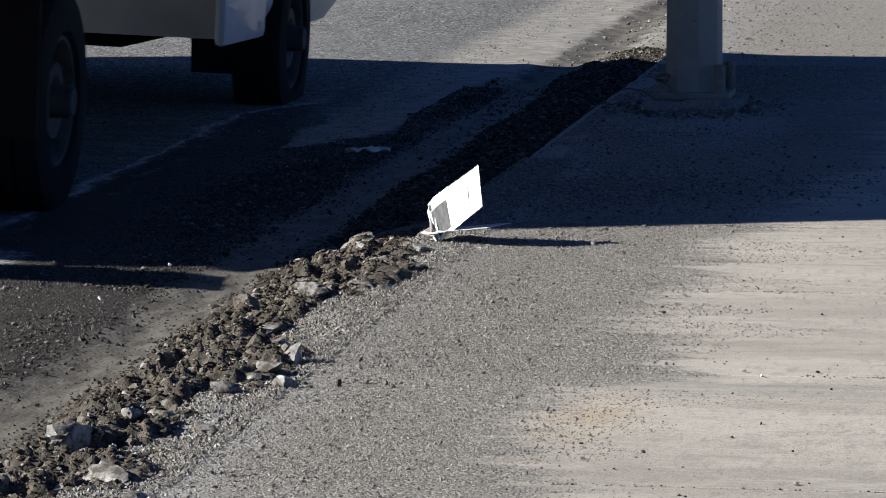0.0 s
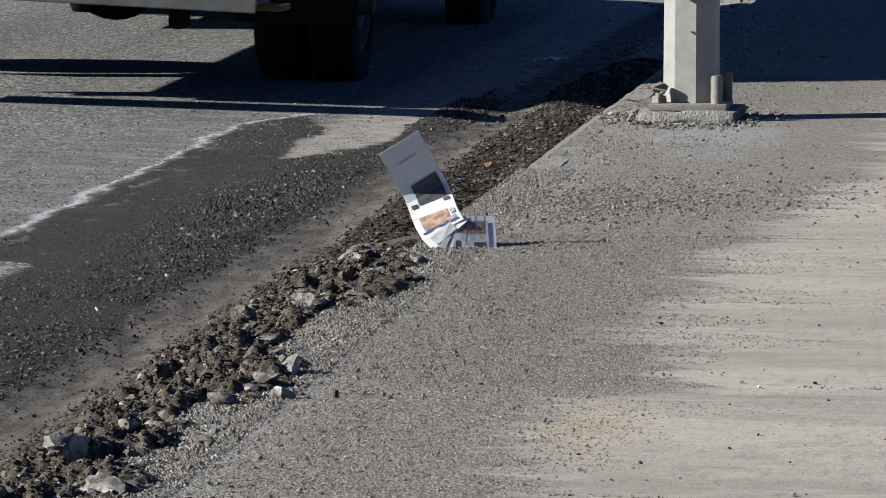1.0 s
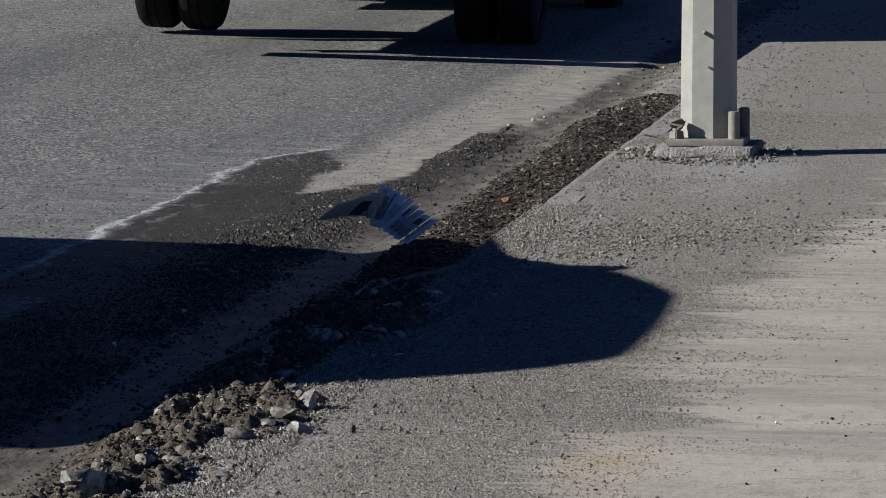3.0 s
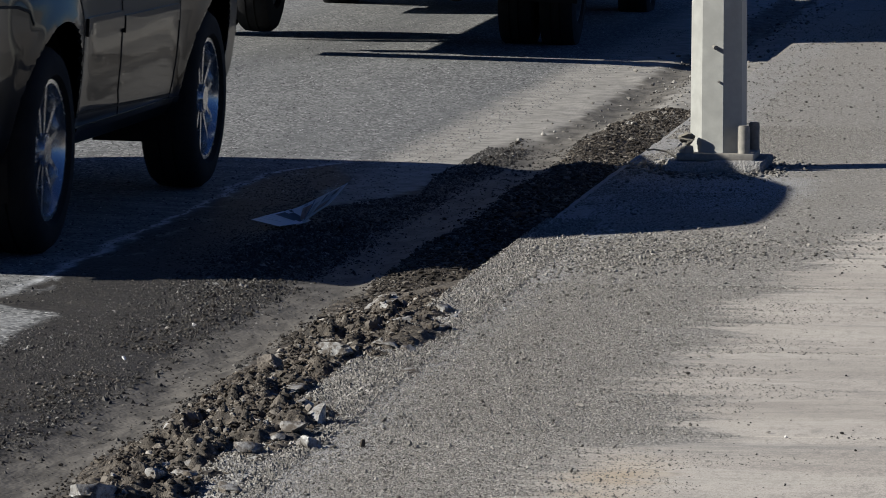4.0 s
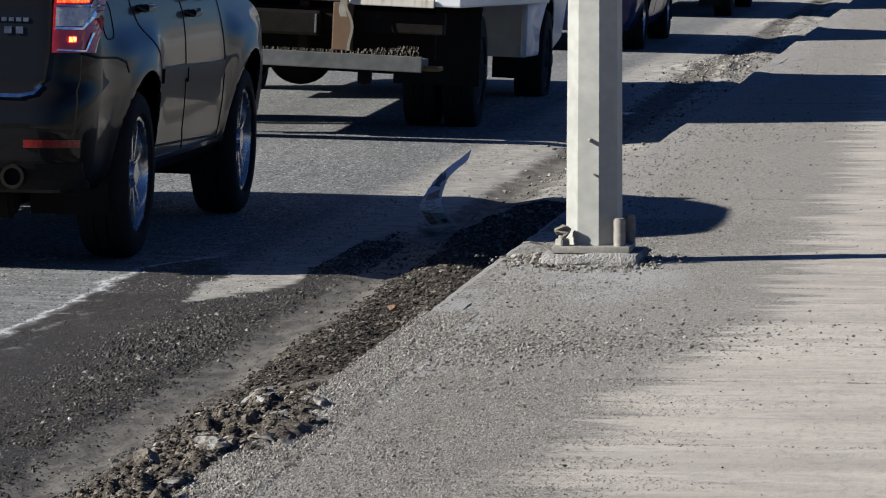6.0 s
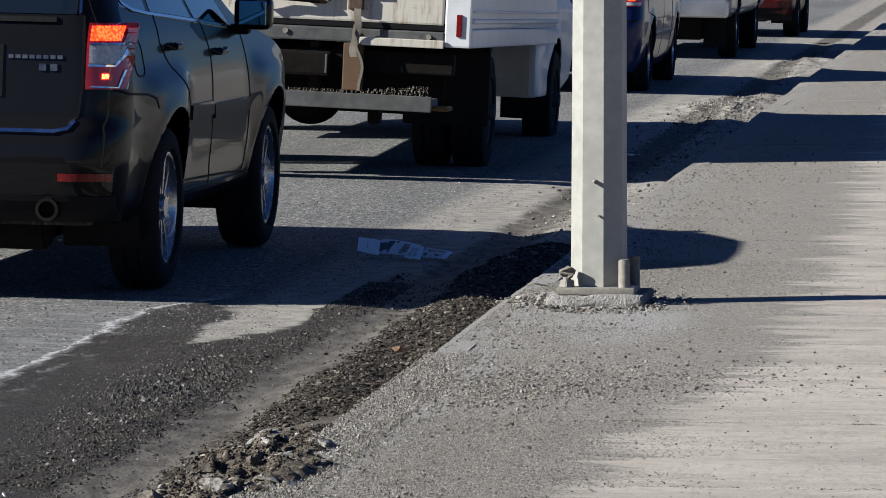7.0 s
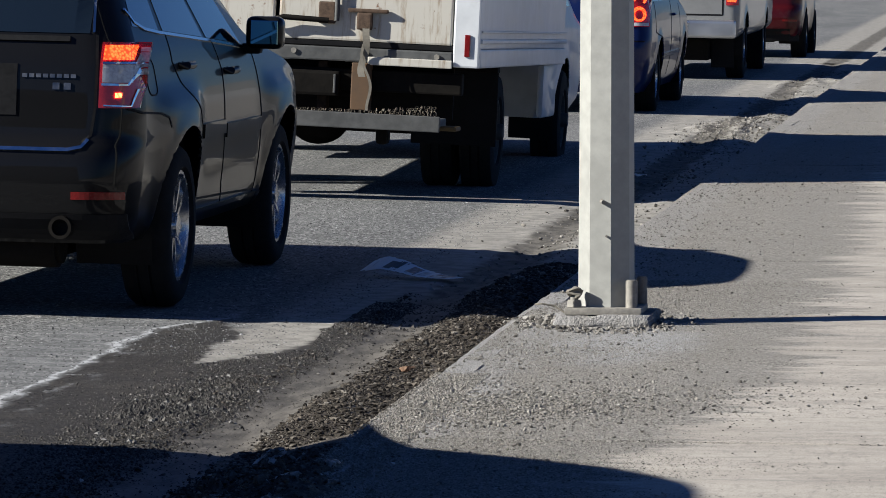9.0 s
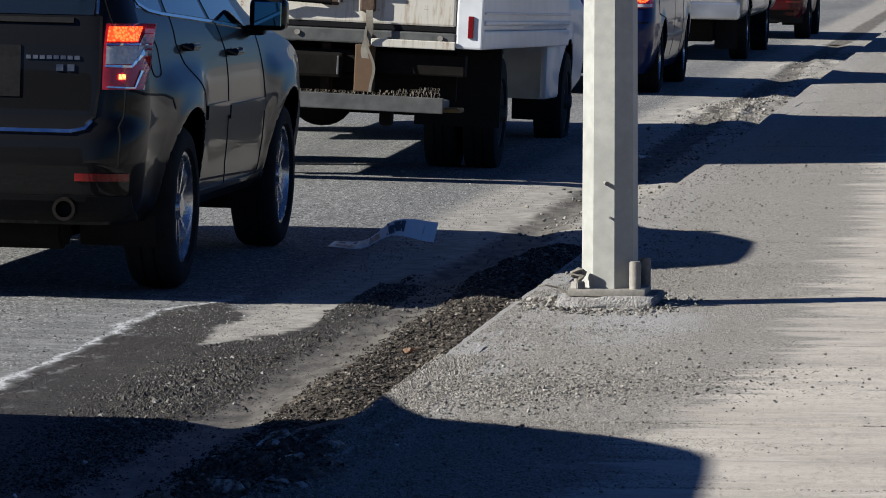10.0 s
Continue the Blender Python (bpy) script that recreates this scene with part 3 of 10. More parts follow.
    scatter("gutter_gravel", "wet dark gravel along the gutter", WETGRAVEL, np.stack([x, y, z], 1), power_sizes(rng, len(x), 0.0030, 0.013, 2.6) * np.clip(1.0 + 0.9 * patch[keep], 0.65, 1.5) * np.interp(x, [-3.3, -2.95], [0.72, 1.05]), 4, tiny=True)
    # coarser mixed gravel on both sides of the mud strip
    n = 11000
    x = np.concatenate([rng.normal(-2.87, 0.075, n * 2 // 3), rng.normal(-2.47, 0.045, n - n * 2 // 3)])
    y = 8.0 + 12.5 * rng.uniform(0, 1, n)
    lump = np.array([noise.noise(Vector((a * 4, b * 1.1, 21.0))) for a, b in zip(x, y)])
    keep = (lump > -0.2) & ((y < 16.6) | (x > -2.86))
    x, y = x[keep], y[keep]
    z = np.array([gutter_height(a, b) for a, b in zip(x, y)])
    scatter("mixed_gravel", "brown and grey gravel bordering the mud strip", MIXGRAVEL, np.stack([x, y, z], 1), power_sizes(rng, len(x), 0.0024, 0.0095, 2.5), 61, rough=0.3)
    # grit standing out of the worn asphalt
    m = 100000
    rx, ry = rng.uniform(-7.5, -3.0, m), 10.0 + 20 * rng.uniform(0, 1, m) ** 1.3
    keep = (rx < -3.6) | ((ry > 17.2) & (rx < -2.95))
    rx, ry = rx[keep], ry[keep]
    rz = np.array([gutter_height(a, b) for a, b in zip(rx, ry)])
    scatter("road_grit", "pale and dark grit of the worn asphalt", ASPHALT_GRIT, np.stack([rx, ry, rz], 1), power_sizes(rng, len(rx), 0.003, 0.008, 3.0), 41, tiny=True, sink=0.3)
    # clods between the mud strip and the kerb
    n = 32000
    x, y = rng.uniform(-2.50, -2.09, n), 12.8 + 9.5 * rng.uniform(0, 1, n) ** 1.1
    z = np.array([gutter_height(a, b) for a, b in zip(x, y)])
    scatter("gutter_clods", "crumbled dark soil against the kerb", DARKSOIL, np.stack([x, y, z], 1), power_sizes(rng, n, 0.0030, 0.015, 2.5), 5, sink=0.5, rough=0.35)
    # dry grit farther up the gutter
    n = 5200
    y = np.concatenate([rng.normal(38.7, 1.8, n // 2), rng.uniform(20, 58, n - n // 2)])
    x = rng.normal(-2.42, 0.22, n)
    keep = (x < KERB_X - 0.02) & (x > -3.3)
    x, y = x[keep], y[keep]
    z = np.array([gutter_height(a, b) for a, b in zip(x, y)])
    scatter("dry_gutter_gravel", "pale dry gravel heaped in the far gutter", GRAVEL, np.stack([x, y, z], 1), power_sizes(rng, len(x), 0.005, 0.018, 2.6), 6)
    n = 2600
    x, y = rng.uniform(-1.95, -0.8, n), rng.uniform(26, 60, n)
    scatter("far_gravel", "thin gravel on the far pavement", GRAVEL, np.stack([x, y, np.full(n, PAVE_Z)], 1), power_sizes(rng, n, 0.003, 0.008, 2.6), 8)


def broken(bm, seed, cuts, depth):
    """flatten the surface against a few slanting planes, as broken lumps are"""
    rng = random.Random(seed)
    for _ in range(cuts):
        d = Vector((rng.gauss(0, 1), rng.gauss(0, 1), rng.gauss(0, 1))).normalized()
        h = rng.uniform(depth, 0.95)
        for v in bm.verts:
            k = v.co.dot(d) - h
            if k > 0:
                v.co -= d * k * 0.94


def clod_mesh(seed):
    bm = bmesh.new()
    bmesh.ops.create_icosphere(bm, subdivisions=3, radius=1.0)
    off = Vector((seed * 2.9, 4.1, seed * 0.7))
    for v in bm.verts:
        c = v.co.copy()
        v.co = c * (1 + 0.5 * noise.noise(c * 1.3 + off) + 0.35 * noise.noise(c * 3.1 + off))
    broken(bm, seed + 100, 8, 0.35)
    for v in bm.verts:
        c = v.co.copy()
        v.co += c * 0.22 * noise.noise(c * 5.5 + off)
        v.co.z *= 0.7
    return mesh_of(bm, "clod", 35)


def build_ridge():
    xs, ys = np.arange(-2.56, -1.82, 0.009), np.arange(6.2, 14.1, 0.011)
    w = len(xs)
    H = np.array([[ridge_height(a, b) for a in xs] for b in ys])
    verts = [(a, b, H[j, i]) for j, b in enumerate(ys) for i, a in enumerate(xs)]
    faces = []
    for j in range(len(ys) - 1):
        for i in range(w - 1):
            if max(H[j, i], H[j, i + 1], H[j + 1, i], H[j + 1, i + 1]) > -0.5:
                faces.append((j * w + i, j * w + i + 1, (j + 1) * w + i + 1, (j + 1) * w + i))
    verts = [(a, b, max(c, -0.03)) for a, b, c in verts]
    me = bpy.data.meshes.new("ridge")
    me.from_pydata(verts, [], faces)
    bm = bmesh.new()
    bm.from_mesh(me)
    bmesh.ops.delete(bm, geom=[v for v in bm.verts if not v.link_faces], context="VERTS")
    for f in bm.faces:
        f.smooth = True
    ridge = tagged(part("slush_ridge", bm, RIDGE), "ridge of frozen brown soil and dirty slush on the kerb", "snow bank")
    rng = np.random.default_rng(11)
    n = 30000
    x, y = rng.normal(-2.2, 0.14, n), 7.0 + 6.8 * rng.uniform(0, 1, n)
    z = np.array([ridge_height(a, b) for a, b in zip(x, y)])
    k = z > -0.5
    scatter("soil_crumb", "brown crumbs of frozen soil", SOIL, np.stack([x, y, z], 1)[k], power_sizes(rng, k.sum(), 0.0028, 0.010, 2.3), 12, ridge, 0.5, 0.38)
    n = 900
    x, y = rng.normal(-2.17, 0.12, n), rng.uniform(6.8, 13.5, n)
    z = np.array([ridge_height(a, b) for a, b in zip(x, y)])
    k = z > -0.5
    scatter("small_clod", "small frozen clods", CLOD, np.stack([x, y, z], 1)[k], power_sizes(rng, k.sum(), 0.006, 0.016, 2.4), 13, ridge, 0.5, 0.38)
    shapes = [clod_mesh(i) for i in range(10)]
    made = 0
    while made < 300:
        px, py = rng.normal(-2.16, 0.12), rng.uniform(8.2, 13.6)
        pz = ridge_height(px, py)
        if pz < -0.5:
            continue
        r = float(power_sizes(rng, 1, 0.009, 0.036, 1.7)[0])
        ob = part("clod", shapes[made % 10], CLODPIECE, ridge)
        ob.matrix_basis = pose(px, py, pz - 0.05 * r, rng.uniform(-25, 25), rng.uniform(-25, 25), rng.uniform(0, 360)) @ Matrix.Scale(r, 4)
        made += 1
    return ridge


def ridge_material():
    m = Mat("frozen_slush")
    a, b = m.noise(16, 6, 0.7), m.noise(55, 5, 0.7)
    col = m.ramp(a, [(0.28, (0.018, 0.014, 0.010)), (0.46, (0.070, 0.055, 0.040)), (0.58, (0.165, 0.137, 0.107)), (0.75, (0.36, 0.325, 0.28))])
    m.set(color=m.mix(m.span(b, 0.3, 0.7), m.mix(0.5, col, (0, 0, 0)), col), rough=0.8)
    m.bump(a, 0.8, 0.04)
    m.bump(b, 0.8, 0.015)
    return m.m


RIDGE = ridge_material()


def clod_material():
    m = Mat("frozen_clod")
    r = m.n("ShaderNodeObjectInfo").outputs["Random"]
    c = m.ramp(r, [(0.0, (0.022, 0.017, 0.012)), (0.4, (0.075, 0.060, 0.045)), (0.65, (0.17, 0.143, 0.115)), (0.82, (0.30, 0.27, 0.235)), (1.0, (0.48, 0.46, 0.43))])
    f = m.noise(45, 5, 0.7)
    m.set(color=m.mix(m.span(f, 0.32, 0.65), m.mix(0.5, c, (0.03, 0.024, 0.018)), c), rough=0.7)
    m.bump(f, 0.8, 0.012)
    return m.m


CLODPIECE = clod_material()
CLOD = stone_material("slushy_clods", [(0.0, (0.03, 0.024, 0.018)), (0.5, (0.10, 0.082, 0.062)), (0.85, (0.25, 0.22, 0.185)), (1.0, (0.40, 0.37, 0.33))], 0.75, 30)


def chunk(name, label, at, size, seed, material, flat=0.5, category="ice chunk", group="ice chunks"):
    bm = bmesh.new()
    bmesh.ops.create_icosphere(bm, subdivisions=3, radius=1.0)
    off = Vector((seed * 3.7, seed * 1.3, 0.5))
    for v in bm.verts:
        c = v.co.copy()
        k = 1 + 0.42 * noise.noise(c * 1.2 + off) + 0.3 * noise.noise(c * 2.8 + off) + 0.16 * noise.noise(c * 6 + off)
        v.co = c * k
    broken(bm, seed, 9, 0.3)
    for v in bm.verts:
        c = v.co.copy()
        c += c * 0.08 * noise.noise(c * 7 + off)
        v.co = Vector((c.x * size[0], c.y * size[1], c.z * size[2]))
    low = min(v.co.z for v in bm.verts)
    bmesh.ops.translate(bm, vec=(0, 0, -low * (1 - 0.3)), verts=bm.verts)
    ob = tagged(part(name, bm, material, smooth=38), label, category, group)
    ob.matrix_basis = pose(*at, (seed * 31 % 29) - 14, (seed * 17 % 25) - 12, seed * 47 % 360)
    return ob


def build_chunks():
    rng = np.random.default_rng(21)
    spots = [(-2.16, 9.02, 0.075), (-2.01, 9.02, 0.05), (-2.0, 8.66, 0.075), (-2.2, 8.72, 0.06), (-1.95, 10.13, 0.055), (-1.88, 9.96, 0.045), (-1.9, 10.02, 0.04), (-1.95, 10.70, 0.06),
             (-1.93, 10.35, 0.05), (-2.02, 10.55, 0.055), (-1.86, 11.32, 0.05), (-2.05, 11.1, 0.05), (-2.28, 13.15, 0.06), (-2.2, 12.9, 0.07), (-2.02, 12.2, 0.05), (-2.12, 11.6, 0.065), (-2.1, 10.9, 0.055),
             (-2.25, 9.7, 0.05), (-2.08, 9.45, 0.06), (-2.3, 10.4, 0.05), (-2.1, 12.55, 0.055), (-1.93, 9.3, 0.045), (-2.22, 12.1, 0.05)]
    for i, (x, y, r) in enumerate(spots):
        z = max(ridge_height(x, y), PAVE_Z if x > -1.95 else 0.03)
        f = rng.uniform(0.4, 0.8)
        chunk("ice_chunk", "lump of dirty greyish ice lying on the slush ridge", (x, y, z - 0.022 if x < -1.95 else z - 0.006), (r * 0.85, r * 0.7, r * f * 0.62), i + 1, ICE)
    made = 0
    while made < 46:
        x, y = float(rng.normal(-2.02, 0.085)), float(rng.uniform(8.3, 13.3))
        z = ridge_height(x, y)
        if z < -0.5 and x < -1.95:
            continue
        z = max(z, PAVE_Z) if x > -1.95 else z
        r = float(power_sizes(rng, 1, 0.022, 0.055, 1.8)[0])
        chunk("ice_shard", "thin shard of dirty grey ice on the slush ridge", (x, y, z - 0.008), (r, r * rng.uniform(0.5, 0.9), r * rng.uniform(0.22, 0.5)), 200 + made, ICE, category="ice shard", group="ice shards")
        made += 1
    chunk("rubble_piece", "orange-brown broken piece lying in the gutter", (-2.30, 16.5, 0.04), (0.027, 0.024, 0.020), 31, simple("orange_brick", (0.13, 0.075, 0.045), 0.85, 0.5, 40, 0.01, space="pos"), category="rubble", group="rubble")
    for x, y, z, r in ((-1.78, 15.1, PAVE_Z, 0.014), (-2.86, 12.28, 0.02, 0.016), (-1.82, 12.75, PAVE_Z, 0.013), (-0.8, 10.3, PAVE_Z, 0.008), (-2.83, 13.1, 0.02, 0.014), (-2.15, 24.0, 0.02, 0.03)):
        chunk("white_stone", "small whitish stone lying on the grit", (x, y, z), (r * 0.62, r * 0.5, r * 0.45), int(x * -100 + y), simple("white_stone", (0.6, 0.58, 0.55), 0.8, 0.2, 60, space="pos"), category="stone", group="white stones")
    chunk("clod", "dark brown clod lying on the gravel", (-1.76, 10.0, PAVE_Z), (0.014, 0.012, 0.011), 77, SOIL, category="clod", group="clods")


# ---- street lamp pole ----
def build_pole():
    px, py, z0 = -1.655, 17.68, 0.20
    pole = empty("street_pole", "grey galvanised octagonal steel pole on a bolted base plate", "pole")
    pole.matrix_basis = pose(px, py, PAVE_Z)
    zb = z0 - PAVE_Z
    bm = bmesh.new()
    bmesh.ops.create_cone(bm, cap_ends=True, segments=8, radius1=0.115, radius2=0.075, depth=8.0, matrix=pose(0, 0, 4.0 + zb, 0, 0, 14))
    part("shaft", bm, STEEL, pole)
    pad = box(-0.185, 0.195, -0.19, 0.20, -0.01, 0.046, 0.016)
    bmesh.ops.subdivide_edges(pad, edges=pad.edges[:], cuts=5, use_grid_fill=True)
    for v in pad.verts:
        v.co += 0.018 * noise.noise_vector(v.co * 11) + 0.008 * noise.noise_vector(v.co * 37)
        v.co.z = min(v.co.z, 0.05)
    part("grout_pad", pad, PAVE, pole, "crumbling grout bed")
    plate = box(-0.155, 0.155, -0.155, 0.155, 0.045, zb + 0.004, 0.006)
    part("base_plate", plate, RUST, pole, smooth=30)
    for x, y, h, r in ((-0.118, -0.12, 0.05, 0.016), (0.112, -0.115, 0.115, 0.024), (0.135, 0.10, 0.115, 0.022), (-0.12, 0.12, 0.05, 0.016)):
        bolt = part("anchor_bolt", cyl(r, r, h, 18, at=(x, y, zb + h / 2), bevel=0.004), RUST, pole, smooth=40)
        if h < 0.1:
            bm = cyl(0.034, 0.03, 0.03, 6, at=(x, y, zb + 0.018), bevel=0.003)
            part("nut", bm, RUST, bolt)
    cap = bmesh.new()
    bmesh.ops.create_icosphere(cap, subdivisions=3, radius=0.03)
    for v in cap.verts:
        v.co += 0.02 * noise.noise_vector(v.co * 42)
        v.co.z *= 0.65
    bmesh.ops.translate(cap, vec=(-0.118, -0.12, zb + 0.062), verts=cap.verts)
    part("crumpled_cap", cap, STRAP, pole, "crumpled pale bolt cap", smooth=25)
    part("stud", tube([(-0.01, -0.11, 0.50), (0.0, -0.135, 0.497)], 0.009, 10), RUST, pole)
    part("stud", tube([(0.01, -0.11, 0.36), (0.01, -0.117, 0.36)], 0.005, 8), RUST, pole)
    part("torn_string", tube([(-0.16, -0.10, 0.05), (-0.2, -0.09, 0.075), (-0.25, -0.1, 0.085), (-0.28, -0.08, 0.08)], 0.004, 6), STRAP, pole)
    # dirt swept round the foot
    rng = np.random.default_rng(5)
    n = 1500
    a, r = rng.uniform(0, 6.28, n), 0.2 + np.abs(rng.normal(0, 0.09, n))
    scatter("foot_gravel", "grit and small stones heaped round the pole foot", GRAVEL, np.stack([px + r * np.cos(a), py + 1.4 * r * np.sin(a), np.full(n, PAVE_Z)], 1), power_sizes(rng, n, 0.004, 0.016, 2.2), 33)


# ---- vehicles ----
def wheel_meshes(radius, width, rim_r, spokes=5, steel=False):
    w = width / 2
    prof = [(-w * 0.8, rim_r), (-w, rim_r + 0.02), (-w * 1.02, (rim_r + radius) / 2), (-w * 0.93, radius - 0.025), (-w * 0.7, radius - 0.004), (-w * 0.3, radius), (-w * 0.28, radius - 0.008), (-w * 0.22, radius - 0.008), (-w * 0.2, radius),
            (w * 0.2, radius), (w * 0.22, radius - 0.008), (w * 0.28, radius - 0.008), (w * 0.3, radius), (w * 0.7, radius - 0.004), (w * 0.93, radius - 0.025), (w * 1.02, (rim_r + radius) / 2), (w, rim_r + 0.02), (w * 0.8, rim_r)]
    tyre = mesh_of(lathe(prof, 56), "tyre", 40)
    barrel = mesh_of(lathe([(w * 0.78, rim_r + 0.004), (w * 0.86, rim_r + 0.003), (w * 0.86, rim_r - 0.012), (w * 0.7, rim_r - 0.022), (-w * 0.7, rim_r - 0.03), (-w * 0.75, rim_r)], 48), "barrel", 40)
    bm = bmesh.new()
    x1 = w * 0.72
    if steel:
        join(bm, lathe([(x1 * 0.6, 0.0), (x1 * 0.75, 0.06), (x1 * 1.0, 0.09), (x1 * 1.0, 0.13), (x1 * 0.1, rim_r * 0.72), (x1 * 0.2, rim_r - 0.02)], 40))
        join(bm, cyl(0.06, 0.055, 0.10, 16, "X", (x1 * 1.2, 0, 0), 0.006))
    else:
        for k in range(spokes):
            for s in (-1, 1):
                a0 = 2 * math.pi * k / spokes
                p = [(x1 * 0.92, 0.05, 0.018 * s - 0.010), (x1 * 0.92, 0.05, 0.018 * s + 0.010), (x1, rim_r - 0.012, 0.062 * s + 0.012), (x1, rim_r - 0.012, 0.062 * s - 0.012)]
                q = [(x - 0.03, y, z) for x, y, z in p]
                R = Matrix.Rotation(a0, 3, "X")
                vs = [bm.verts.new(R @ Vector(c)) for c in p + q]
                for f in ((0, 1, 2, 3), (7, 6, 5, 4), (0, 4, 5, 1), (1, 5, 6, 2), (2, 6, 7, 3), (3, 7, 4, 0)):
                    bm.faces.new([vs[i] for i in f])
        join(bm, cyl(0.062, 0.055, 0.035, 24, "X", (x1 * 0.92, 0, 0), 0.006))
        for k in range(5):
            a = 2 * math.pi * (k + 0.5) / 5
            join(bm, cyl(0.011, 0.011, 0.03, 8, "X", (x1 * 0.9, 0.05 * math.cos(a), 0.05 * math.sin(a))))
        bmesh.ops.recalc_face_normals(bm, faces=bm.faces[:])
    rim = mesh_of(bm, "rim", 30)
    disc = mesh_of(cyl(rim_r * 0.68, rim_r * 0.68, 0.02, 32, "X", (w * 0.05, 0, 0)), "disc")
    return tyre, barrel, rim, disc


def add_wheel(car, meshes, x, y, r, side, rim_mat):
    tyre, barrel, rim, disc = meshes
    wheel = new("wheel")
    wheel.parent = car
    wheel.matrix_basis = pose(x, y, r, 0, 0, 0 if side > 0 else 180)
    part("tyre", tyre, TYRE, wheel)
    part("rim", rim, rim_mat, wheel)
    part("rim_barrel", barrel, rim_mat, wheel)
    part("brake_disc", disc, RUST, wheel)
    return wheel


class Shell:
    """A car body as rounded outlines stacked by height. table rows: z, rear y, front y, half width, corner radius."""

    def __init__(self, table, arches, arch_r, hub, haunch=0.0):
        self.table, self.arches, self.arch_r, self.hub, self.haunch = table, arches, arch_r, hub, haunch
        zs = np.array([r[0] for r in table])
        self.zs = zs

    def at(self, z):
        out = []
        for k in range(1, 5):
            col = np.array([r[k] for r in self.table])
            # smoothing over neighbouring heights
            out.append(float(np.mean([np.interp(z + d, self.zs, col) for d in (-0.015, 0, 0.015)])))
        return out

    def side(self, y, z, off=0.0):
        """point of the right flank"""
        yr, yf, w, rc = self.at(z)
        bow = 0.035 * ((y - (yr + yf) / 2) / ((yf - yr) / 2)) ** 2
        x = w - bow
        dy = min(y - yr, yf - y)
        if dy < rc:
            x = w - 0.035 - (rc - math.sqrt(max(0.0, rc * rc - (rc - dy) ** 2))) + (0.035 - bow) * max(0, dy / rc)
        for ya in self.arches:      # flared arches under rounded haunches
            if self.haunch:
                swell = 1 / (1 + math.exp((z - 0.955) / 0.024)) * min(1.0, max(0.0, (z - 0.35) / 0.45))
                x += self.haunch * swell * math.exp(-((y - ya) / 0.46) ** 4)
            d = math.hypot(y - ya, (z - self.hub))
            if d > self.arch_r - 0.02:
                x += 0.014 * math.exp(-((d - self.arch_r) / 0.055) ** 2)
        return Vector((x + off, y, z))

    def rear(self, x, z, off=0.0):
        """point of the tail, by |x|"""
        yr, yf, w, rc = self.at(z)
        flat = w - 0.035 - rc
        e = abs(x) - flat
        if e > 0:
            k = 1 - min(e / rc, 1.0) ** 2
            y = yr + rc - rc * math.sqrt(k) + 0.05 * (flat / w) ** 2 * k
        else:
            y = yr + 0.05 * (x / w) ** 2
        turn = math.asin(min(1.0, max(0.0, e) / rc))
        return Vector((x + math.copysign(off * math.sin(turn), x), y - off * math.cos(turn), z))

    def body(self, name="body", z_top=None, n_side=150, dz=0.025):
        z0, z1 = self.table[0][0], self.table[-1][0]
        zs = np.arange(z0, z1 + 1e-6, dz)
        bm = bmesh.new()
        rings = []
        for z in zs:
            yr, yf, w, rc = self.at(z)
            half = []
            m = 10
            for x in np.linspace(0, w - 0.035 - rc, m)[:-1]:
                half.append(self.rear(x, z))
            # rounded rear corner
            cx, cy = w - 0.035 - rc, yr + rc
            crown = 0.05 * ((w - 0.035 - rc) / w) ** 2
            for a in np.linspace(0, 90, 9)[:-1]:
                k = math.cos(radians(a)) ** 2
                half.append(Vector((cx + rc * math.sin(radians(a)), cy - rc * math.cos(radians(a)) + crown * k, z)))
            for y in np.linspace(yr + rc, yf - rc, n_side):
                half.append(self.side(y, z))
            cx, cy = w - 0.035 - rc, yf - rc
            for a in np.linspace(0, 90, 9)[1:]:
                half.append(Vector((cx + rc * math.cos(radians(a)), cy + rc * math.sin(radians(a)), z)))
            for x in np.linspace(w - 0.035 - rc, 0, m)[1:]:
                half.append(Vector((x, yf, z)))
            full = half + [Vector((-p.x, p.y, p.z)) for p in half[-2:0:-1]]
            rings.append([bm.verts.new(p) for p in full])
        n = len(rings[0])
        # snap the flank to the wheel arches
        inside = set()
        for ring in rings:
            for v in ring:
                for ya in self.arches:
                    d = Vector((v.co.y - ya, v.co.z - self.hub))
                    if abs(v.co.x) > 0.5 and d.length < self.arch_r:
                        inside.add(v)
        for a, b in zip(rings, rings[1:]):
            for i in range(n):
                vs = (a[i], a[(i + 1) % n], b[(i + 1) % n], b[i])
                if all(v in inside for v in vs):
                    continue
                bm.faces.new(vs)
        for v in list(inside):
            if v.link_faces:
                for ya in self.arches:
                    d = Vector((v.co.y - ya, v.co.z - self.hub))
                    if d.length < self.arch_r:
                        d = d.normalized() * self.arch_r
                        v.co.y, v.co.z = ya + d.x, self.hub + d.y
        loose = [v for v in bm.verts if not v.link_faces]
        bmesh.ops.delete(bm, geom=loose, context="VERTS")
        top = [v for v in rings[-1] if v.is_valid]
        bm.faces.new(top)
        bm.faces.new([v for v in rings[0] if v.is_valid][::-1])
        return bm

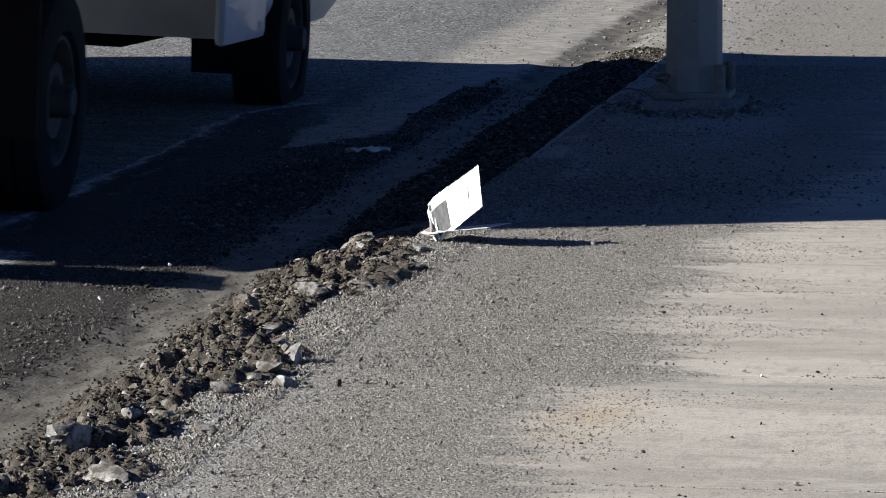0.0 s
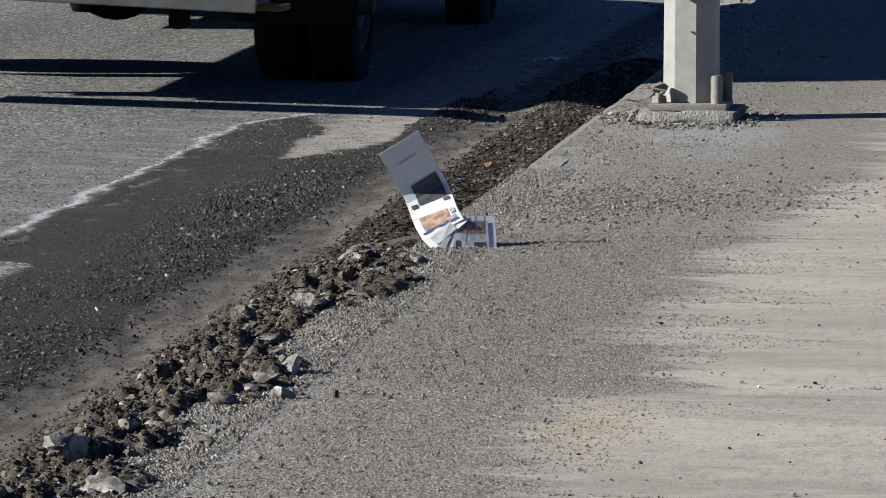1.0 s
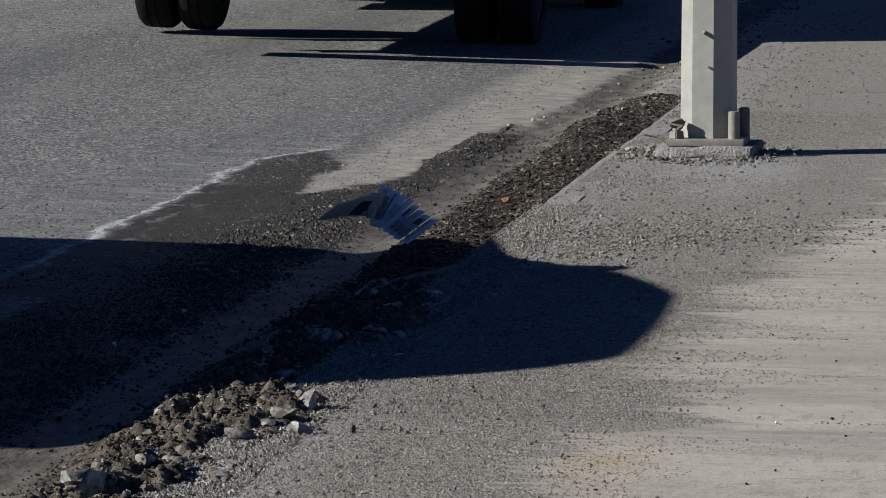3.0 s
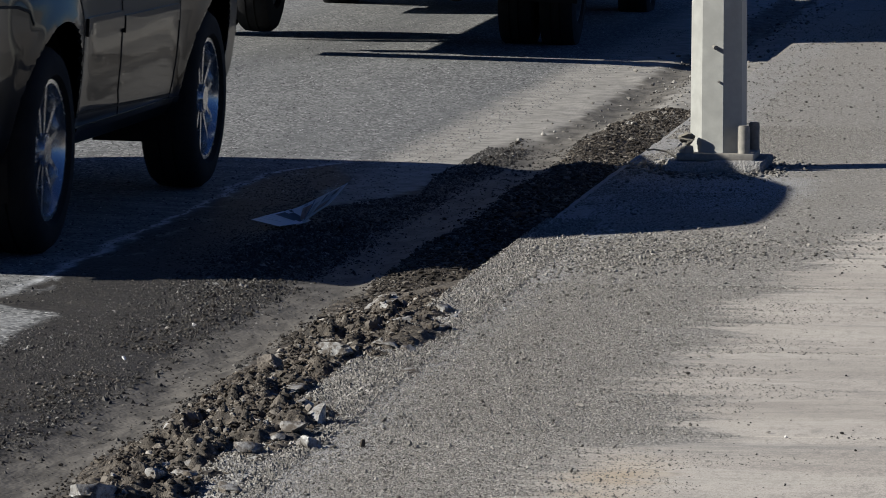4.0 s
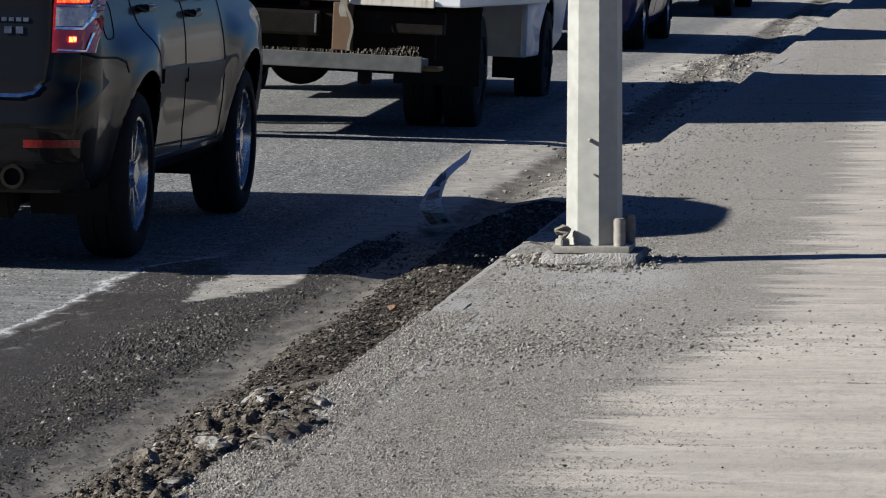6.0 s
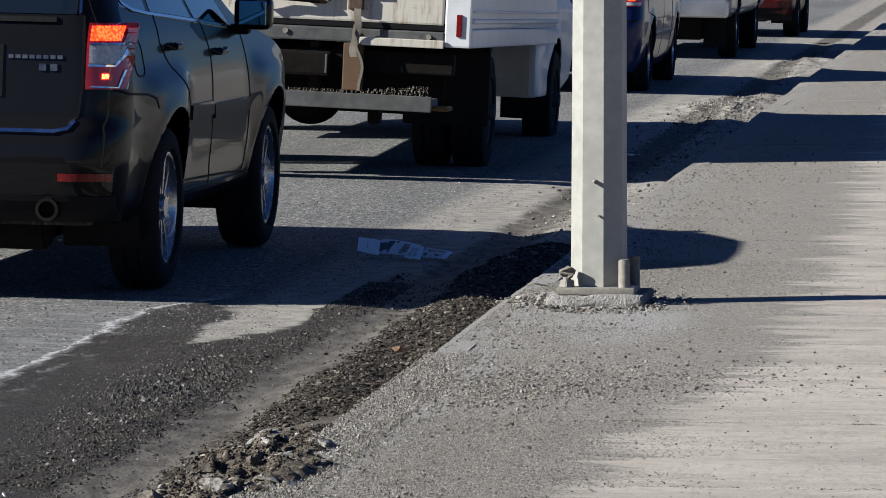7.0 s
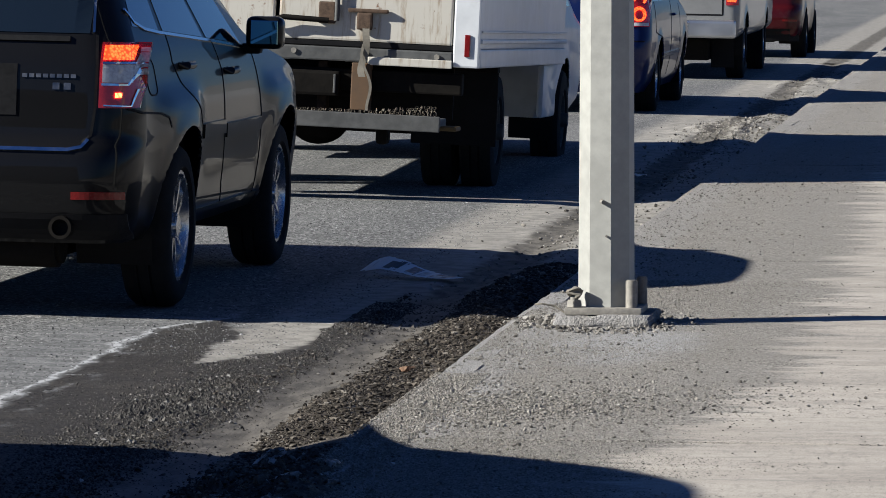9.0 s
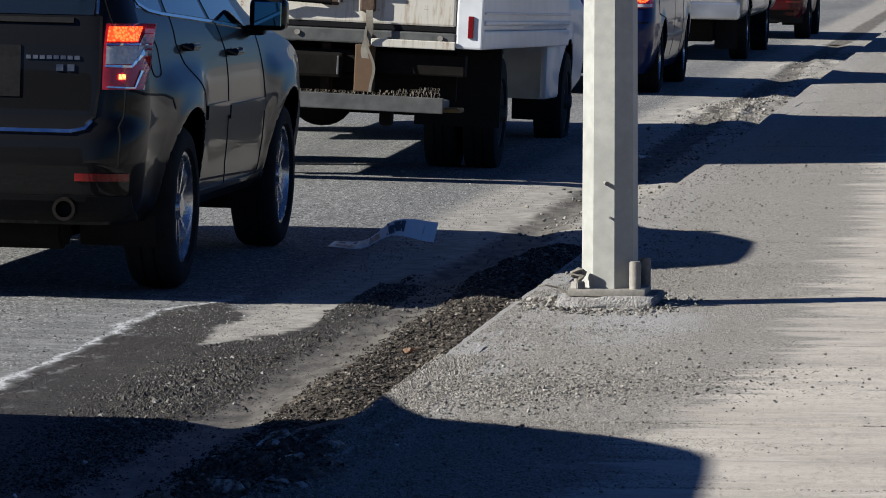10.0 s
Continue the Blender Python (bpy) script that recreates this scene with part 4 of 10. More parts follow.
    def patch(self, where, a0, a1, z0, z1, off, na=12, nz=8, sgn=1, cut=None, round_c=0.0, thick=0.006):
        """a panel lying off the body; where: side or rear; cut(a, z) keeps a point"""
        bm = bmesh.new()
        A, Z = np.linspace(a0, a1, na), np.linspace(z0, z1, nz)
        f = self.side if where == "side" else self.rear
        rows = []
        for z in Z:
            row = []
            for a in A:
                aa, zz = a, z
                if cut:
                    aa, zz = cut(a, z)
                p = f(aa, zz, off)
                row.append(bm.verts.new((sgn * p.x, p.y, p.z)))
            rows.append(row)
        for p, q in zip(rows, rows[1:]):
            for i in range(na - 1):
                vs = (p[i], p[i + 1], q[i + 1], q[i])
                bm.faces.new(vs if sgn > 0 else vs[::-1])
        # a rim that goes back into the body
        edge = [e for e in bm.edges if e.is_boundary]
        ret = bmesh.ops.extrude_edge_only(bm, edges=edge)
        for v in [g for g in ret["geom"] if isinstance(g, bmesh.types.BMVert)]:
            if where == "side":
                v.co.x -= sgn * (off + thick)
            else:
                v.co.y += off + thick
        return bm


def between(poly, k):
    """x on a broken line"""
    return float(np.interp(k, [p[0] for p in poly], [p[1] for p in poly]))


def seam(shell, where, pts, width, sgn=1, off=0.0025):
    """a thin dark gap along pts (a, z)"""
    bm = bmesh.new()
    f = shell.side if where == "side" else shell.rear
    dense = []
    for (a0, z0), (a1, z1) in zip(pts, pts[1:]):
        k = max(2, int(math.hypot(a1 - a0, z1 - z0) / 0.03))
        dense += [(a0 + (a1 - a0) * i / k, z0 + (z1 - z0) * i / k) for i in range(k)]
    dense.append(pts[-1])
    prev = None
    for i, (a, z) in enumerate(dense):
        b, c = dense[min(i + 1, len(dense) - 1)], dense[max(i - 1, 0)]
        d = Vector((b[0] - c[0], b[1] - c[1])).normalized()
        nrm = Vector((-d.y, d.x)) * width / 2
        cur = []
        for s in (-1, 1):
            p = f(a + s * nrm.x, z + s * nrm.y, off)
            cur.append(bm.verts.new((sgn * p.x, p.y, p.z)))
        if prev:
            fs = (prev[0], prev[1], cur[1], cur[0])
            bm.faces.new(fs)
        prev = cur
    ret = bmesh.ops.extrude_face_region(bm, geom=bm.faces[:])
    for v in [g for g in ret["geom"] if isinstance(g, bmesh.types.BMVert)]:
        if where == "side":
            v.co.x -= sgn * 0.008
        else:
            v.co.y += 0.008
    bmesh.ops.recalc_face_normals(bm, faces=bm.faces[:])
    return bm


def arch_liner(ya, hub, r, half):
    """dark wheel house"""
    bm = bmesh.new()
    ring = []
    for i in range(25):
        a = math.pi * (-0.12 + 1.24 * i / 24)
        y, z = ya + r * math.cos(a), hub + r * math.sin(a)
        ring.append((bm.verts.new((half, y, z)), bm.verts.new((half - 0.34, y, z))))
    for p, q in zip(ring, ring[1:]):
        bm.faces.new((p[0], q[0], q[1], p[1]))
    bm.faces.new([p[1] for p in ring])
    return bm


def build_car(name, label, table, paint, wheelbase, wheel_r, rim_r, tracks=0.78, glass=None, belt=1.08, cabin=(-0.3, 1.95), spokes=5, haunch=0.0, arch_gap=0.045, splits=((0.0, 0.17), (0.185, 0.57), (0.59, 0.985)), belt_fall=0.0):
    """body, windows, wheels and underside of a passenger vehicle; origin on the road under the rear axle"""
    car = empty(name, label, "car")
    arches = (0.0, wheelbase)
    sh = Shell(table, arches, wheel_r + arch_gap, wheel_r + 0.01, haunch)
    body = part("body", sh.body(), paint, car, smooth=32)
    half = table[3][3]
    yr, yf = table[2][1], table[2][2]
    part("underside", box(-half + 0.42, half - 0.42, yr + 0.3, yf - 0.3, 0.24, 0.5, 0.02), CHASSIS, car)
    for ya in arches:
        for s in (1, -1):
            bm = arch_liner(ya, wheel_r + 0.01, wheel_r + arch_gap - 0.001, half - 0.03)
            if s < 0:
                for v in bm.verts:
                    v.co.x *= -1
            part("wheel_house", bm, BLACK, car)
    top = glass or table[-3][0] - 0.06
    for s in (1, -1):
        def lean(a, z):
            k = (z - belt) / (top - belt)
            return (cabin[0] + 0.12 * k) + (a) * ((cabin[1] - 0.62 * k) - (cabin[0] + 0.12 * k)), z - belt_fall * a * (1 - k)
        for u0, u1 in splits:
            part("side_window", sh.patch("side", u0, u1, belt, top, 0.003, 14, 8, s, lean), GLASS, car)
    wheels = []
    ms = wheel_meshes(wheel_r, 0.225, rim_r, spokes)
    for ya in arches:
        for s in (1, -1):
            wheels.append(add_wheel(car, ms, s * tracks, ya, wheel_r, s, ALLOY))
    return car, sh, wheels, body


SUV_TABLE = [(0.33, -0.84, 3.42, 0.80, 0.20), (0.38, -0.90, 3.54, 0.842, 0.22), (0.45, -0.94, 3.60, 0.858, 0.24), (0.60, -0.955, 3.63, 0.874, 0.25), (0.70, -0.945, 3.62, 0.880, 0.25), (0.75, -0.93, 3.60, 0.882, 0.25),
             (0.78, -0.90, 3.57, 0.882, 0.24), (0.90, -0.89, 3.52, 0.880, 0.22), (0.98, -0.885, 3.44, 0.873, 0.22), (1.04, -0.88, 3.22, 0.863, 0.21), (1.10, -0.875, 2.75, 0.851, 0.20), (1.16, -0.86, 2.32, 0.835, 0.20), (1.22, -0.84, 2.14, 0.812, 0.20),
             (1.30, -0.805, 1.99, 0.782, 0.20), (1.45, -0.735, 1.70, 0.725, 0.20), (1.56, -0.655, 1.34, 0.662, 0.20), (1.62, -0.61, 1.07, 0.61, 0.20), (1.66, -0.52, 0.8, 0.50, 0.20)]


def build_grey_suv():
    car, sh, wheels, body = build_car("suv_car", "dark grey sport utility car with lit brake lamps and alloy wheels", SUV_TABLE, PAINT, 2.64, 0.365, 0.245, 0.785, glass=1.55, belt=1.265, cabin=(-0.60, 1.80), haunch=0.055, arch_gap=0.075, splits=((0.0, 0.19), (0.225, 0.575), (0.61, 0.985)), belt_fall=0.125)
    # tailgate gap, glass and trim
    part("rear_window", sh.patch("rear", -0.63, 0.63, 1.235, 1.53, 0.004, 20, 8), GLASS, car)
    # bright seams model the reflection along the window's edges
    for s in (1, -1):
        part("window_edge_glint", seam(sh, "rear", [(s * 0.645, 1.24), (s * 0.63, 1.4), (s * 0.60, 1.52)], 0.010, 1, 0.008), CHROME, car, "bright seam standing for the reflection along the window edge")
    gap = [(0.62, 0.77), (0.655, 0.80), (0.67, 0.92), (0.672, 1.1), (0.66, 1.25), (0.63, 1.4)]
    for s in (1, -1):
        part("tailgate_gap", seam(sh, "rear", [(s * a, z) for a, z in gap], 0.012), BLACK, car)
    part("chrome_strip", sh.patch("rear", -0.57, 0.57, 0.732, 0.747, 0.012, 30, 2), CHROME, car)
    for s in (1, -1):
        part("chrome_strip", seam(sh, "rear", [(s * 0.565, 0.740), (s * 0.62, 0.752), (s * 0.645, 0.785)], 0.014, 1, 0.010), CHROME, car)
    part("wiper_trim", sh.patch("rear", -0.5, 0.55, 1.20, 1.222, 0.012, 20, 2), BLACK, car)
    recess = part("plate_recess", sh.patch("rear", -0.33, 0.33, 0.88, 1.10, 0.005, 12, 4), BLACK, car)
    plate = part("number_plate", sh.patch("rear", -0.155, 0.155, 0.92, 1.05, 0.012, 6, 3), WHITEPAINT, recess)
    for k in range(6):
        part("plate_bar", sh.patch("rear", -0.13 + k * 0.045, -0.105 + k * 0.045, 0.955, 1.02, 0.015, 2, 2), BLACK, plate)
    # emblem bars on the tailgate
    for k in range(8):
        part("emblem_bar", sh.patch("rear", 0.352 + 0.030 * k, 0.374 + 0.030 * k, 1.043, 1.059, 0.006, 2, 2), DULLCHROME, car)
    for k in range(2):
        part("emblem_bar", sh.patch("rear", 0.485 + 0.048 * k, 0.515 + 0.048 * k, 0.993, 1.022, 0.006, 2, 2), DULLCHROME, car)
    for s in (1, -1):
        def leaned(a, z):
            """the lamp's outer edge leans out towards its top"""
            k = (z - 0.918) / 0.282
            return 0.682 + (a - 0.682) * (0.86 + 0.16 * k), z
        lamp = part("tail_lamp", sh.patch("rear", 0.682, 0.852, 0.918, 1.20, 0.016, 26, 14, s, leaned), REDLENS, car)
        part("brake_light", sh.patch("rear", 0.692, 0.795, 1.125, 1.188, 0.020, 8, 6, s), LAMP_ON, lamp)
        part("clear_band", sh.patch("rear", 0.692, 0.80, 1.028, 1.105, 0.020, 10, 6, s), CLEARLENS, lamp)
        part("clear_band", sh.patch("rear", 0.806, 0.848, 1.06, 1.194, 0.020, 8, 8, s, leaned), CLEARLENS, lamp)
        part("lamp_divider", sh.patch("rear", 0.69, 0.825, 1.108, 1.116, 0.023, 12, 2, s), CHROME, lamp)
        part("lamp_divider", seam(sh, "rear", [(s * 0.69, 1.020), (s * 0.785, 1.018), (s * 0.812, 1.065), (s * 0.822, 1.11)], 0.010, 1, 0.022), CHROME, lamp)
        part("lamp_divider", seam(sh, "rear", [(s * 0.70, 0.930), (s * 0.80, 0.926), (s * 0.818, 1.0)], 0.006, 1, 0.022), CHROME, lamp)
        part("tail_light", sh.patch("rear", 0.742, 0.766, 0.962, 0.984, 0.021, 3, 3, s), LAMP_DOT, lamp)
        part("reflector", sh.patch("rear", 0.585, 0.795, 0.525, 0.558, 0.008, 12, 3, s), REFLECTOR, car)
        part("bumper_gap", seam(sh, "side", [(-0.80, 0.915), (-0.70, 0.895), (-0.45, 0.885), (-0.36, 0.865), (-0.33, 0.82)], 0.010, s), BLACK, car)
        # lower bumper of grained plastic
        part("bumper_apron", sh.patch("rear", 0.02, 0.80, 0.345, 0.46, 0.006, 24, 6, s), BLACK, car)
        # doors
        rear_door = [(-0.02, 1.23), (-0.03, 1.10), (0.08, 1.0), (0.28, 0.88), (0.42, 0.74), (0.48, 0.6), (0.49, 0.44)]
        front_door = [(0.84, 1.45), (0.98, 1.17), (1.08, 1.04), (1.10, 0.8), (1.12, 0.5), (1.20, 0.37)]
        nose_door = [(2.0, 1.10), (2.09, 0.8), (2.10, 0.55), (2.08, 0.40)]
        for pts in (rear_door, front_door, nose_door):
            part("door_gap", seam(sh, "side", pts, 0.010, s), BLACK, car)
        part("sill_gap", seam(sh, "side", [(0.49, 0.455), (1.2, 0.44), (2.08, 0.415)], 0.010, s), BLACK, car)
        part("sill", sh.patch("side", 0.46, 2.18, 0.335, 0.405, 0.012, 30, 4, s), PAINT, car)
        part("door_moulding", sh.patch("side", 0.475, 1.085, 0.735, 0.80, 0.012, 12, 4, s), PAINT, car)
        part("door_moulding", sh.patch("side", 1.115, 2.05, 0.715, 0.78, 0.012, 18, 4, s), PAINT, car)
        part("belt_trim", seam(sh, "side", [(-0.62, 1.34), (-0.55, 1.285), (-0.40, 1.252), (-0.15, 1.232), (0.8, 1.182), (1.78, 1.128)], 0.013, s, 0.007), CHROME, car)
        for y0, zh in ((0.10, 1.075), (1.14, 1.025)):
            q = sh.side(y0 + 0.1, zh).x
            h = part("door_handle", tube([(s * (q - 0.01), y0, zh), (s * (q + 0.032), y0 + 0.03, zh + 0.003), (s * (q + 0.038), y0 + 0.10, zh + 0.004), (s * (q + 0.032), y0 + 0.17, zh + 0.004), (s * (q - 0.01), y0 + 0.2, zh + 0.002)], 0.019, 10), PAINT, car, smooth=50)
            bm = bmesh.new()
            bmesh.ops.create_uvsphere(bm, u_segments=16, v_segments=8, radius=0.045, matrix=Matrix.Translation((s * (q - 0.018), y0 + 0.10, zh - 0.008)) @ Matrix.Diagonal((0.5, 1.5, 0.85, 1)))
            part("handle_cup", bm, BLACK, h)
        flap = [(-0.50 + 0.085 * math.cos(a) * abs(math.cos(a)) ** -0.3, 1.045 + 0.08 * math.sin(a) * (abs(math.sin(a)) + 1e-6) ** -0.3) for a in np.linspace(0, 2 * math.pi, 25)]
        if s > 0:
            part("fuel_flap_gap", seam(sh, "side", flap, 0.007, s), BLACK, car)
        # mirror
        bm = box(0.845, 1.03, 1.80, 1.92, 1.115, 1.275, 0.045, seg=4)
        for v in bm.verts:
            v.co.x *= s
        if s < 0:
            bmesh.ops.reverse_faces(bm, faces=bm.faces[:])
        mirror = part("wing_mirror", bm, PAINT, car, smooth=40)
        gl = box(0.872, 1.008, 1.792, 1.802, 1.137, 1.255, 0.004)
        for v in gl.verts:
            v.co.x *= s
        part("mirror_glass", gl, MIRROR, mirror)
        ft = box(0.78, 0.92, 1.83, 1.91, 1.09, 1.14, 0.02)
        for v in ft.verts:
            v.co.x *= s
        part("mirror_foot", ft, BLACK, mirror)
        # exhaust
        ex = part("exhaust_pipe", lathe([(-0.16, 0.034), (0.0, 0.036), (0.0, 0.05), (-0.16, 0.05)], 24), CHASSIS, car, "dull dark exhaust tip", smooth=40)
        ex.matrix_basis = pose(s * 0.545, -0.955, 0.405, 0, 0, -90)
        part("pipe_mouth", cyl(0.036, 0.036, 0.01, 20, "X", (-0.05, 0, 0)), BLACK, ex)
    part("muffler", cyl(0.11, 0.11, 0.6, 20, "X", (0.2, -0.66, 0.32), 0.02), CHASSIS, car, smooth=40)
    return car, wheels


VAN_TABLE = [(0.22, -0.95, 3.85, 0.86, 0.20), (0.32, -1.02, 3.95, 0.93, 0.22), (0.50, -1.06, 4.05, 0.97, 0.24), (0.65, -1.06, 4.06, 0.985, 0.24), (0.72, -1.04, 4.03, 0.99, 0.22), (0.90, -0.98, 3.85, 0.985, 0.2), (1.00, -0.97, 3.4, 0.975, 0.2),
             (1.06, -0.96, 3.0, 0.965, 0.2), (1.15, -0.94, 2.75, 0.94, 0.2), (1.45, -0.84, 2.2, 0.84, 0.2), (1.60, -0.78, 1.9, 0.78, 0.2), (1.70, -0.72, 1.6, 0.72, 0.2), (1.75, -0.6, 1.3, 0.6, 0.2)]


def car_paint(name, color, metal=0.5):
    m = Mat(name)
    dirt = m.noise(4, 5, 0.7, vec=m.obj())
    m.set(color=m.mix(m.span(dirt, 0.5, 0.75, 0, 0.15), color, (0.10, 0.095, 0.085)), rough=0.35, metal=metal, spec=0.1, coat=0.35, coat_rough=0.02)
    return m.m


BLUE = car_paint("blue_car_paint", (0.006, 0.013, 0.065), 0.1)
SILVER = car_paint("pale_car_paint", (0.22, 0.22, 0.215), 0.2)
RED = car_paint("dark_red_car_paint", (0.050, 0.004, 0.006), 0.1)
BUMPER = simple("bumper_chrome", (0.50, 0.50, 0.50), 0.32, 0.05, 3, metal=0.9)


def build_blue_van():
    car, sh, wheels, body = build_car("minivan", "blue minivan with round lit brake lamps waiting in the queue", VAN_TABLE, BLUE, 3.08, 0.345, 0.22, 0.84, cabin=(-0.55, 2.5), belt=1.1)
    part("rear_window", sh.patch("rear", -0.75, 0.75, 1.12, 1.58, 0.004, 16, 6), GLASS, car)
    part("bumper_gap", seam(sh, "rear", [(-0.9, 0.72), (0.9, 0.72)], 0.014), BLACK, car)
    part("tailgate_handle", sh.patch("rear", -0.4, 0.4, 0.60, 0.625, 0.01, 16, 2), CHROME, car)
    for s in (1, -1):
        lamp = part("tail_lamp", sh.patch("rear", 0.77, 0.93, 0.86, 1.24, 0.012, 14, 10, s), REDLENS, car)
        for z in (0.98, 1.14):
            ringlet = lathe([(-0.012, 0.042), (0.004, 0.052), (0.004, 0.07), (-0.012, 0.075)], 28)
            q = sh.rear(0.845, z)
            ob = part("ring_light", ringlet, LAMP_ON, lamp)
            ob.matrix_basis = pose(s * 0.845, q.y - 0.022, z, 0, 0, -90 + s * 25)
        part("clear_band", sh.patch("rear", 0.78, 0.92, 0.87, 0.90, 0.015, 8, 3, s), CLEARLENS, lamp)
        for pts in ([(-0.45, 1.1), (-0.4, 0.8), (0.3, 0.72), (0.42, 0.35)], [(1.25, 1.4), (1.22, 0.35)], [(2.4, 1.05), (2.4, 0.36)]):
            part("door_gap", seam(sh, "side", pts, 0.012, s), BLACK, car)
        part("door_moulding", sh.patch("side", 0.42, 2.4, 0.54, 0.58, 0.012, 24, 3, s), CHROME, car)
        part("door_handle", tube([(s * 0.97, 1.35, 0.95), (s * 1.0, 1.38, 0.95), (s * 1.0, 1.52, 0.95), (s * 0.97, 1.55, 0.95)], 0.014, 8), BLUE, car)
    return car


# unseen front stretched beyond its true length to widen the cast shadow
TALL_TABLE = [(0.52, -1.05, 6.0, 0.90, 0.10), (0.56, -1.08, 6.1, 0.96, 0.12), (0.62, -1.10, 6.15, 0.985, 0.14), (0.80, -1.10, 6.16, 0.99, 0.14), (1.0, -1.09, 6.1, 0.99, 0.14), (1.12, -1.08, 5.9, 0.98, 0.14), (1.18, -1.07, 5.1, 0.965, 0.14),
              (1.24, -1.06, 4.75, 0.94, 0.16), (1.5, -0.98, 4.35, 0.87, 0.18), (1.7, -0.9, 4.05, 0.80, 0.18), (1.80, -0.84, 3.8, 0.74, 0.2), (1.86, -0.7, 3.5, 0.62, 0.2)]


def build_pale_truck():
    car, sh, wheels, body = build_car("pickup_suv", "pale silver utility vehicle with chrome bumper in the queue", TALL_TABLE, SILVER, 4.1, 0.39, 0.22, 0.85, cabin=(-0.6, 3.6), belt=1.22)
    bump = part("rear_bumper", box(-0.92, 0.92, -1.24, -1.05, 0.52, 0.74, 0.04, seg=3), BUMPER, car, "bright chrome bumper")
    part("bumper_hole", cyl(0.045, 0.045, 0.02, 18, "Y", (-0.72, -1.242, 0.63)), BLACK, bump)
    part("badge", sh.patch("rear", -0.50, -0.30, 1.0, 1.07, 0.01, 5, 3), BLACK, car)
    part("tailgate_gap", seam(sh, "rear", [(-0.75, 1.1), (-0.75, 0.8), (0.75, 0.8), (0.75, 1.1)], 0.02), BLACK, car)
    part("rear_window", sh.patch("rear", -0.7, 0.7, 1.25, 1.65, 0.004, 12, 5), GLASS, car)
    for s in (1, -1):
        lamp = part("tail_lamp", sh.patch("rear", 0.79, 0.93, 0.92, 1.22, 0.014, 10, 6, s), REDLENS, car)
        part("brake_light", sh.patch("rear", 0.80, 0.90, 0.96, 1.06, 0.019, 5, 4, s), LAMP_ON, lamp)
        part("mud_flap", box(s * 0.72 - 0.14, s * 0.72 + 0.14, -0.5, -0.49, 0.15, 0.55, 0.003), BLACK, car)
    return car


def build_red_suv():
    car, sh, wheels, body = build_car("red_suv", "dark red estate car waiting far ahead", SUV_TABLE, RED, 2.66, 0.35, 0.22, 0.785)
    part("rear_window", sh.patch("rear", -0.64, 0.64, 1.17, 1.52, 0.004, 12, 5), GLASS, car)
    part("bumper_apron", sh.patch("rear", -0.8, 0.8, 0.26, 0.44, 0.01, 14, 3), BLACK, car)
    for s in (1, -1):
        part("tail_lamp", sh.patch("rear", 0.66, 0.845, 0.98, 1.12, 0.012, 12, 5, s), REDLENS, car)
        part("reflector", sh.patch("rear", 0.58, 0.78, 0.55, 0.58, 0.01, 8, 3, s), REFLECTOR, car)
    return car


CREEP_TABLE = [(0.38, -1.05, 3.9, 0.90, 0.10), (0.48, -1.08, 4.0, 0.96, 0.12), (0.62, -1.10, 4.05, 0.985, 0.14), (0.80, -1.10, 4.06, 0.99, 0.14), (1.0, -1.09, 4.04, 0.99, 0.14), (1.08, -1.08, 3.95, 0.98, 0.14), (1.15, -1.07, 3.5, 0.965, 0.14),
               (1.24, -1.06, 3.15, 0.94, 0.16), (1.5, -0.98, 2.75, 0.87, 0.18), (1.7, -0.9, 2.4, 0.80, 0.18), (1.84, -0.84, 2.05, 0.74, 0.2), (1.92, -0.7, 1.6, 0.62, 0.2)]


def build_follower():
    """only its shadow comes into view"""
    car, sh, wheels, body = build_car("following_van", "tall dark van creeping up behind the queue", CREEP_TABLE, PAINT, 3.1, 0.39, 0.22, 0.85, cabin=(-0.6, 2.4), belt=1.22)
    return car


